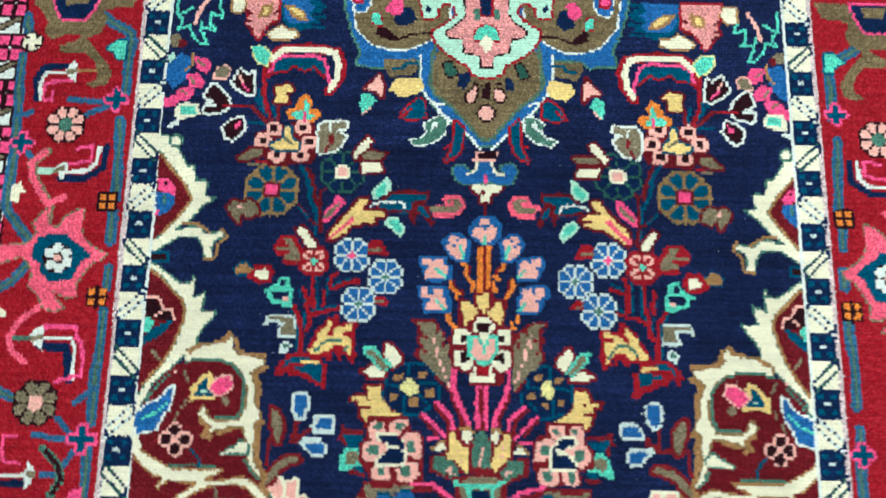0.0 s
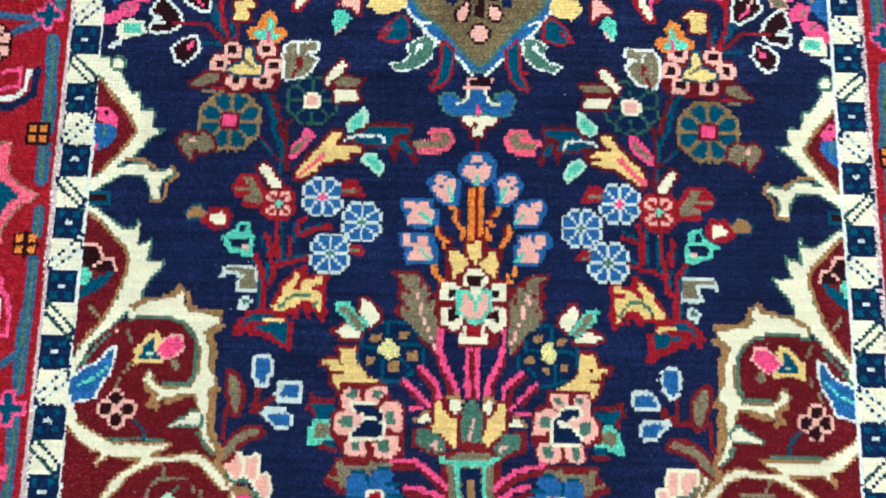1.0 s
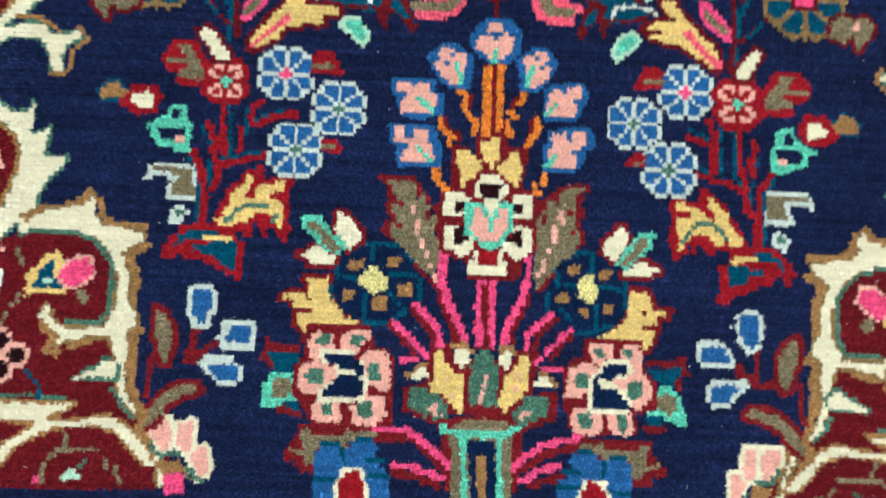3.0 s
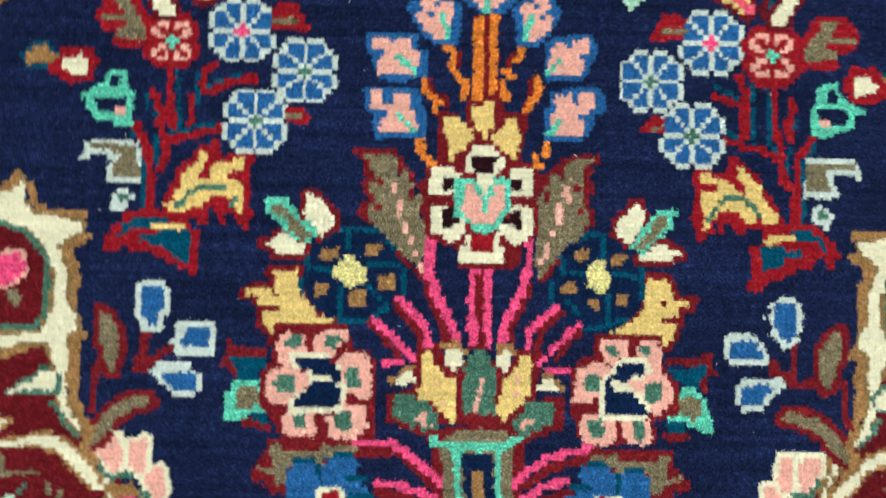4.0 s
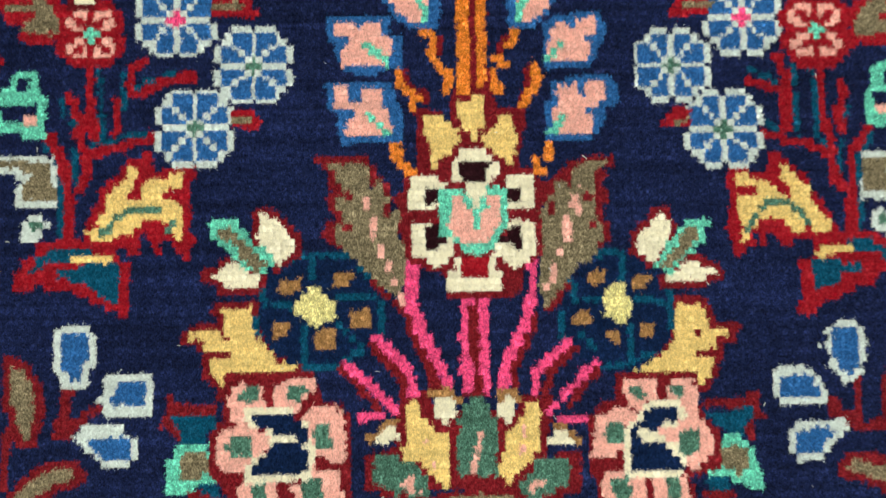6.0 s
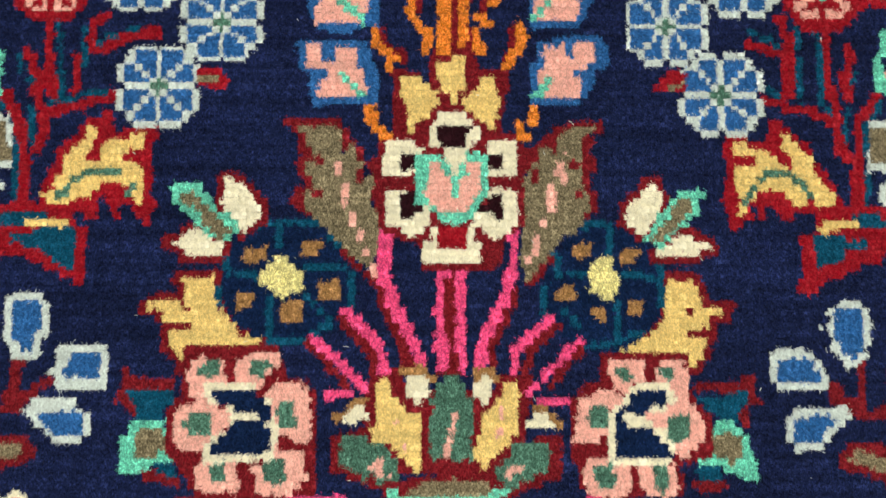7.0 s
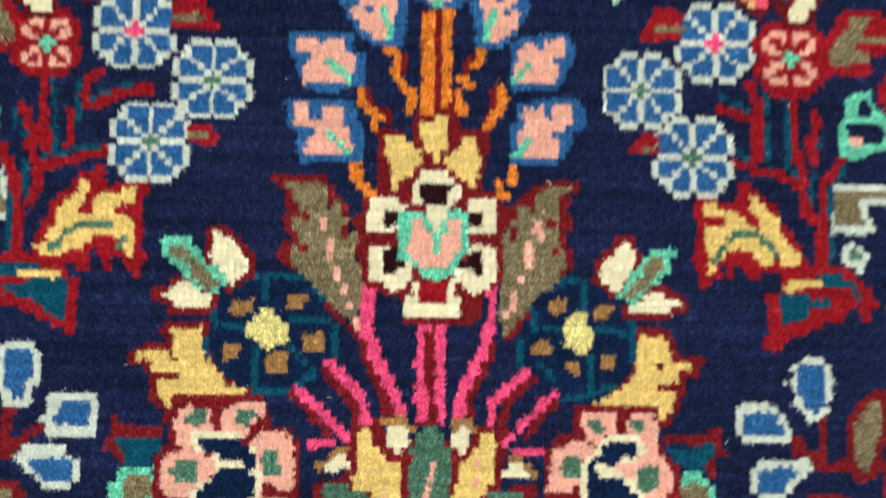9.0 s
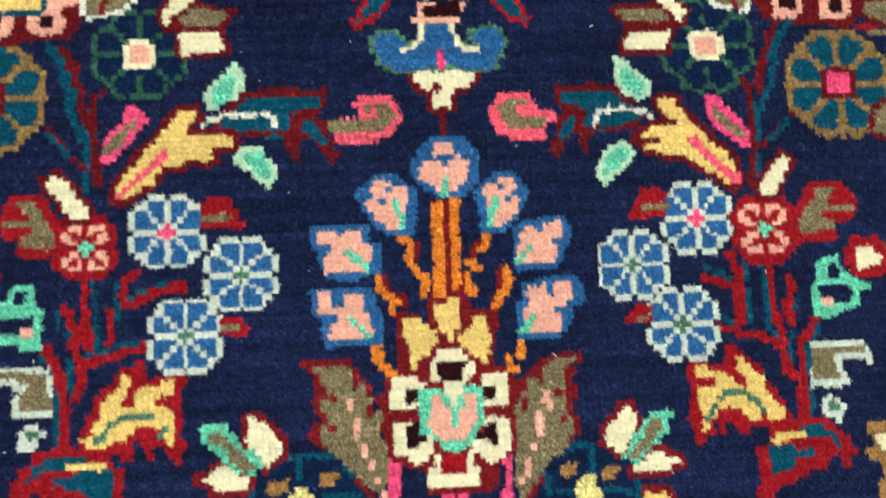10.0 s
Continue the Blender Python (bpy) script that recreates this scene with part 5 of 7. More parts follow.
m.fill(BLU, (-7, 314.5), (5, 315.5), (6.5, 308), (10.5, 303), (13.5, 299), (21.5, 300), (17, 308), (22, 310.5), (30, 310.5), (34, 304.5), (32, 296.5), (27, 289), (14.5, 288.5), (2.5, 290.5), (-0.5, 289), (-6.5, 289.5), (-24.5, 288.5), (-31, 291), (-34, 297.5), (-36, 304), (-32.5, 309), (-24, 309.5), (-19.5, 302.5), (-13.5, 300.5), (-9, 303.5), edge=GRN, width=2.4)
m.piece("ivory_strip")
m.fill(IVO, (-12.5, 314.5), (-8, 315), (-8.5, 308), (-10.5, 302.5), (-13.5, 300), (-23, 298.5), (-23, 300.5), (-14.5, 302.5), (-12.5, 307.5))
m.fill(IVO, (5, 313), (7.5, 314), (9, 307.5), (14, 301.5), (21.5, 300), (21.5, 298), (12.5, 298), (7.5, 305))
m.fill(PNK, (-3.5, 298.5), (-0.5, 299.5), (3, 294), (2, 288), (-1.5, 289), (-3, 294))
m.piece("collar", "salmon collar with dark brown bar")
m.fill(SAL, (-12, 326), (13.5, 326), (12.5, 319), (10.5, 315.5), (6.5, 314.5), (-10, 314.5), (-16.5, 315), (-12, 321))
m.fill(BRN, (-10, 325), (11, 326.5), (11, 319), (6.5, 316.5), (-10, 317.5))
m.piece("stem")
m.line(MAR, 4, (0, 266), (0, 254.5))
m = Motif("curl_leaf", "taupe curled leaf with bright pink outline")
m.fill(SPK, (-64.5, 262.5), (-43.5, 263), (-48, 269.5), (-44.5, 274), (-28, 275), (-23.5, 269.5), (-23, 260), (-27, 253.5), (-36.5, 249.5), (-49.5, 249), (-56.5, 248), (-57.5, 254.5), (-63, 259))
m.piece("core")
m.fill(TAU, (-60.5, 261), (-43.5, 261), (-37.5, 263.5), (-42, 266.5), (-41.5, 269.5), (-28.5, 270.5), (-26, 263), (-28.5, 257.5), (-37.5, 254), (-55.5, 253.5), (-60.5, 257))
m.fill(SPK, (-39, 267), (-34.5, 267.5), (-35, 263), (-39.5, 262.5))
m = Motif("curl_leaf", "taupe curled leaf with bright pink outline")
m.fill(SPK, (25.5, 268.5), (30.5, 275), (44.5, 276), (49, 269.5), (50.5, 265), (61, 263.5), (61, 260), (56, 257), (54.5, 252), (51, 247), (34, 249.5), (28, 253.5), (24.5, 259))
m.piece("core")
m.fill(TAU, (29, 267), (35.5, 271.5), (44.5, 271.5), (46, 267.5), (41, 268), (46, 262), (56, 260), (53, 255), (37.5, 254.5), (31.5, 258.5))
m.fill(SPK, (39.5, 268.5), (43, 267.5), (46, 261.5), (39, 263))
m = Motif("teal_ribbon", "teal ribbon leaf with dark red outline and white vein")
m.fill(MAR, (-116, 267), (-106, 279), (-85, 280), (-68, 279), (-62, 280), (-63, 267), (-69, 264), (-62, 261), (-61, 255), (-55, 242), (-60, 239), (-68, 249), (-72, 253), (-76, 253), (-77, 239), (-81, 241), (-84, 250), (-91, 253), (-114, 254), (-122, 259))
m.fill(TEA, (-112, 267), (-102, 275), (-79, 275), (-66, 275), (-65, 269), (-76, 267), (-81, 266), (-80, 255), (-87, 252), (-98, 254), (-119, 260))
m.fill(TEA, (-76, 262), (-70, 261), (-63, 253), (-61, 247), (-67, 250), (-73, 255))
m.line(MAR, 1.8, (-103, 255), (-82, 255))
m.line(MAR, 2.1, (-79, 264), (-67, 265))
m.piece("vein")
m.line(WHI, 2.6, (-126, 261), (-116, 265), (-91, 265), (-88, 258))
m.mirror(-0.801, 11.4, 1.000, -0.4)
m = Motif("mint_leaf", "turquoise leaf with ivory outline")
m.fill(MNT, (-117, 288), (-108.5, 295), (-105.5, 288), (-105.5, 278.5), (-109, 273.5), (-115.5, 272.5), (-120, 267.5), (-125.5, 271), (-126, 279), (-121.5, 282))
m.piece("core")
m.fill(TUR, (-118.5, 282), (-110.5, 289.5), (-109, 281.5), (-112.5, 275), (-118.5, 269.5), (-121.5, 272.5), (-120.5, 279))
m = Motif("mint_leaf", "turquoise leaf with ivory outline")
m.fill(MNT, (-111, 242), (-105.5, 248), (-95.5, 248), (-93.5, 242), (-88, 238.5), (-87.5, 232.5), (-92.5, 226), (-97, 228), (-102.5, 234), (-110, 239.5))
m.piece("core")
m.fill(TUR, (-108, 242), (-102.5, 245.5), (-96, 245.5), (-93.5, 239), (-90, 235.5), (-92.5, 230), (-97, 232.5), (-102.5, 237.5))
m = Motif("mint_leaf", "turquoise leaf with ivory outline")
m.fill(MNT, (92.5, 292.5), (97, 294.5), (105.5, 286), (114, 278), (112, 270.5), (106, 269), (98.5, 273), (94.5, 278), (93, 286))
m.piece("core")
m.fill(TUR, (96, 286), (101.5, 287), (110, 278), (108, 271.5), (100, 275), (96, 279.5))
m = Motif("mint_leaf", "turquoise leaf with ivory outline")
m.fill(MNT, (82, 236), (87.5, 245.5), (98.5, 247), (102, 240.5), (99.5, 234.5), (92.5, 228), (84.5, 223), (81, 228))
m.piece("core")
m.fill(TUR, (85.5, 237.5), (90.5, 243), (97.5, 243.5), (98.5, 239), (91, 231.5), (84, 228))
m = Motif("trumpet_flower", "golden trumpet flower with pink stripe and dark red outline")
m.fill(YEL, (-137.5, 268.5), (-129.5, 269.5), (-129, 265), (-134.5, 260), (-133, 256), (-115.5, 255.5), (-109.5, 251), (-110.5, 247.5), (-118.5, 247.5), (-124.5, 245.5), (-120.5, 242.5), (-124.5, 240), (-134.5, 242), (-137.5, 238), (-147.5, 237.5), (-152, 229.5), (-160, 225), (-167, 220.5), (-170.5, 222), (-169.5, 228.5), (-161.5, 240.5), (-150.5, 252), (-143, 262.5), edge=MAR, width=3.3)
m.piece("stripe")
m.fill(SPK, (-150.5, 244.5), (-143, 248.5), (-144.5, 242.5), (-151.5, 237), (-160, 229.5), (-168, 221.5), (-170.5, 224), (-161.5, 233))
m = Motif("trumpet_flower", "golden trumpet flower with pink stripe and dark red outline")
m.fill(YEL, (116.5, 270), (125, 270), (130.5, 261.5), (139, 252), (146.5, 244), (152, 239.5), (156.5, 233), (158.5, 225), (155.5, 220), (151, 223.5), (144, 228), (136, 233), (130, 238), (122.5, 238), (115, 240.5), (107, 243), (110.5, 246), (118.5, 245.5), (115.5, 247.5), (102.5, 248), (106.5, 251), (116, 255.5), (125.5, 255), (127, 257), (119.5, 260.5), edge=MAR, width=3.3)
m.piece("stripe")
m.fill(SPK, (131, 249), (136.5, 250), (141.5, 242), (150, 233), (159.5, 226.5), (157, 220.5), (151, 226.5), (142.5, 234.5), (133.5, 242.5))
m = Motif("pink_leaf", "taupe leaf with bright pink outline")
m.fill(PNK, (-165, 271), (-156, 269), (-155, 262.5), (-159, 256.5), (-164.5, 250.5), (-171.5, 242), (-176, 240), (-180, 240.5), (-177.5, 248), (-175, 256), (-169, 260.5))
m.piece("core")
m.fill(TAU, (-160, 265.5), (-160.5, 260), (-170.5, 247.5), (-176, 244), (-178.5, 246), (-173, 253), (-164.5, 261))
m = Motif("pink_leaf", "taupe leaf with bright pink outline")
m.fill(PNK, (143.5, 270.5), (150.5, 271), (154.5, 264.5), (160.5, 259.5), (164.5, 253), (166, 245), (163.5, 241), (157.5, 245), (151.5, 250), (145.5, 255), (143.5, 263))
m.piece("core")
m.fill(TAU, (148, 264.5), (154, 259.5), (163, 251.5), (163.5, 245.5), (157.5, 248), (150.5, 254.5), (146.5, 259.5))
m = Motif("side_spray", "teal and red branching stems of the flower spray")
m.piece("branch")
m.line(TEA, 3, (-201.5, 303), (-198.5, 297), (-195.5, 291), (-193, 283), (-192, 274))
m.piece("branch")
m.line(MAR, 3.4, (-197.5, 303), (-194, 296), (-190, 292), (-192, 284.5), (-188, 278.5), (-189, 272.5), (-183, 270))
m.piece("branch")
m.line(MAR, 3.2, (-183.5, 277), (-176.5, 278.5))
m.piece("branch")
m.line(MAR, 3.8, (-181, 276.5), (-181, 256), (-180, 229))
m.piece("branch")
m.line(TEA, 3.2, (-185.5, 268), (-185, 226))
m.piece("branch")
m.line(MAR, 3.2, (-206.5, 261), (-197.5, 250), (-191.5, 242.5), (-185.5, 238))
m.piece("branch")
m.line(TEA, 2.9, (-204.5, 257), (-194.5, 245))
m.piece("branch")
m.line(TEA, 2.9, (-180.5, 179.5), (-180, 162.5), (-179.5, 144), (-184.5, 142))
m.piece("branch")
m.line(TEA, 2.9, (-198, 166), (-197, 158))
m.piece("branch")
m.line(TEA, 2.9, (-193.5, 157.5), (-192.5, 151))
m.piece("branch")
m.line(TEA, 2.9, (-192.5, 140), (-191, 132), (-190.5, 124.5))
m.piece("branch")
m.line(TEA, 2.9, (-170, 179), (-170, 167.5), (-169, 160))
m.piece("branch")
m.line(TEA, 2.9, (-162, 171.5), (-155.5, 175), (-145, 177))
m.piece("branch")
m.line(TEA, 2.9, (-180.5, 144.5), (-168, 146.5), (-153.5, 149.5))
m.piece("branch")
m.line(TEA, 2.9, (-206, 146.5), (-202.5, 137))
m.piece("branch")
m.line(TEA, 2.9, (-202, 135), (-199, 126.5), (-199, 112.5), (-198, 100))
m.piece("branch")
m.line(RED, 4.6, (-185, 183), (-184.5, 162.5), (-183, 146.5))
m.piece("branch")
m.line(RED, 4.4, (-195, 168), (-192, 159.5), (-189, 154), (-190.5, 149), (-187.5, 143.5), (-186.5, 134.5), (-186, 128.5), (-190, 120))
m.piece("branch")
m.line(RED, 4, (-173, 165), (-171.5, 160.5), (-172, 153.5), (-173.5, 149))
m.piece("branch")
m.line(RED, 4.8, (-160, 183), (-165, 179), (-166, 173.5), (-166, 167.5), (-160, 167.5), (-153, 172), (-146, 174), (-135.5, 176.5))
m.piece("branch")
m.line(RED, 4.2, (-186, 136), (-180.5, 139.5), (-170.5, 141.5), (-165, 143.5), (-158, 144.5), (-153.5, 148))
m.piece("branch")
m.line(RED, 5.6, (-203.5, 147), (-200.5, 140.5), (-198, 135), (-195.5, 126.5), (-194.5, 115.5), (-195, 97.5))
m = Motif("side_spray", "teal and red branching stems of the flower spray")
m.piece("branch")
m.line(MAR, 3.6, (182.5, 307.5), (179.5, 296.5), (175.5, 288.5), (173.5, 279.5), (167, 273.5), (168.5, 266.5), (167, 253), (167, 241), (165.5, 220.5))
m.piece("branch")
m.line(MAR, 3.2, (162.5, 281.5), (167, 275.5))
m.piece("branch")
m.line(TEA, 3, (186.5, 306.5), (181, 291))
m.piece("branch")
m.line(TEA, 3, (169.5, 265.5), (171, 256), (171.5, 244.5))
m.piece("branch")
m.line(TEA, 3, (169.5, 237.5), (169.5, 222.5))
m.piece("branch")
m.line(MAR, 3.2, (190, 259), (181.5, 251), (173, 243.5), (168, 241))
m.piece("branch")
m.line(TEA, 2.9, (188.5, 256.5), (178, 246))
m.piece("branch")
m.line(TEA, 2.9, (157.5, 179.5), (158, 171.5))
m.piece("branch")
m.line(TEA, 2.9, (157.5, 165.5), (158, 147.5))
m.piece("branch")
m.line(TEA, 2.9, (166, 179.5), (167, 168.5), (168, 156), (167.5, 145))
m.piece("branch")
m.line(TEA, 2.9, (136.5, 177), (148.5, 171.5))
m.piece("branch")
m.line(TEA, 2.9, (142, 150.5), (150, 147.5))
m.piece("branch")
m.line(TEA, 2.9, (159, 143), (164.5, 141))
m.piece("branch")
m.line(TEA, 2.9, (171.5, 141), (172.5, 134.5))
m.piece("branch")
m.line(TEA, 2.9, (179.5, 141), (178, 122.5))
m.piece("branch")
m.line(TEA, 2.9, (183.5, 158.5), (181.5, 149))
m.piece("branch")
m.line(TEA, 2.9, (188.5, 133.5), (187, 119.5))
m.piece("branch")
m.line(TEA, 2.9, (187.5, 111), (186, 97.5))
m.piece("branch")
m.line(TEA, 2.9, (191, 137), (194.5, 143.5))
m.piece("branch")
m.line(RED, 4.6, (149.5, 184.5), (153.5, 174.5), (153, 162.5), (153, 148))
m.piece("branch")
m.line(RED, 4.2, (134, 172.5), (143.5, 169), (151.5, 167.5))
m.piece("branch")
m.line(RED, 5, (170.5, 181), (171, 168), (171, 153), (175, 142), (174.5, 130), (176.5, 120.5), (181.5, 118))
m.piece("branch")
m.line(RED, 4.2, (182, 171), (182, 163.5), (179, 156), (180, 146))
m.piece("branch")
m.line(RED, 4.2, (141, 146), (152, 142.5), (164, 140), (169.5, 137), (174, 132))
m.piece("branch")
m.line(RED, 4.2, (194, 148.5), (190.5, 143.5), (187, 137))
m.piece("branch")
m.line(RED, 5.2, (184.5, 137), (184, 123), (183, 108.5), (183, 96.5))
m = Motif("gold_bird_leaf", "golden bird shaped leaf with red outline")
m.fill(RED, (-167.5, 135), (-161, 136.5), (-159.5, 140), (-155.5, 138), (-155, 130), (-150.5, 128.5), (-149, 131.5), (-135.5, 132), (-135.5, 126), (-138, 121), (-136, 112), (-136.5, 99), (-135, 97.5), (-138, 86), (-141, 88.5), (-145.5, 92.5), (-145.5, 96), (-149.5, 96), (-152, 97.5), (-151, 90.5), (-155, 90), (-156, 97), (-158.5, 100.5), (-161, 100.5), (-162, 91), (-165.5, 90), (-166.5, 94), (-182, 93.5), (-187.5, 96.5), (-187.5, 102), (-184, 109.5), (-180.5, 117.5), (-181, 121), (-177, 124), (-171, 129))
m.fill(YEL, (-186, 101), (-182.5, 103.5), (-178.5, 109.5), (-177, 117.5), (-174, 121), (-169, 125), (-168, 129), (-165.5, 132.5), (-162.5, 132), (-162, 126), (-163, 125), (-164, 121), (-168, 120.5), (-168, 117.5), (-162, 117), (-160, 122), (-158, 125), (-148, 125.5), (-146.5, 128), (-140.5, 129.5), (-140, 123.5), (-140.5, 121.5), (-147.5, 121.5), (-150.5, 120), (-150, 117.5), (-144, 117), (-141.5, 113), (-140, 109.5), (-142.5, 103.5), (-140, 95), (-143.5, 96.5), (-145, 100), (-147.5, 104), (-151, 106.5), (-156, 106.5), (-160, 105.5), (-162.5, 103), (-164, 101.5), (-168.5, 99), (-174.5, 98), (-176.5, 94.5), (-181.5, 94.5), (-183, 98))
m.piece("arc", "grey-green arc")
m.line(GRN, 3, (-167.5, 111), (-160, 112.5), (-151, 111))
m.line(GRN, 3, (-172, 107), (-169.5, 109))
m.line(GRN, 3, (-174.5, 102), (-174, 105))
m.line(GRN, 3, (-178, 99.5), (-178, 102))
m.line(GRN, 3, (-145.5, 106), (-147.5, 101.5))
m = Motif("gold_bird_leaf", "golden bird shaped leaf with red outline")
m.fill(RED, (121.5, 125), (124.5, 129.5), (131, 131), (135, 126.5), (141, 126), (142.5, 134), (145.5, 137), (149.5, 134.5), (154.5, 129), (161, 125.5), (162.5, 119.5), (167, 114.5), (171.5, 106.5), (174, 101.5), (176.5, 97.5), (173, 92.5), (165.5, 92), (155.5, 94.5), (153, 90.5), (148.5, 88), (147, 93.5), (143.5, 95), (142.5, 97.5), (140, 95), (141, 89.5), (138, 88.5), (137, 96.5), (134, 96.5), (135, 91), (129.5, 89.5), (127, 84.5), (122.5, 86), (122, 94), (121, 99.5), (122.5, 112), (122, 118.5))
m.fill(YEL, (125.5, 124.5), (132.5, 125.5), (134.5, 122.5), (142.5, 121), (147.5, 117.5), (148, 115), (154, 114.5), (153.5, 119.5), (148, 122.5), (149, 127), (146.5, 130), (150.5, 129), (157, 125.5), (157.5, 122), (162, 118.5), (164.5, 116.5), (163, 113), (166.5, 109), (168.5, 104), (174, 100), (171, 97.5), (169, 93), (165.5, 94.5), (162.5, 100), (159.5, 98.5), (155.5, 96.5), (150, 100), (149, 104), (140.5, 104.5), (136.5, 102.5), (134, 97.5), (131.5, 96.5), (131, 91.5), (128, 91.5), (128.5, 99), (127.5, 104.5), (125.5, 107), (128, 111), (127, 114.5), (137, 115), (137, 118.5), (126, 119.5))
m.piece("arc", "grey-green arc")
m.line(GRN, 3.2, (139.5, 108), (141, 110.5), (148.5, 111), (153.5, 110), (158, 105.5), (161, 101.5))
m.line(GRN, 3, (134.5, 106), (132, 98))
m = Motif("teal_wing_leaf", "teal wing shaped leaf with red outline and yellow bar")
m.fill(RED, (-209, 96.5), (-194, 99), (-173, 95), (-170, 87), (-164.5, 85.5), (-165.5, 88), (-165.5, 76.5), (-165.5, 59.5), (-168.5, 61), (-175.5, 64), (-189, 71.5), (-200, 73), (-219, 74.5), (-219, 81), (-216.5, 87.5), (-212, 90))
m.piece("blade")
m.fill(TEA, (-209.5, 88.5), (-204, 92.5), (-182.5, 93), (-184, 90.5), (-192, 89), (-193, 86.5), (-205.5, 87.5), (-209, 83), (-212.5, 81.5))
m.fill(TEA, (-199, 83.5), (-188, 85), (-187, 86.5), (-172, 86.5), (-170.5, 74), (-170.5, 67.5), (-173.5, 67.5), (-181.5, 72.5), (-187.5, 77.5), (-199, 79))
m.piece("bar", "yellow bar")
m.fill(YEL, (-192.5, 89), (-184, 91.5), (-174, 89.5), (-175, 85.5), (-192.5, 86))
m.fill(NAV, (-210.5, 77), (-205, 78.5), (-204.5, 73.5), (-212, 73.5))
m = Motif("teal_wing_leaf", "teal wing shaped leaf with red outline and yellow bar")
m.fill(RED, (155, 84.5), (161.5, 84.5), (163, 89), (162.5, 95), (175, 96.5), (192, 96.5), (199.5, 92), (206.5, 84), (208, 78), (205, 69), (201.5, 71), (200.5, 75.5), (197, 78.5), (195, 78.5), (193.5, 70.5), (185, 69.5), (177, 66), (172, 63.5), (167.5, 62), (162.5, 58.5), (159, 55.5), (151.5, 56), (155.5, 63.5), (156, 72), (154.5, 79))
m.piece("blade")
m.fill(TEA, (179.5, 92), (191.5, 92.5), (199, 87.5), (202, 79.5), (199, 79), (197, 84.5), (191, 87.5), (182, 87))
m.fill(TEA, (161.5, 84.5), (174, 84), (175.5, 81), (186, 82), (186.5, 77.5), (178, 76), (175.5, 72), (170, 71), (168, 69), (162, 68), (161.5, 77.5))
m.piece("bar", "yellow bar")
m.fill(YEL, (164, 85.5), (167, 89.5), (179, 91), (183, 88), (174, 86), (165, 84))
m = Motif("grey_hook_leaf", "taupe hooked leaf with white outline and small round bud")
m.fill(PAL, (189.5, 136.5), (217.5, 136), (220.5, 133), (223, 125.5), (220, 122.5), (218, 127.5), (209, 127), (205, 125), (207.5, 119), (208.5, 113.5), (203.5, 111.5), (187, 112))
m.fill(TAU, (190.5, 133), (217, 134), (218.5, 130.5), (206, 130), (199.5, 127), (203.5, 122), (204.5, 115.5), (188.5, 115.5))
m.piece("bud", "white bud with grey-green heart")
m.fill(PAL, (191.5, 104.5), (197.5, 108.5), (203, 105), (205, 100), (202, 94), (194.5, 97))
m.fill(GRN, (195, 104.5), (200, 105.5), (201.5, 101), (197, 99.5))
m.mirror(-1, -12.4, 1, 1.5)
m = Motif("red_white_bud", "ivory bud with red outline and tan tip")
m.fill(TAN, (-270, 188), (-264, 193), (-258, 194), (-255, 189), (-250, 187), (-251, 182), (-268, 181), edge=TEA, width=2)
m.fill(RED, (-256, 180), (-249, 190), (-246, 193), (-232, 193), (-227, 184), (-230, 173), (-243, 170), (-254, 176))
m.piece("core")
m.fill(IVO, (-248, 185), (-236, 188), (-233, 182), (-233, 176), (-239, 176), (-248, 179))
m.mirror(-1.008, -16.7, 1.000, -2.0)
m = Motif("turquoise_loop", "turquoise looped leaf with pale pink spot")
m.fill(TUR, (196.5, 176.5), (199, 180.5), (208, 181), (211, 173), (225.5, 165), (223.5, 162.5), (219.5, 163.5), (220, 157.5), (215.5, 152), (204.5, 151), (203, 148), (192.5, 148.5), (192.5, 166), (195.5, 168))
m.fill(NAV, (202, 177), (207.5, 177.5), (208.5, 169.5), (202, 170))
m.fill(NAV, (197, 166), (206.5, 164.5), (212.5, 165.5), (216, 162), (213.5, 156), (204, 156), (198, 159.5))
m.piece("spot", "pale pink spot")
m.fill(SAL, (197.5, 159.5), (204.5, 159), (204, 154), (198, 154.5))
m.mirror(-1, -12.7, 1, -1.6)
blue_rosette(-144, 204.5, 20.2, PNK)
blue_rosette(133, 204, 20.6, PNK)
blue_rosette(-107, 181, 20.0, GRN)
blue_rosette(97, 180, 19.7, GRN)
blue_rosette(-135, 150.5, 20.2, GRN)
blue_rosette(122, 148, 20.6, GRN)
red_rosette(-185, 197, 17.4)
red_rosette(170, 197, 19.3)
green_rosette(-159, 299, 22.7)
green_rosette(146, 300, 24.7)
brown_rosette(-236, 277, 32.1)
brown_rosette(219, 277, 32.4)
m = Motif("red_leaf", "red leaf with taupe heart")
m.fill(RED, (-128, 218), (-123, 221), (-113, 221), (-107, 211), (-104, 204), (-126, 205))
m.piece("core")
m.fill(TAU, (-129, 211), (-115, 214), (-112, 210), (-123, 208))
m.mirror(-0.931, -0.8, 1.000, -0.4)
m = Motif("red_leaf", "red leaf with taupe heart")
m.fill(RED, (-119, 160), (-108, 160), (-102, 153), (-105, 150), (-118, 151))
m.piece("core")
m.line(TAU, 2.8, (-117, 155), (-109, 154))
m.mirror(-0.850, 4.5, 1.000, -2.1)
m = Motif("red_taupe_leaf", "red lobed leaf with taupe heart")
m.fill(RED, (-231, 212), (-222, 225), (-212, 226), (-204, 223), (-202, 217), (-196, 209), (-199, 203), (-196, 194), (-210, 193), (-219, 194), (-218, 201), (-226, 204))
m.piece("core")
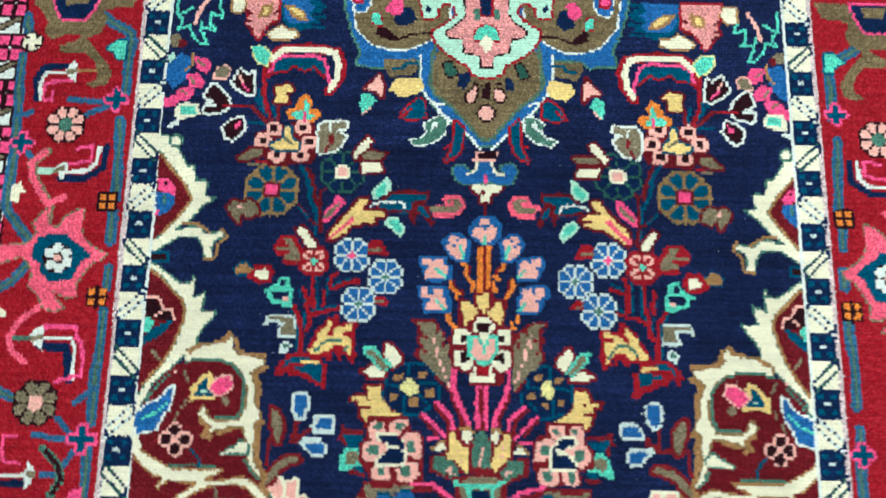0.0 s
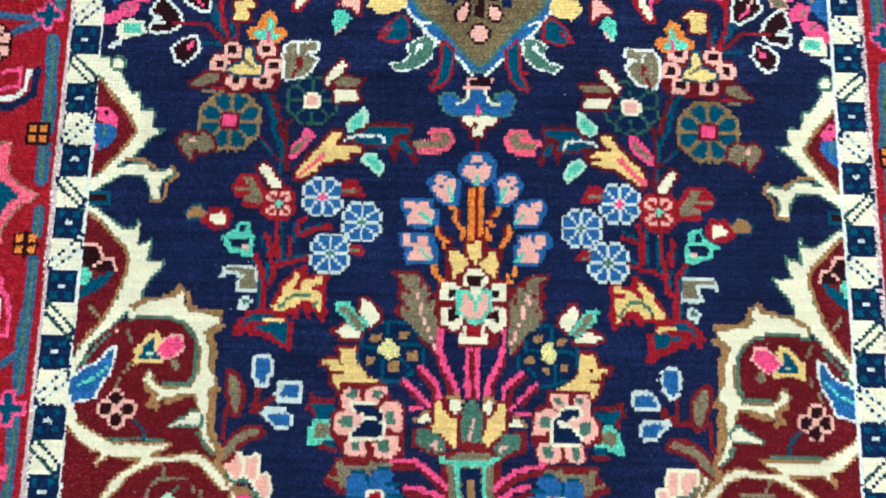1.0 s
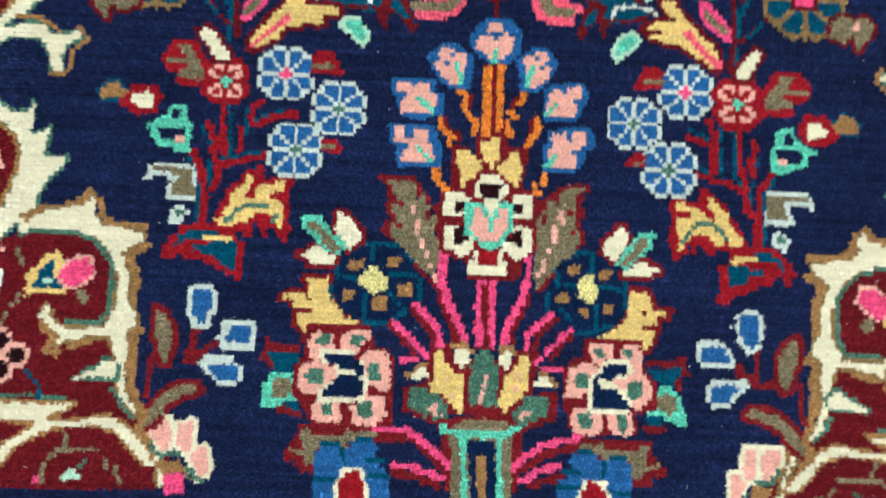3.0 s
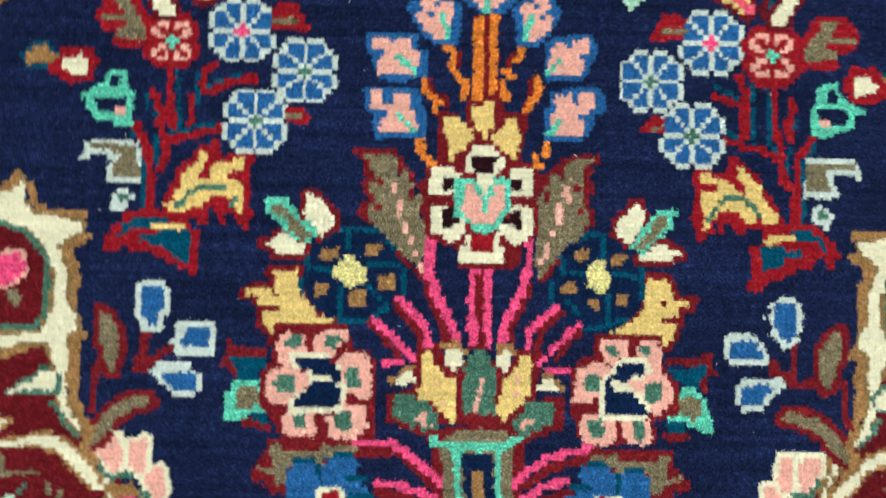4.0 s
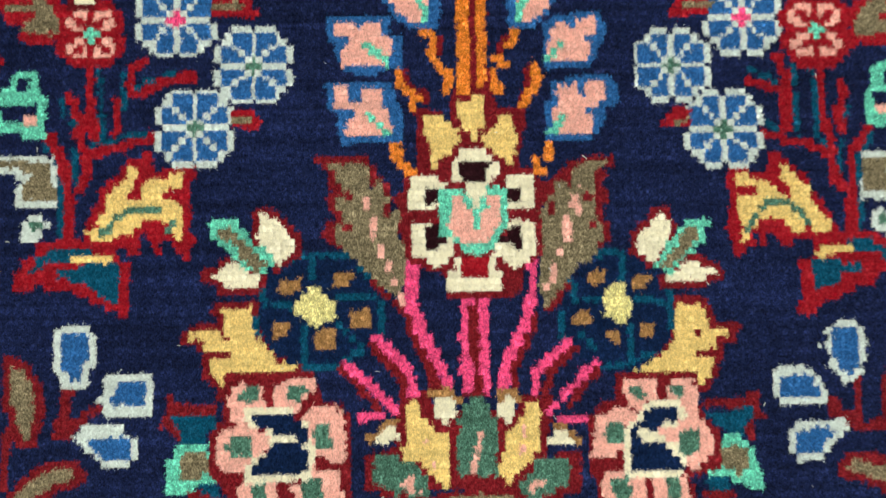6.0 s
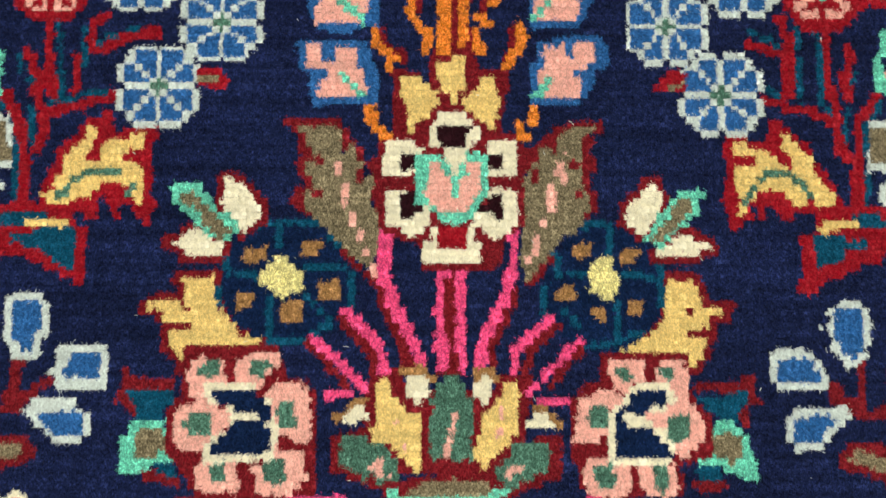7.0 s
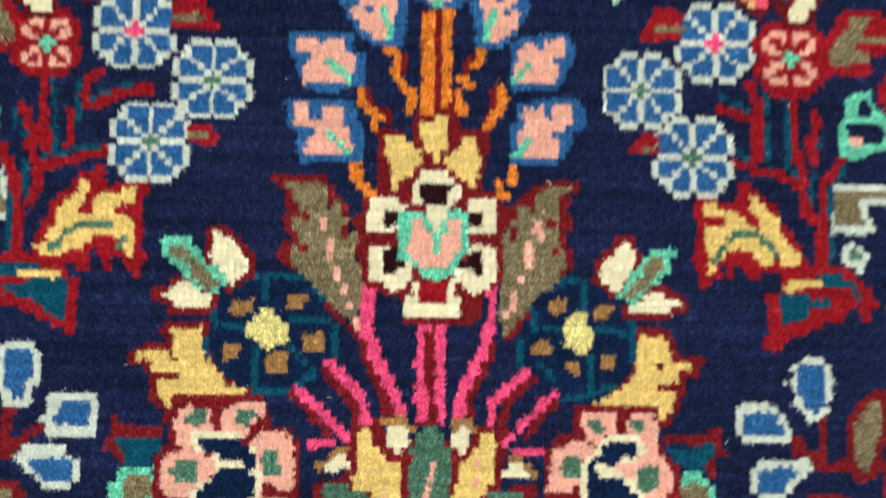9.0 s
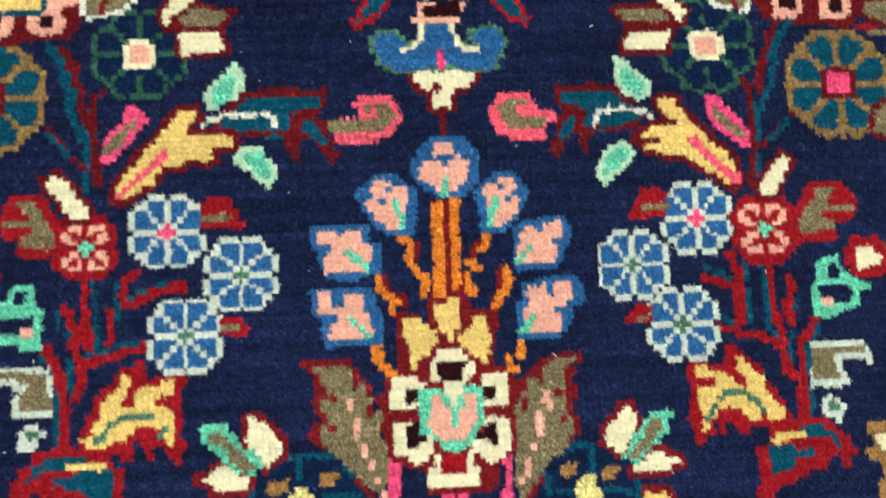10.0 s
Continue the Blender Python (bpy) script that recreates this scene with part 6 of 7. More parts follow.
m.fill(TAU, (-219, 221), (-211, 222), (-206, 214), (-201, 206), (-198, 206), (-201, 201), (-199, 197), (-219, 198), (-216, 204), (-211, 205), (-212, 208), (-228, 209), (-227, 213), (-214, 213), (-216, 217))
m.mirror(-1.130, -36.8, 1.000, -3.3)
m = Motif("white_bud_small", "ivory bud with dark red outline")
m.fill(IVO, (-206, 232), (-200, 235), (-194, 230), (-188, 222), (-184, 218), (-185, 212), (-193, 212), (-197, 219), (-200, 225), (-204, 228), edge=MAR, width=3)
m.mirror(-0.871, 8.6, 1.000, 2.4)
m = Motif("pink_rosette", "salmon pink rosette with brown squares and yellow heart")
m.fill(MAR, (-246, 358), (-223, 354), (-207, 363), (-193, 360), (-191, 343), (-186, 326), (-193, 309), (-209, 307), (-241, 303), (-251, 319), (-260, 327), (-258, 343), (-247, 347))
m.piece("petal")
m.fill(SAL, (-247, 352), (-243, 358), (-233, 357), (-229, 351), (-230, 342), (-241, 340), (-247, 344))
m.fill(BRN, (-243, 353), (-235, 353), (-234, 346), (-243, 345))
m.piece("petal")
m.fill(SAL, (-215, 354), (-211, 360), (-200, 359), (-197, 353), (-197, 344), (-209, 342), (-215, 346))
m.fill(BRN, (-210, 355), (-202, 355), (-202, 348), (-210, 347))
m.piece("petal")
m.fill(SAL, (-259, 338), (-255, 343), (-244, 343), (-241, 336), (-241, 327), (-253, 325), (-259, 329))
m.fill(BRN, (-254, 338), (-246, 338), (-246, 331), (-254, 330))
m.piece("petal")
m.fill(SAL, (-207, 337), (-203, 342), (-192, 342), (-189, 335), (-190, 327), (-201, 325), (-207, 329))
m.fill(BRN, (-202, 337), (-195, 338), (-194, 330), (-202, 330))
m.piece("petal")
m.fill(SAL, (-242, 321), (-238, 326), (-227, 326), (-224, 319), (-225, 310), (-236, 308), (-242, 313))
m.fill(BRN, (-237, 321), (-230, 322), (-229, 314), (-237, 313))
m.piece("petal")
m.fill(SAL, (-216, 321), (-212, 327), (-201, 326), (-198, 319), (-198, 311), (-209, 309), (-216, 313))
m.fill(BRN, (-211, 321), (-203, 322), (-203, 315), (-211, 314))
m.piece("heart", "yellow heart with teal outline")
m.fill(YEL, (-242, 330), (-227, 337), (-225, 352), (-220, 352), (-218, 338), (-210, 332), (-210, 325), (-229, 323), (-237, 325), edge=TEA, width=2.5)
m.line(TAU, 1.6, (-226, 338), (-216, 330))
m.mirror(-1.036, -20.3, 1.000, 5.2)
m = Motif("grey_leaf", "taupe leaf with dark red outline")
m.fill(TAU, (-263, 324), (-250, 325), (-248, 318), (-256, 314), (-271, 310), (-277, 313), (-269, 318), edge=MAR, width=3)
m.line(RED, 3.8, (-255, 308), (-244, 310))
m.line(TAU, 3.2, (-263, 307), (-253, 306))
m.mirror(-0.913, 10.6, 1.000, -0.5)
m = Motif("white_edged_leaf", "taupe leaf with white outline and red spot")
m.fill(TAU, (-186, 355), (-180, 358), (-159, 359), (-156, 354), (-165, 347), (-158, 341), (-162, 332), (-170, 323), (-186, 322), (-189, 346), edge=WHI, width=3)
m.line(WHI, 2.2, (-175, 355), (-174, 347))
m.line(WHI, 2.2, (-168, 347), (-160, 350))
m.piece("spot")
m.fill(RED2, (-177, 342), (-172, 343), (-170, 333), (-175, 332))
m.line(RED2, 3.3, (-177, 329), (-179, 323))
m.mirror(-0.987, -12.9, 1.000, -0.0)
m = Motif("taupe_leaf_ragged", "taupe ragged leaf with dark red outline")
m.fill(TAU, (-284, 256), (-277, 264), (-268, 261), (-260, 265), (-251, 259), (-250, 248), (-261, 244), (-267, 251), (-270, 238), (-277, 246), edge=MAR, width=3)
m.fill(SAL, (-273, 259), (-268, 260), (-267, 255), (-271, 254))
m.mirror(-0.977, -7.7, 1.000, 1.6)
m = Motif("ivory_blossom", "ivory petal pair with taupe leaf and dark red outline")
m.fill(IVO, (-148, 321), (-140, 333), (-133, 341), (-128, 337), (-131, 330), (-140, 319), (-145, 314), edge=MAR, width=3)
m.fill(IVO, (-139, 311), (-117, 310), (-114, 300), (-137, 299), edge=MAR, width=3)
m.piece("leaf")
m.fill(TAU, (-140, 318), (-132, 324), (-111, 322), (-117, 315), (-134, 315), edge=MAR, width=3)
m.mirror(-1.048, -19.5, 1.000, -1.9)
m = Motif("upper_stem", "dark red and teal stem")
m.line(TEA, 3.8, (-206, 305), (-198, 291), (-193, 266), (-184, 247))
m.piece("branch")
m.line(MAR, 3.8, (-198, 303), (-189, 280), (-186, 261))
m.piece("branch")
m.line(TEA, 3.8, (-267, 356), (-248, 354))
m.piece("branch")
m.line(RED2, 3.8, (-285, 376), (-266, 376), (-248, 357))
m.piece("branch")
m.line(RED2, 4.4, (-254, 396), (-251, 377), (-242, 358))
m.piece("branch")
m.line(TEA, 3.8, (-262, 386), (-248, 365))
m.piece("branch")
m.line(TEA, 3.8, (-259, 395), (-253, 377))
m.piece("branch")
m.line(RED2, 4.9, (-235, 377), (-235, 360))
m.piece("branch")
m.line(TEA, 3.3, (-241, 380), (-239, 363))
m.mirror(-1.012, -14.4, 0.911, 35.8)
m = Motif("tulip", "dark brown tulip with white outline")
m.fill(BRN, (-281, 420), (-271, 412), (-266, 417), (-264, 391), (-270, 389), (-283, 397), (-289, 404), edge=WHI, width=3)
m.piece("streak")
m.line(PNK, 2.6, (-278, 402), (-270, 394))
m.line(SAL, 1.9, (-282, 412), (-277, 405))
m.mirror(-1.097, -41.0, 1.000, 1.7)
m = Motif("tulip", "dark brown tulip with white outline")
m.fill(BRN, (-312, 401), (-305, 398), (-295, 388), (-290, 377), (-295, 370), (-313, 365), (-318, 367), (-317, 376), (-307, 380), (-319, 386), edge=WHI, width=3)
m.line(WHI, 2.6, (-317, 375), (-306, 376))
m.piece("streak")
m.line(RED, 3.2, (-297, 376), (-278, 375))
m.mirror(-0.937, 3.9, 1.000, 2.5)
m = Motif("tulip", "dark brown tulip with white outline")
m.fill(BRN, (-296, 349), (-286, 358), (-275, 361), (-271, 350), (-277, 341), (-284, 335), (-292, 338), (-293, 344), edge=WHI, width=3)
m.piece("streak")
m.fill(PNK, (-285, 351), (-275, 358), (-276, 351), (-282, 347))
m.mirror(-0.948, 9.3, 1.000, 5.7)
m = Motif("pink_petalled_flower", "bright pink petals round a blue and tan heart")
m.fill(BLU, (-364, 427), (-351, 439), (-337, 433), (-339, 418), (-344, 404), (-357, 395), (-365, 406))
m.line(TAN, 3.2, (-338, 439), (-336, 427), (-343, 418))
m.fill(MNT, (-365, 434), (-359, 441), (-356, 432), (-363, 427))
m.piece("petal")
m.fill(PNK, (-336, 435), (-321, 434), (-314, 425), (-319, 414), (-331, 420))
m.piece("petal")
m.fill(PNK, (-342, 413), (-330, 415), (-320, 404), (-324, 395), (-338, 398))
m.piece("petal")
m.fill(PNK, (-353, 390), (-344, 398), (-330, 394), (-336, 382), (-350, 380))
m.piece("petal")
m.fill(PNK, (-365, 382), (-354, 388), (-346, 381), (-357, 372), (-364, 372))
m.piece("streak")
m.line(TAU, 2.6, (-331, 430), (-325, 425))
m.line(TAU, 2.6, (-337, 408), (-332, 401))
m.line(TAU, 2.6, (-346, 393), (-340, 389))
m.mirror(-1.046, -32.8, 1.034, -16.7)
m = Motif("turquoise_bud", "turquoise bud with ivory outline")
m.fill(IVO, (-352, 365), (-349, 376), (-339, 379), (-326, 377), (-323, 364), (-334, 360), (-349, 357))
m.piece("core")
m.fill(TUR, (-346, 373), (-329, 375), (-327, 365), (-344, 363))
m.line(WHI, 5.1, (-356, 349), (-348, 354))
m.mirror(-0.940, 7.6, 1.000, -1.0)
m = Motif("small_leaf", "pale taupe leaf")
m.fill(TAU, (-311, 409), (-307, 421), (-299, 424), (-293, 419), (-297, 410), edge=SAL, width=2)
m.mirror(-0.940, 9.5, 1.000, -2.2)
m = Motif("turquoise_spray", "turquoise feathered spray with pale pink midrib")
m.line(TUR, 3.3, (-360, 514), (-361, 491), (-353, 481), (-356, 469), (-344, 474), (-340, 462), (-330, 451), (-322, 450), (-329, 466), (-332, 480))
m.line(TUR, 3.3, (-330, 471), (-313, 469), (-320, 476), (-320, 490), (-306, 485), (-312, 502), (-311, 514))
m.line(TUR, 3.3, (-357, 488), (-342, 497))
m.piece("midrib")
m.line(SAL, 4.6, (-324, 511), (-335, 491), (-338, 477))
m.disc(TAU, -359, 455, 7.8)
m.disc(MAR, -351, 451, 5.2)
m.mirror(-0.950, -5.8, 1.000, -8.7)
m = Motif("arch_flower", "ivory arch flower with red edge and teal lining")
m.line(RED, 11.6, (-250, 416), (-247, 437), (-235, 446), (-206, 449), (-172, 444), (-165, 428), (-168, 411), (-179, 395))
m.fill(TEA, (-247, 422), (-237, 435), (-195, 437), (-184, 430), (-183, 416), (-194, 420), (-207, 420), (-220, 425), (-227, 419), (-240, 415))
m.line(PNK, 3.9, (-247, 418), (-243, 432), (-234, 437), (-199, 440), (-186, 434), (-181, 417), (-179, 403))
m.line(IVO, 7.1, (-246, 434), (-235, 445), (-205, 447), (-175, 444), (-169, 428), (-171, 411), (-178, 398))
m.piece("lining")
m.line(RED, 2.6, (-243, 416), (-227, 419), (-222, 426), (-207, 419), (-198, 425), (-184, 412))
m.line(RED, 3.9, (-254, 424), (-252, 388), (-244, 364))
m.mirror(-1.007, -12.8, 1.000, -3.0)
m = Motif("yellow_bud", "golden bud with dark red outline")
m.fill(YEL, (-241, 399), (-226, 403), (-219, 396), (-226, 392), (-224, 380), (-239, 380), (-238, 391), edge=MAR, width=3)
m.mirror(-1.073, -35.2, 1.000, -1.1)
m = Motif("trefoil", "orange trefoil with turquoise lobes")
m.fill(ORA, (-203, 393), (-197, 382), (-199, 373), (-189, 373), (-186, 366), (-194, 358), (-223, 361), (-227, 370), (-217, 375), (-212, 386))
m.piece("lobe")
m.fill(TUR, (-205, 386), (-201, 381), (-201, 369), (-193, 365), (-199, 360), (-217, 362), (-221, 368), (-208, 372))
m.line(PNK, 3.2, (-205, 369), (-205, 360))
m.mirror(-0.999, -16.3, 1.000, -0.8)
m = Motif("turquoise_leaf", "turquoise leaf with golden outline")
m.fill(TUR, (-269, 449), (-257, 449), (-248, 439), (-252, 426), (-260, 429), (-267, 438), edge=PYL, width=2)
m.mirror(-1.150, -48.6, 1.000, -2.8)
m = Motif("pointed_leaf", "pink and turquoise pointed leaf with dark red outline")
m.fill(SAL, (-122, 417), (-118, 405), (-118, 389), (-128, 398), (-139, 399), (-129, 408), edge=MAR, width=3)
m.piece("tip")
m.fill(TUR, (-142, 392), (-132, 394), (-125, 384), (-133, 375), (-141, 368), (-143, 380))
m.line(SAL, 1.9, (-139, 370), (-131, 377))
m.mirror(-0.896, 4.5, 1.028, -12.3)
m = Motif("sunburst_flower", "pink and blue shaded flower with ivory base")
m.fill(TEA, (-242, 516), (-190, 517), (-195, 506), (-185, 501), (-194, 495), (-186, 488), (-196, 484), (-188, 474), (-205, 474), (-216, 469), (-233, 476), (-240, 493))
m.fill(BLU, (-240, 516), (-202, 517), (-207, 505), (-199, 500), (-207, 492), (-200, 485), (-208, 479), (-224, 478), (-234, 483))
m.line(NIG, 2.6, (-198, 510), (-188, 507))
m.line(NIG, 2.6, (-201, 490), (-189, 493))
m.line(NIG, 2.6, (-203, 477), (-191, 479))
m.fill(TAN, (-237, 503), (-225, 502), (-213, 495), (-207, 482), (-217, 482), (-228, 489))
m.fill(YEL, (-230, 499), (-222, 499), (-214, 491), (-212, 486), (-222, 489))
m.piece("petal")
m.fill(ROS, (-281, 516), (-243, 516), (-242, 485), (-251, 480), (-258, 471), (-263, 460), (-267, 461), (-272, 472), (-278, 477), (-277, 488), (-280, 500), (-284, 505), edge=RED, width=3)
m.line(MAR, 3.9, (-282, 495), (-274, 491))
m.line(MAR, 3.3, (-280, 482), (-273, 480))
m.line(MAR, 3.3, (-278, 475), (-271, 471))
m.line(MAR, 3.3, (-247, 492), (-242, 495))
m.line(MAR, 3.9, (-251, 476), (-243, 480))
m.fill(TAN, (-266, 484), (-263, 500), (-251, 505), (-248, 497), (-254, 486))
m.fill(YEL, (-262, 488), (-260, 497), (-254, 500), (-255, 491))
m.piece("base")
m.fill(IVO, (-253, 464), (-246, 471), (-237, 476), (-231, 471), (-220, 469), (-219, 463), (-229, 459), (-247, 459), edge=TAN, width=2)
m.fill(IVO, (-297, 512), (-284, 512), (-281, 500), (-287, 492), (-296, 493), edge=TAN, width=2)
m.mirror(-1.159, -54.6, 1.000, -3.1)
m = Motif("medallion", "blue and taupe central medallion tip with mint outline")
m.fill(BLU, (-165, 525), (-163, 496), (-154, 467), (-144, 446), (-148, 429), (-117, 426), (-111, 434), (-76, 438), (-74, 402), (-61, 384), (-50, 370), (-21, 345), (-8, 333), (0, 333), (9, 333), (21, 346), (50, 372), (61, 387), (74, 405), (75, 440), (110, 438), (117, 431), (148, 434), (143, 452), (153, 473), (161, 502), (164, 531), edge=GRN, width=3)
m.line(WHI, 2.6, (-75, 442), (-75, 402), (-63, 385), (-50, 370), (-19, 344), (-7, 329))
m.line(WHI, 2.6, (75, 445), (74, 405), (63, 387), (50, 371), (20, 344), (7, 329))
m.line(WHI, 1.9, (-63, 384), (-48, 382))
m.line(WHI, 1.9, (63, 386), (49, 383))
m.piece("ground", "olive brown medallion ground")
m.line(OLV, 5.0, (-58, 462), (-63, 437), (-64, 406), (-58, 394), (-39, 379), (-20, 359), (-7, 342), (0, 339), (7, 343), (20, 360), (39, 381), (58, 396), (64, 408), (62, 439), (57, 463))
m.fill(OBR, (-51, 461), (-60, 437), (-62, 406), (-57, 395), (-39, 381), (-20, 361), (-7, 344), (0, 341), (7, 345), (20, 362), (39, 383), (57, 397), (62, 408), (60, 439), (50, 463))
m.fill(OBR, (-160, 525), (-154, 496), (-151, 475), (-141, 463), (-131, 454), (-111, 449), (-92, 449), (-76, 456), (-61, 463), (-47, 469), (-41, 527), edge=WHI, width=2)
m.fill(OBR, (158, 531), (152, 502), (150, 480), (140, 469), (130, 456), (113, 450), (91, 449), (75, 456), (60, 466), (46, 471), (39, 529), edge=WHI, width=2)
m.piece("mint_outline", "mint green stepped outline with red edge")
m.fill(MNT, (0, 415), (-16, 420), (-22, 431), (-32, 436), (-44, 444), (-56, 455), (-62, 466), (-61, 473), (-52, 479), (-42, 486), (-36, 494), (-37, 503), (-42, 509), (-51, 509), (-57, 502), (-58, 493), (-65, 488), (-73, 490), (-76, 498), (-78, 527), (76, 530), (75, 500), (72, 492), (64, 491), (57, 495), (56, 504), (49, 511), (41, 511), (35, 505), (35, 495), (41, 488), (51, 481), (60, 476), (61, 469), (55, 457), (44, 445), (31, 437), (21, 432), (16, 420), edge=RED, width=3)
m.fill(ROS, (0, 429), (-6, 429), (-7, 443), (-26, 447), (-28, 464), (-43, 465), (-47, 472), (-40, 477), (-31, 485), (-24, 495), (-27, 528), (25, 529), (23, 496), (30, 486), (39, 479), (46, 473), (42, 467), (28, 465), (25, 448), (7, 443), (6, 429), edge=BRN, width=2)
m.fill(NIG, (-71, 505), (-63, 502), (-67, 497), (-72, 498))
m.fill(NIG, (70, 508), (62, 505), (66, 500), (71, 501))
m.piece("blue_bud", "blue bud with red and pink heart")
m.fill(BLU, (-159, 525), (-155, 505), (-152, 496), (-142, 496), (-136, 508), (-135, 526), edge=WHI, width=2)
m.disc(RED, -150, 512, 7.2)
m.disc(PNK, -150, 513, 4.6)
m.fill(BLU, (124, 531), (125, 507), (130, 498), (140, 495), (145, 502), (148, 531), edge=WHI, width=2)
m.disc(RED, 137, 512, 7.9)
m.disc(PNK, 137, 513, 5.3)
m.piece("heart", "turquoise and ivory heart")
m.fill(TUR, (-1, 482), (-8, 479), (-13, 474), (-15, 463), (-8, 462), (0, 469), (7, 462), (14, 463), (12, 474), (7, 480), edge=RED, width=2)
m.fill(IVO, (-1, 470), (-8, 461), (-6, 452), (0, 447), (5, 452), (7, 461))
m.fill(NIG, (-1, 528), (-8, 528), (-7, 495), (-1, 493), (5, 495), (6, 528), edge=RED, width=2)
m.fill(GRN, (-17, 500), (-9, 503), (-9, 488), (-16, 487))
m.fill(GRN, (16, 501), (8, 504), (8, 488), (14, 488))
m = Motif("medallion_bud", "pink, dark blue and brown buds on the medallion")
m.fill(NIG, (-109, 485), (-101, 504), (-87, 502), (-82, 487), (-93, 478), (-105, 480))
m.fill(PNK, (-120, 500), (-107, 515), (-96, 510), (-100, 493), (-109, 491))
m.piece("leaf")
m.fill(BRN, (-129, 475), (-119, 477), (-101, 463), (-108, 459), (-125, 464))
m.line(BRN, 2.0, (-105, 461), (-83, 469), (-63, 470))
m.fill(TUR, (-134, 494), (-125, 494), (-121, 478), (-132, 480), edge=RED, width=1.5)
m.mirror(-0.852, 9.7, 1.000, -1.2)
m = Motif("medallion_scrap", "olive brown bracket with teal bar")
m.fill(OBR, (-119, 436), (-82, 438), (-79, 426), (-81, 419), (-110, 414), (-117, 426))
m.line(TEA, 4.5, (-107, 424), (-96, 425), (-93, 432), (-80, 432))
m.mirror(-0.877, 6.7, 1.000, -0.4)
m = Motif("yellow_flower", "pale yellow flower")
m.fill(YEL, (-111, 399), (-104, 412), (-75, 414), (-71, 402), (-78, 394), (-97, 389), (-106, 396))
m.mirror(-0.850, 7.3, 1.000, -1.3)
m = Motif("red_teal_leaf", "teal leaf with red outline")
m.fill(TEA, (-97, 366), (-90, 378), (-77, 389), (-70, 384), (-69, 366), (-86, 363), edge=RED, width=2.5)
m.line(RED, 1.9, (-93, 367), (-85, 376))
m.mirror(-0.956, -3.2, 1.000, 0.6)
m = Motif("medallion_curl", "dark blue and pink curls on the olive ground")
m.fill(DGR, (-49, 432), (-41, 434), (-33, 420), (-41.5, 415.5), (-47, 421), edge=BRN, width=2)
m.fill(DGR, (32.5, 431), (40, 434), (48, 417.5), (39, 415), edge=BRN, width=2)
m.fill(NIG, (-32, 420), (-18.5, 422.5), (-18.5, 412.5), (-26.5, 400), (-33.5, 404.5))
m.fill(NIG, (21, 416), (28.5, 415), (32, 401), (21.5, 401))
m.piece("curl", "salmon curl with dark outline")
m.fill(SAL, (-22.5, 395), (-13, 405), (-10.5, 396), (-15, 385.5), (-22, 385), edge=BRN, width=2.2)
m.piece("curl", "salmon curl with dark outline")
m.fill(SAL, (9, 401.5), (16.5, 401.5), (21, 392), (17, 385), (10, 389.5), edge=BRN, width=2.2)
m.piece("twig", "dark twig")
m.line(BRN, 2.9, (-5.5, 406.5), (-3.5, 391.5))
m.line(BRN, 2.9, (3, 408), (3, 390))
m.line(BRN, 2.9, (-10, 406.5), (-15, 409))
m.line(BRN, 2.9, (10.5, 407), (16, 408.5))
m = Motif("medallion_dot", "round salmon flower with dark outline")
m.disc(SAL, 0, 372, 8.3, edge=BRN, width=2.5)
m.line(BRN, 2.6, (0, 407), (0, 390))
m = Motif("green_leaf", "grey-green leaf with white outline")
m.fill(GRN, (-69, 358), (-55, 367), (-44, 364), (-47, 347), (-60, 336), (-79, 332), (-85, 338), (-72, 341), (-66, 347), edge=WHI, width=2)
m.line(WHI, 1.9, (-62, 350), (-58, 360), (-55, 355))
m.mirror(-0.873, 3.7, 1.000, 1.7)
m = Motif("red_teal_sprig", "teal sprig with red outline")
m.fill(TEA, (-35, 362), (-26, 354), (-27, 338), (-30, 325), (-38, 318), (-45, 315), (-38, 328), (-36, 345), edge=RED, width=3)
m.line(RED, 3.2, (-46, 330), (-38, 334))
m.mirror(-1.026, 0.3, 1.017, -4.8)
m = Motif("border_stripe", "blue-green stripe of the border")
m.line(SBL, 12.5, (-451, 489), (-433, 475), (-412, 464), (-408, 452), (-410, 427), (-409, 389))
m.line(OLV, 3.9, (-451, 489), (-433, 475), (-412, 464), (-408, 452), (-410, 427), (-409, 389))
m.line(SBL, 12.1, (-412, 355), (-410, 324), (-407, 264))
m.line(OLV, 3.8, (-412, 355), (-410, 324), (-407, 264))
m.line(SBL, 11.8, (-409, 249), (-408, 215))
m.line(OLV, 3.7, (-409, 249), (-408, 215))
m.line(SBL, 11.6, (-406, 185), (-406, 165))
m.line(OLV, 3.7, (-406, 185), (-406, 165))
m.line(SBL, 11.4, (-407, 139), (-406, 109), (-408, 73), (-407, 21))
m.line(OLV, 3.6, (-407, 139), (-406, 109), (-408, 73), (-407, 21))
m.line(SBL, 11.0, (-408, -5), (-406, -58), (-406, -85))
m.line(OLV, 3.5, (-408, -5), (-406, -58), (-406, -85))
m.mirror(-1.000, -19.2, 0.880, 34.2)
m = Motif("border_stripe", "blue-green stripe of the outer border")
m.line(SBL, 11.8, (-532, 482), (-529, 462))
m.line(OLV, 3.9, (-532, 482), (-529, 462))
m.line(SBL, 11.7, (-532, 432), (-531, 397), (-528, 356), (-526, 315), (-527, 276), (-526, 250), (-511, 231), (-492, 211))
m.line(OLV, 3.9, (-532, 432), (-531, 397), (-528, 356), (-526, 315), (-527, 276), (-526, 250), (-511, 231), (-492, 211))
m.line(SBL, 11.0, (-495, 187), (-509, 168), (-526, 158))
m.line(OLV, 3.7, (-495, 187), (-509, 168), (-526, 158))
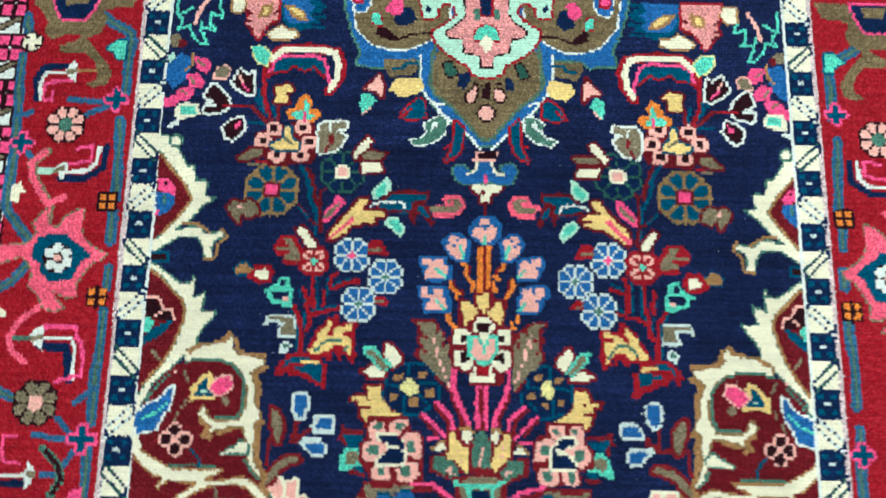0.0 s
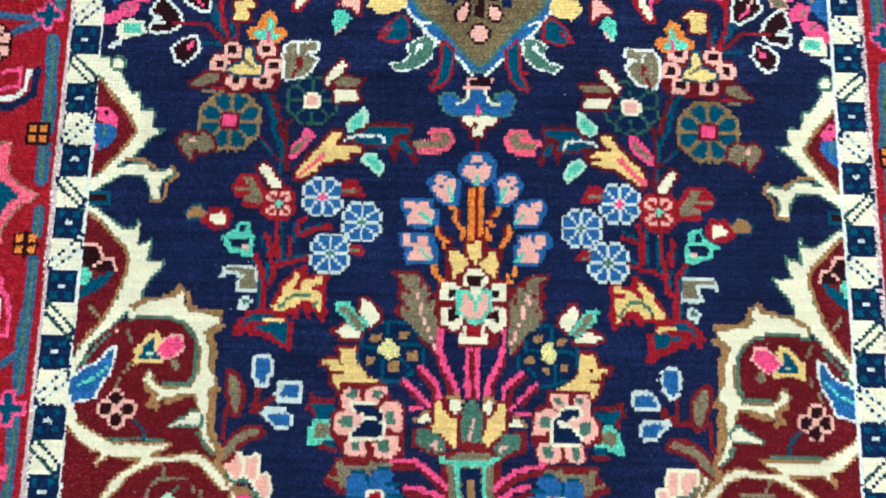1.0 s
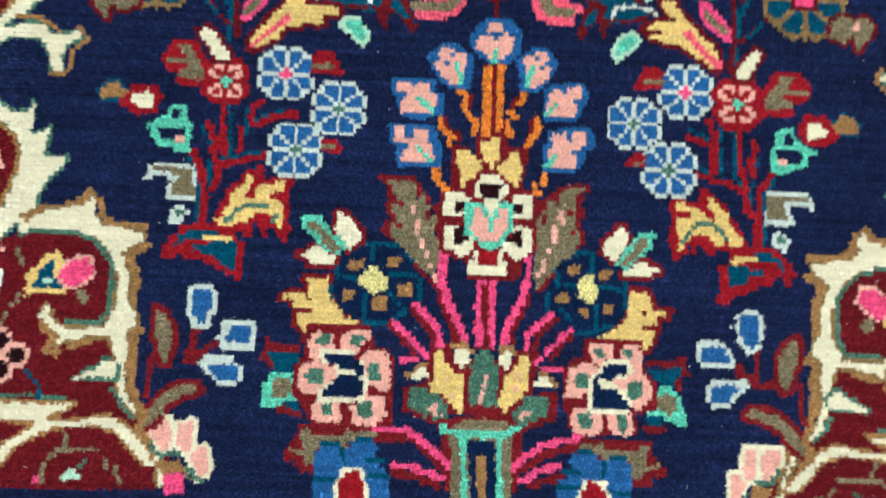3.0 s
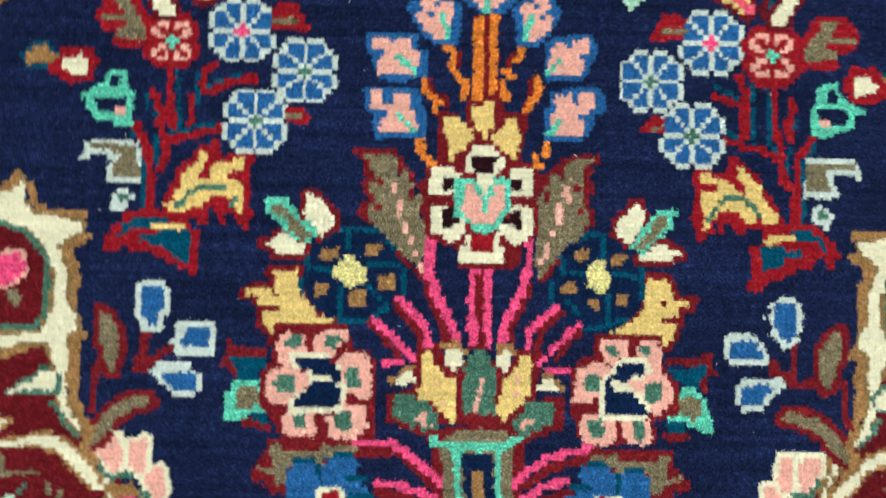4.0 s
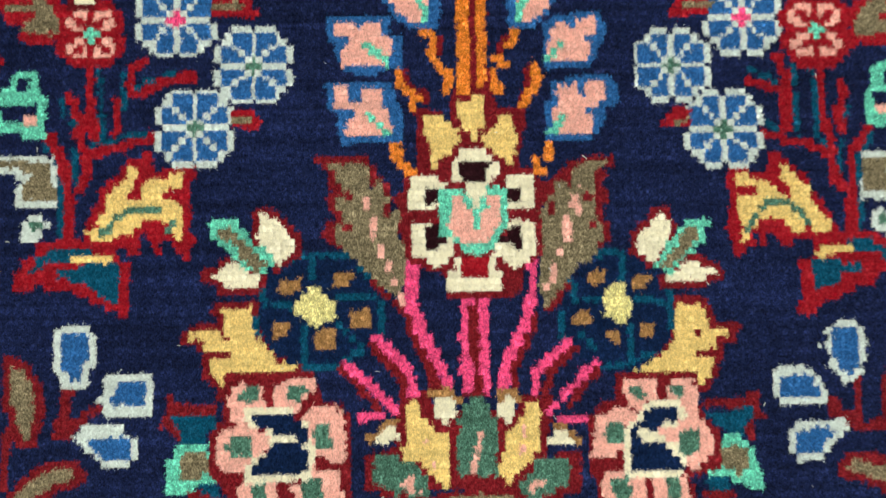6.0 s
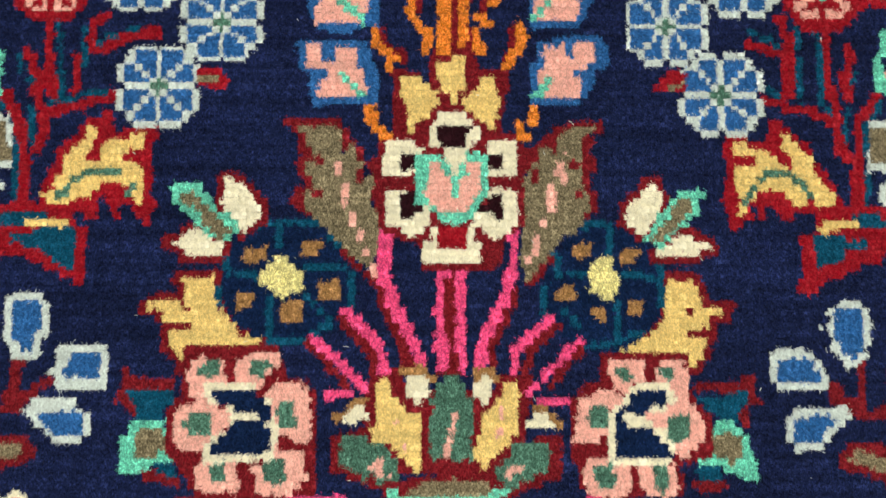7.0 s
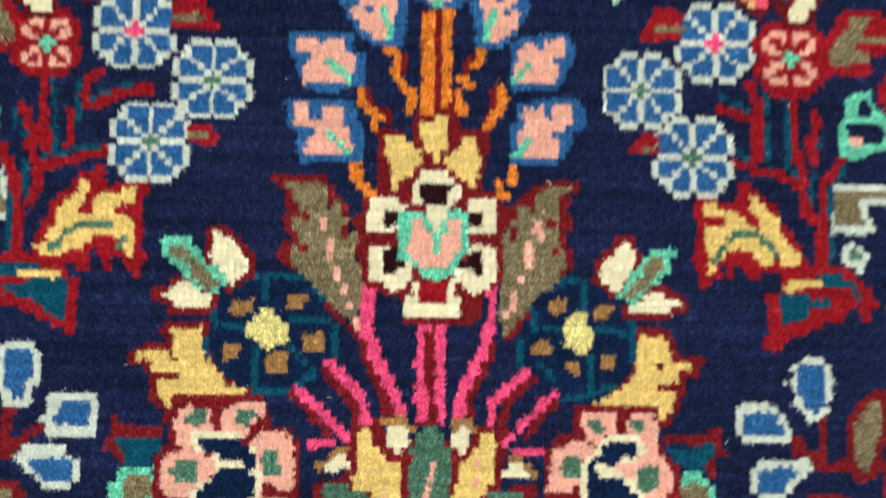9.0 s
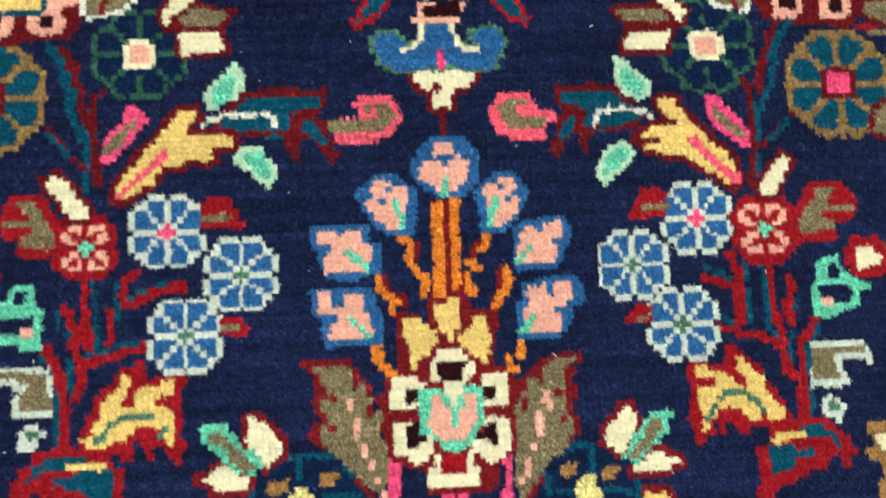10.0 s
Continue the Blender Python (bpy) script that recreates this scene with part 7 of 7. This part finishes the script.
m.line(SBL, 10.6, (-511, 53), (-492, 45))
m.line(OLV, 3.5, (-511, 53), (-492, 45))
m.line(SBL, 7.0, (-472, 379), (-435, 378))
m.line(SBL, 7.0, (-452, 361), (-425, 373))
m.line(SBL, 6.4, (-464, 7), (-431, 4))
m.line(SBL, 6.4, (-443, 25), (-428, 10))
m.line(SBL, 6.5, (-426, 41), (-408, 56))
m.line(SBL, 6.4, (-430, -22), (-421, -8))
m.line(SBL, 7.0, (-527, 359), (-513, 363))
m.line(SBL, 6.9, (-513, 316), (-503, 306))
m = Motif("border_palmette", "olive brown palmette branch with dark blue flower")
m.fill(OBR, (-517, 489), (-528, 500), (-520, 515), (-404, 517), (-412, 497), (-432, 495), (-444, 491), (-440, 473), (-446, 462), (-460, 455), (-452, 444), (-438, 430), (-427, 413), (-431, 399), (-447, 394), (-455, 398), (-443, 406), (-447, 423), (-461, 437), (-477, 435), (-489, 438), (-492, 445), (-476, 451), (-467, 458), (-483, 460), (-502, 452), (-510, 461), (-508, 475))
m.piece("flower", "dark blue flower with pink edge")
m.fill(NIG, (-505, 515), (-449, 516), (-459, 490), (-466, 480), (-492, 480), (-501, 493), edge=PNK, width=3)
m.fill(OBR, (-495, 512), (-463, 512), (-465, 499), (-489, 497))
m.mirror(-0.916, 10.4, 1.000, 0.8)
m = Motif("hook_leaf", "hooked leaf in dark blue, white and pink")
m.line(NIG, 7.7, (-471, 420), (-505, 418), (-512, 404), (-510, 379))
m.line(WHI, 3.9, (-476, 412), (-502, 411), (-507, 400), (-506, 379))
m.line(PNK, 4.5, (-473, 403), (-501, 399), (-502, 378), (-493, 378), (-492, 387))
m.piece("diamond")
m.fill(WHI, (-481, 415), (-471, 428), (-465, 416), (-469, 401), (-478, 408))
m.line(TAU, 5.8, (-477, 413), (-468, 415))
m.line(TAN, 3.9, (-465, 414), (-446, 415))
m = Motif("hook_leaf", "hooked leaf in dark blue, white and pink")
m.line(NIG, 7.6, (-423, 323), (-425, 299), (-444, 286), (-472, 286))
m.line(WHI, 4.4, (-431, 323), (-433, 304), (-442, 295), (-466, 293))
m.line(PNK, 3.8, (-457, 320), (-439, 325), (-439, 307), (-464, 302))
m.piece("diamond")
m.fill(WHI, (-474, 290), (-481, 296), (-467, 307), (-463, 297), (-470, 283))
m.line(MNT, 7.5, (-500, 293), (-477, 294))
m.line(TAU, 5.0, (-477, 294), (-470, 298))
m.mirror(-1.050, -40.7, 1.000, -1.3)
m = Motif("hook_leaf", "hooked leaf in dark blue, white and pink")
m.line(NIG, 9.5, (-469, 100), (-442, 98), (-435, 65))
m.line(WHI, 3.6, (-470, 109), (-438, 108), (-433, 99), (-431, 65))
m.line(PNK, 4.2, (-468, 120), (-434, 120), (-431, 108), (-425, 101), (-422, 70), (-448, 63))
m.piece("diamond")
m.fill(WHI, (-485, 108), (-474, 120), (-469, 121), (-466, 94), (-476, 101))
m.line(TAU, 5.4, (-478, 107), (-470, 109))
m.line(GRN, 4.8, (-500, 107), (-484, 107))
m = Motif("hook_leaf", "hooked leaf in dark blue, white and pink")
m.line(NIG, 8.0, (-504, -42), (-469, -41))
m.line(WHI, 4.6, (-505, -34), (-467, -33))
m.line(PNK, 3.5, (-481, 7), (-496, 6), (-493, -19), (-476, -22))
m.piece("diamond")
m.fill(WHI, (-470, -34), (-467, -19), (-456, -31), (-466, -47))
m.line(TAU, 5.2, (-466, -31), (-459, -32))
m.line(SBL, 4.6, (-453, -32), (-438, -32))
m = Motif("small_turquoise_bud", "turquoise bud with teal shade")
m.fill(TUR, (-437, 442), (-424, 454), (-415, 453), (-414, 430), (-423, 430), (-428, 439), edge=TEA, width=2)
m.mirror(-1.048, -48.2, 1.000, -0.2)
cross_flower(-419, 380, 16.0)
cross_flower(-519, 327, 14.7)
cross_flower(-414, 4, 18.0)
cross_flower(394, 378, 15)
cross_flower(390, 4, 15)
square_flower(-416, 260, 10)
square_flower(-415, 153, 10)
square_flower(393, 256, 10)
square_flower(393, 153, 10)
border_rosette(-473, 349, 22, SAL, GRN)
border_rosette(439, 349, 22, SAL, GRN)
border_rosette(-467, 40, 23.5, TAU, SAL)
m = Motif("pink_vine", "bright pink vine of the border")
m.line(TAU, 10.7, (-490, 317), (-504, 303), (-502, 288), (-490, 270), (-478, 253), (-479, 236))
m.line(SPK, 7.6, (-491, 316), (-505, 303), (-503, 288), (-492, 270), (-480, 254), (-480, 236))
m.line(SPK, 7.4, (-481, 256), (-465, 264))
m.line(SPK, 6.6, (-476, 141), (-496, 125), (-504, 107), (-498, 92), (-484, 82))
m.line(SPK, 7.2, (-469, 141), (-458, 138))
m.piece("palmette", "pink palmette with teal hexagon")
m.fill(SPK, (-441, 251), (-449, 249), (-461, 240), (-466, 229), (-472, 230), (-478, 234), (-482, 249), (-488, 243), (-494, 233), (-488, 224), (-493, 216), (-500, 209), (-533, 207), (-530, 186), (-503, 197), (-493, 189), (-488, 178), (-490, 164), (-480, 156), (-471, 141), (-460, 137), (-450, 141), (-461, 150), (-463, 159), (-448, 152), (-438, 154), (-440, 167), (-433, 179), (-424, 192), (-417, 194), (-411, 200), (-428, 209), (-438, 219), (-442, 229), edge=TAU, width=2)
m.fill(TEA, (-487, 218), (-475, 221), (-457, 223), (-450, 215), (-438, 209), (-427, 198), (-435, 194), (-441, 181), (-446, 171), (-469, 170), (-479, 178), (-481, 189), (-492, 195), (-491, 203))
m.piece("flower", "white and pink flower")
m.disc(BRN, -463, 195, 16.5)
m.disc(WHI, -472, 201, 5.5)
m.disc(WHI, -464, 206, 5.5)
m.disc(WHI, -454, 201, 5.5)
m.disc(WHI, -452, 190, 5.5)
m.disc(WHI, -460, 184, 5.5)
m.disc(WHI, -470, 188, 5.5)
m.disc(SAL, -463, 195, 4.3)
m.mirror(-0.974, -15.6, 1.063, -17.5)
m = Motif("small_ivory_mark", "ivory mark")
m.fill(IVO, (-524, 276), (-515, 280), (-507, 270), (-515, 266), (-514, 256), (-524, 259))
m.fill(IVO, (-520, 140), (-510, 136), (-509, 130), (-519, 131))
m = Motif("four_dot_mark", "ivory mark with four dark squares")
m.disc(IVO, -523, 449, 11.1, edge=BRN, width=2)
m.disc(BRN, -529, 455, 2.6)
m.disc(BRN, -518, 456, 2.6)
m.disc(BRN, -528, 443, 2.6)
m.disc(BRN, -517, 444, 2.6)
m = Motif("brown_sprig", "dark brown sprig with green edge")
m.line(GRN, 8.7, (-454, -6), (-437, -20), (-431, -36), (-440, -52))
m.line(BRN, 5.2, (-450, -9), (-436, -23), (-431, -36), (-438, -51))
m.fill(PNK, (-423, -54), (-417, -46), (-408, -43), (-408, -58))

# Guard stripes: dark squares and ivory squares with a barred diagonal, between white lines
def guard(middle, flip, start):
    m = Motif("guard_stripe", "ivory guard stripe with dark blue squares")
    m.fill(WHI, (middle(-200) - 16, -200), (middle(-200) + 16.5, -200), (middle(650) + 16.5, 650), (middle(650) - 16, 650))
    outer = 15.5 * flip
    m.line(MAU, 4.5, (middle(-200) + outer, -200), (middle(650) + outer, 650))
    m.fill(NIG, (middle(-200) - 13, -200), (middle(-200) + 14, -200), (middle(650) + 14, 650), (middle(650) - 13, 650))
    for k in range(-2, 10):
        y = start + 60.3 * k
        x = middle(y)
        m.piece("ivory_square", "ivory square with a barred dark diagonal")
        m.fill(IVO, (x - 13, y + 15), (x + 14, y + 15), (x + 14, y + 45), (x - 13, y + 45))
        s = flip if k % 2 else -flip
        for shift in (-6.0, 5.0):
            m.line(DGR if k % 2 else PAL, 2.9, (x - 13, y + 30 - s * 12 + shift), (x + 14, y + 30 + s * 13 + shift))
            for step in (-11, -6, -1, 4, 9, 14):
                m.disc(NIG, x + step, y + 30 + s * step * 0.93 + shift, 1.75)
        m.fill(NIG, (x - 15, y + 30 - s * 15), (x - 15, y + 30 - s * 6), (x - 9, y + 30 - s * 15))
        m.fill(NIG, (x + 15, y + 30 + s * 15), (x + 15, y + 30 + s * 6), (x + 9, y + 30 + s * 15))
        m.piece("dark_square", "dark blue square with a white dot")
        for ax, ay in ((-7, -8), (7, -8), (-7, 8), (7, 8)):
            m.disc(TEA, x + ax, y + ay, 3.2)
        m.fill(PAL, (x - 3.5, y - 1.5), (x + 3.5, y - 1.5), (x + 3.5, y + 2), (x - 3.5, y + 2))


guard(left_guard, -1, -6)
guard(right_guard, 1, -6)
for motif in Motif.made:
    motif.work()


def surface(x, y):
    """The gentle unevenness of a rug that lies on a floor, mm."""
    return 0.9 * np.sin(x / 173.0 + 1.0) * np.cos(y / 211.0) + 0.35 * np.sin(x / 61.0 + y / 47.0)


def fibres(rng, cx, cy, each):
    """Single wool fibres that rise out of the tufts and lean along the pile, three places and one face each."""
    lean = rng.normal(0, 0.45, len(cx))  # the ends of one tuft lean alike
    x, y, lean = np.repeat(cx, each), np.repeat(cy, each), np.repeat(lean, each)
    count = len(x)
    x = x + rng.normal(0, 0.38, count) * CELL
    y = y + rng.normal(0, 0.46, count) * CELL
    turn = lean + rng.normal(0, 0.45, count)
    length, thick = rng.uniform(1.0, 2.2, count), rng.uniform(0.24, 0.50, count)
    dx, dy = np.sin(turn) * length, -np.cos(turn) * length
    nx, ny = np.cos(turn) * thick / 2, np.sin(turn) * thick / 2
    z = surface(x, y) + rng.normal(-0.55, 0.15, count) + relief(x, y)
    places = np.empty((count, 3, 3))
    places[:, 0] = np.stack([x - nx - dx / 2, y - ny - dy / 2, z], -1)
    places[:, 1] = np.stack([x + nx - dx / 2, y + ny - dy / 2, z], -1)
    places[:, 2] = np.stack([x + dx / 2, y + dy / 2, z + rng.uniform(0.5, 1.1, count)], -1)
    return places.reshape(-1, 3)


def relief(x, y, knot_y=None):
    """The rows of tufts, each lying over the one below it like a shingle, and their columns, mm below the tips."""
    up = 2 * (((y - Y0) / KNOT) % 1 if knot_y is None else (y - knot_y) / KNOT + 0.5) - 1
    return np.where(up < 0, -0.3, -0.7) * up * up - 0.35 * np.cos(math.pi * (x - X0) / KNOT) ** 2


def separate(row, column):
    """Numbers the groups of knots that lie apart from one another, the largest first; -1 for groups of a few knots."""
    spots = {spot: -1 for spot in zip(row.tolist(), column.tolist())}
    sizes = []
    for first in spots:
        if spots[first] >= 0:
            continue
        spots[first], stack, size = len(sizes), [first], 0
        while stack:
            r, c = stack.pop()
            size += 1
            for dr in (-1, 0, 1):
                for dc in (-1, 0, 1):
                    if spots.get((r + dr, c + dc), 0) < 0:
                        spots[r + dr, c + dc] = len(sizes)
                        stack.append((r + dr, c + dc))
        sizes.append(size)
    order = sorted(range(len(sizes)), key=lambda k: -sizes[k])
    rank = {k: place if sizes[k] > 11 or place == 0 else -1 for place, k in enumerate(order)}
    return np.array([rank[k] for k in spots.values()])


def pile(name, index, parent, label):
    """The pile that this part owns, a mesh for every group of knots that lies apart. Returns the largest."""
    row, column = np.nonzero(owner == index)
    if not len(row):
        return None
    group = groups.get(index, np.zeros(len(row), int))
    made = [knots(name, index + 10000 * k, row[group == k], column[group == k], parent, label) for k in range(group.max() + 1)]
    return made[0]


row_shift = np.repeat(np.random.default_rng(5).normal(0, 0.30, lines // 2), 2)  # mm, rows of knots beaten in a little out of line
knot_rise = np.random.default_rng(6).normal(0, 0.20, (lines // 2, columns // 2))  # mm, knots cut a little unevenly


def knots(name, seed, row, column, parent, label):
    """One mesh of cut pile: the tufts and loose fibres of the given knots."""
    rng = np.random.default_rng(seed)
    yarns, slot = np.unique(colour[row, column], return_inverse=True)
    slot = slot.astype(np.int32)
    kx, ky = grid_x[column], grid_y[row]
    rise = knot_rise[row // 2, column // 2] - 0.45
    knot_y = Y0 + (row // 2 + 0.5) * KNOT
    tufts = []
    for a, b in ((-1, -1), (1, -1), (1, 1), (-1, 1)):
        x, y = kx + a * CELL / 2, ky + b * CELL / 2
        tufts.append(np.stack([x + row_shift[row], y, surface(x, y) + relief(x, y, knot_y) + rise], -1))
    tufts = np.stack(tufts, 1).reshape(-1, 3)
    near = (np.abs(kx) < NEAR_X) & (ky < NEAR_Y)
    hairs, hair_slots = [], []
    for chosen, each in ((near, 14), (~near, 5)):
        if chosen.any():
            hairs.append(fibres(rng, (kx + row_shift[row])[chosen], ky[chosen], each))
            hair_slots.append(np.repeat(slot[chosen], each))
    hairs, hair_slots = np.concatenate(hairs), np.concatenate(hair_slots)
    faces = len(row) + len(hair_slots)
    mesh = bpy.data.meshes.new(name)
    mesh.vertices.add(len(tufts) + len(hairs))
    mesh.vertices.foreach_set("co", (np.concatenate([tufts, hairs]) / 1000).astype(np.float32).ravel())
    mesh.loops.add(len(tufts) + len(hairs))
    mesh.loops.foreach_set("vertex_index", np.arange(len(tufts) + len(hairs), dtype=np.int32))
    mesh.polygons.add(faces)
    starts = np.concatenate([np.arange(0, len(tufts), 4), len(tufts) + np.arange(0, len(hairs), 3)])
    mesh.polygons.foreach_set("loop_start", starts.astype(np.int32))
    for yarn in yarns:
        mesh.materials.append(WOOLS[int(yarn)])
    mesh.polygons.foreach_set("material_index", np.concatenate([slot, hair_slots]))
    mesh.update(calc_edges=True)
    ob = new(name, mesh)
    ob.parent = parent
    return tagged(ob, label)


NEAR_X, NEAR_Y = 320, 330  # mm, the stretch that the camera comes close to
built, groups = {}, {}
for index in range(1, len(PARTS)):
    row, column = np.nonzero(owner == index)
    if 0 < len(row) < 6000:
        group = separate(row, column)
        owner[row[group < 0], column[group < 0]] = 0
        groups[index] = group[group >= 0]
for index, (name, label, above) in enumerate(PARTS):
    built[index] = pile(name, index, built.get(above) or rug, label)

# A few pale hairs and specks of lint caught in the pile
rng = np.random.default_rng(21)
bm = bmesh.new()
for _ in range(60):
    x, y, turn, bend = rng.uniform(-300, 300), rng.uniform(-70, 330), rng.uniform(0, math.pi), rng.uniform(-1.2, 1.2)
    length, thick = rng.uniform(0.8, 3.0), rng.uniform(0.08, 0.15)
    rail = []
    for k in range(5):
        a = turn + bend * k / 4
        x, y = x + math.cos(a) * length / 4, y + math.sin(a) * length / 4
        z = float(surface(x, y)) + 0.35 + 0.15 * math.sin(k)
        rail.append([bm.verts.new(((x + s * thick * math.sin(a)) / 1000, (y - s * thick * math.cos(a)) / 1000, (z + h) / 1000)) for s, h in ((-1, 0.0), (0, 0.12), (1, 0.0))])
    for before, after in zip(rail, rail[1:]):
        for k in range(2):
            bm.faces.new((before[k], before[k + 1], after[k + 1], after[k]))
lint = part("lint", bm, WOOLS[WHI], None, "pale hairs and specks of lint lying on the rug")
tagged(lint, category="lint", kind="stuff")

# Woven foundation and the pile beyond the worked stretch
slab("foundation", COTTON, (RUG_X[0] / 1000, RUG_X[1] / 1000, RUG_Y[0] / 1000, RUG_Y[1] / 1000, FLOOR, -0.0028), rug, "woven foundation under the pile, darkened for the shade between tufts")
EDGE = -0.0009
LG, RG = left_guard(200) / 1000, right_guard(0) / 1000
for y0, y1 in ((RUG_Y[0] / 1000, Y0 / 1000 - 0.001), (Y1 / 1000 + 0.001, RUG_Y[1] / 1000)):
    slab("field_pile", WOOLS[NAV], (LG + 0.017, RG - 0.017, y0, y1, -0.0028, EDGE), rug)
    slab("guard_pile", WOOLS[IVO], (LG - 0.017, LG + 0.017, y0, y1, -0.0028, EDGE), rug)
    slab("guard_pile", WOOLS[IVO], (RG - 0.017, RG + 0.017, y0, y1, -0.0028, EDGE), rug)
    slab("border_pile", WOOLS[RED], (RUG_X[0] / 1000, LG - 0.017, y0, y1, -0.0028, EDGE), rug)
    slab("border_pile", WOOLS[RED], (RG + 0.017, RUG_X[1] / 1000, y0, y1, -0.0028, EDGE), rug)
slab("border_pile", WOOLS[RED], (RUG_X[0] / 1000, X0 / 1000 - 0.001, Y0 / 1000 - 0.001, Y1 / 1000 + 0.001, -0.0028, EDGE), rug)
slab("border_pile", WOOLS[RED], (X1 / 1000 + 0.001, RUG_X[1] / 1000, Y0 / 1000 - 0.001, Y1 / 1000 + 0.001, -0.0028, EDGE), rug)
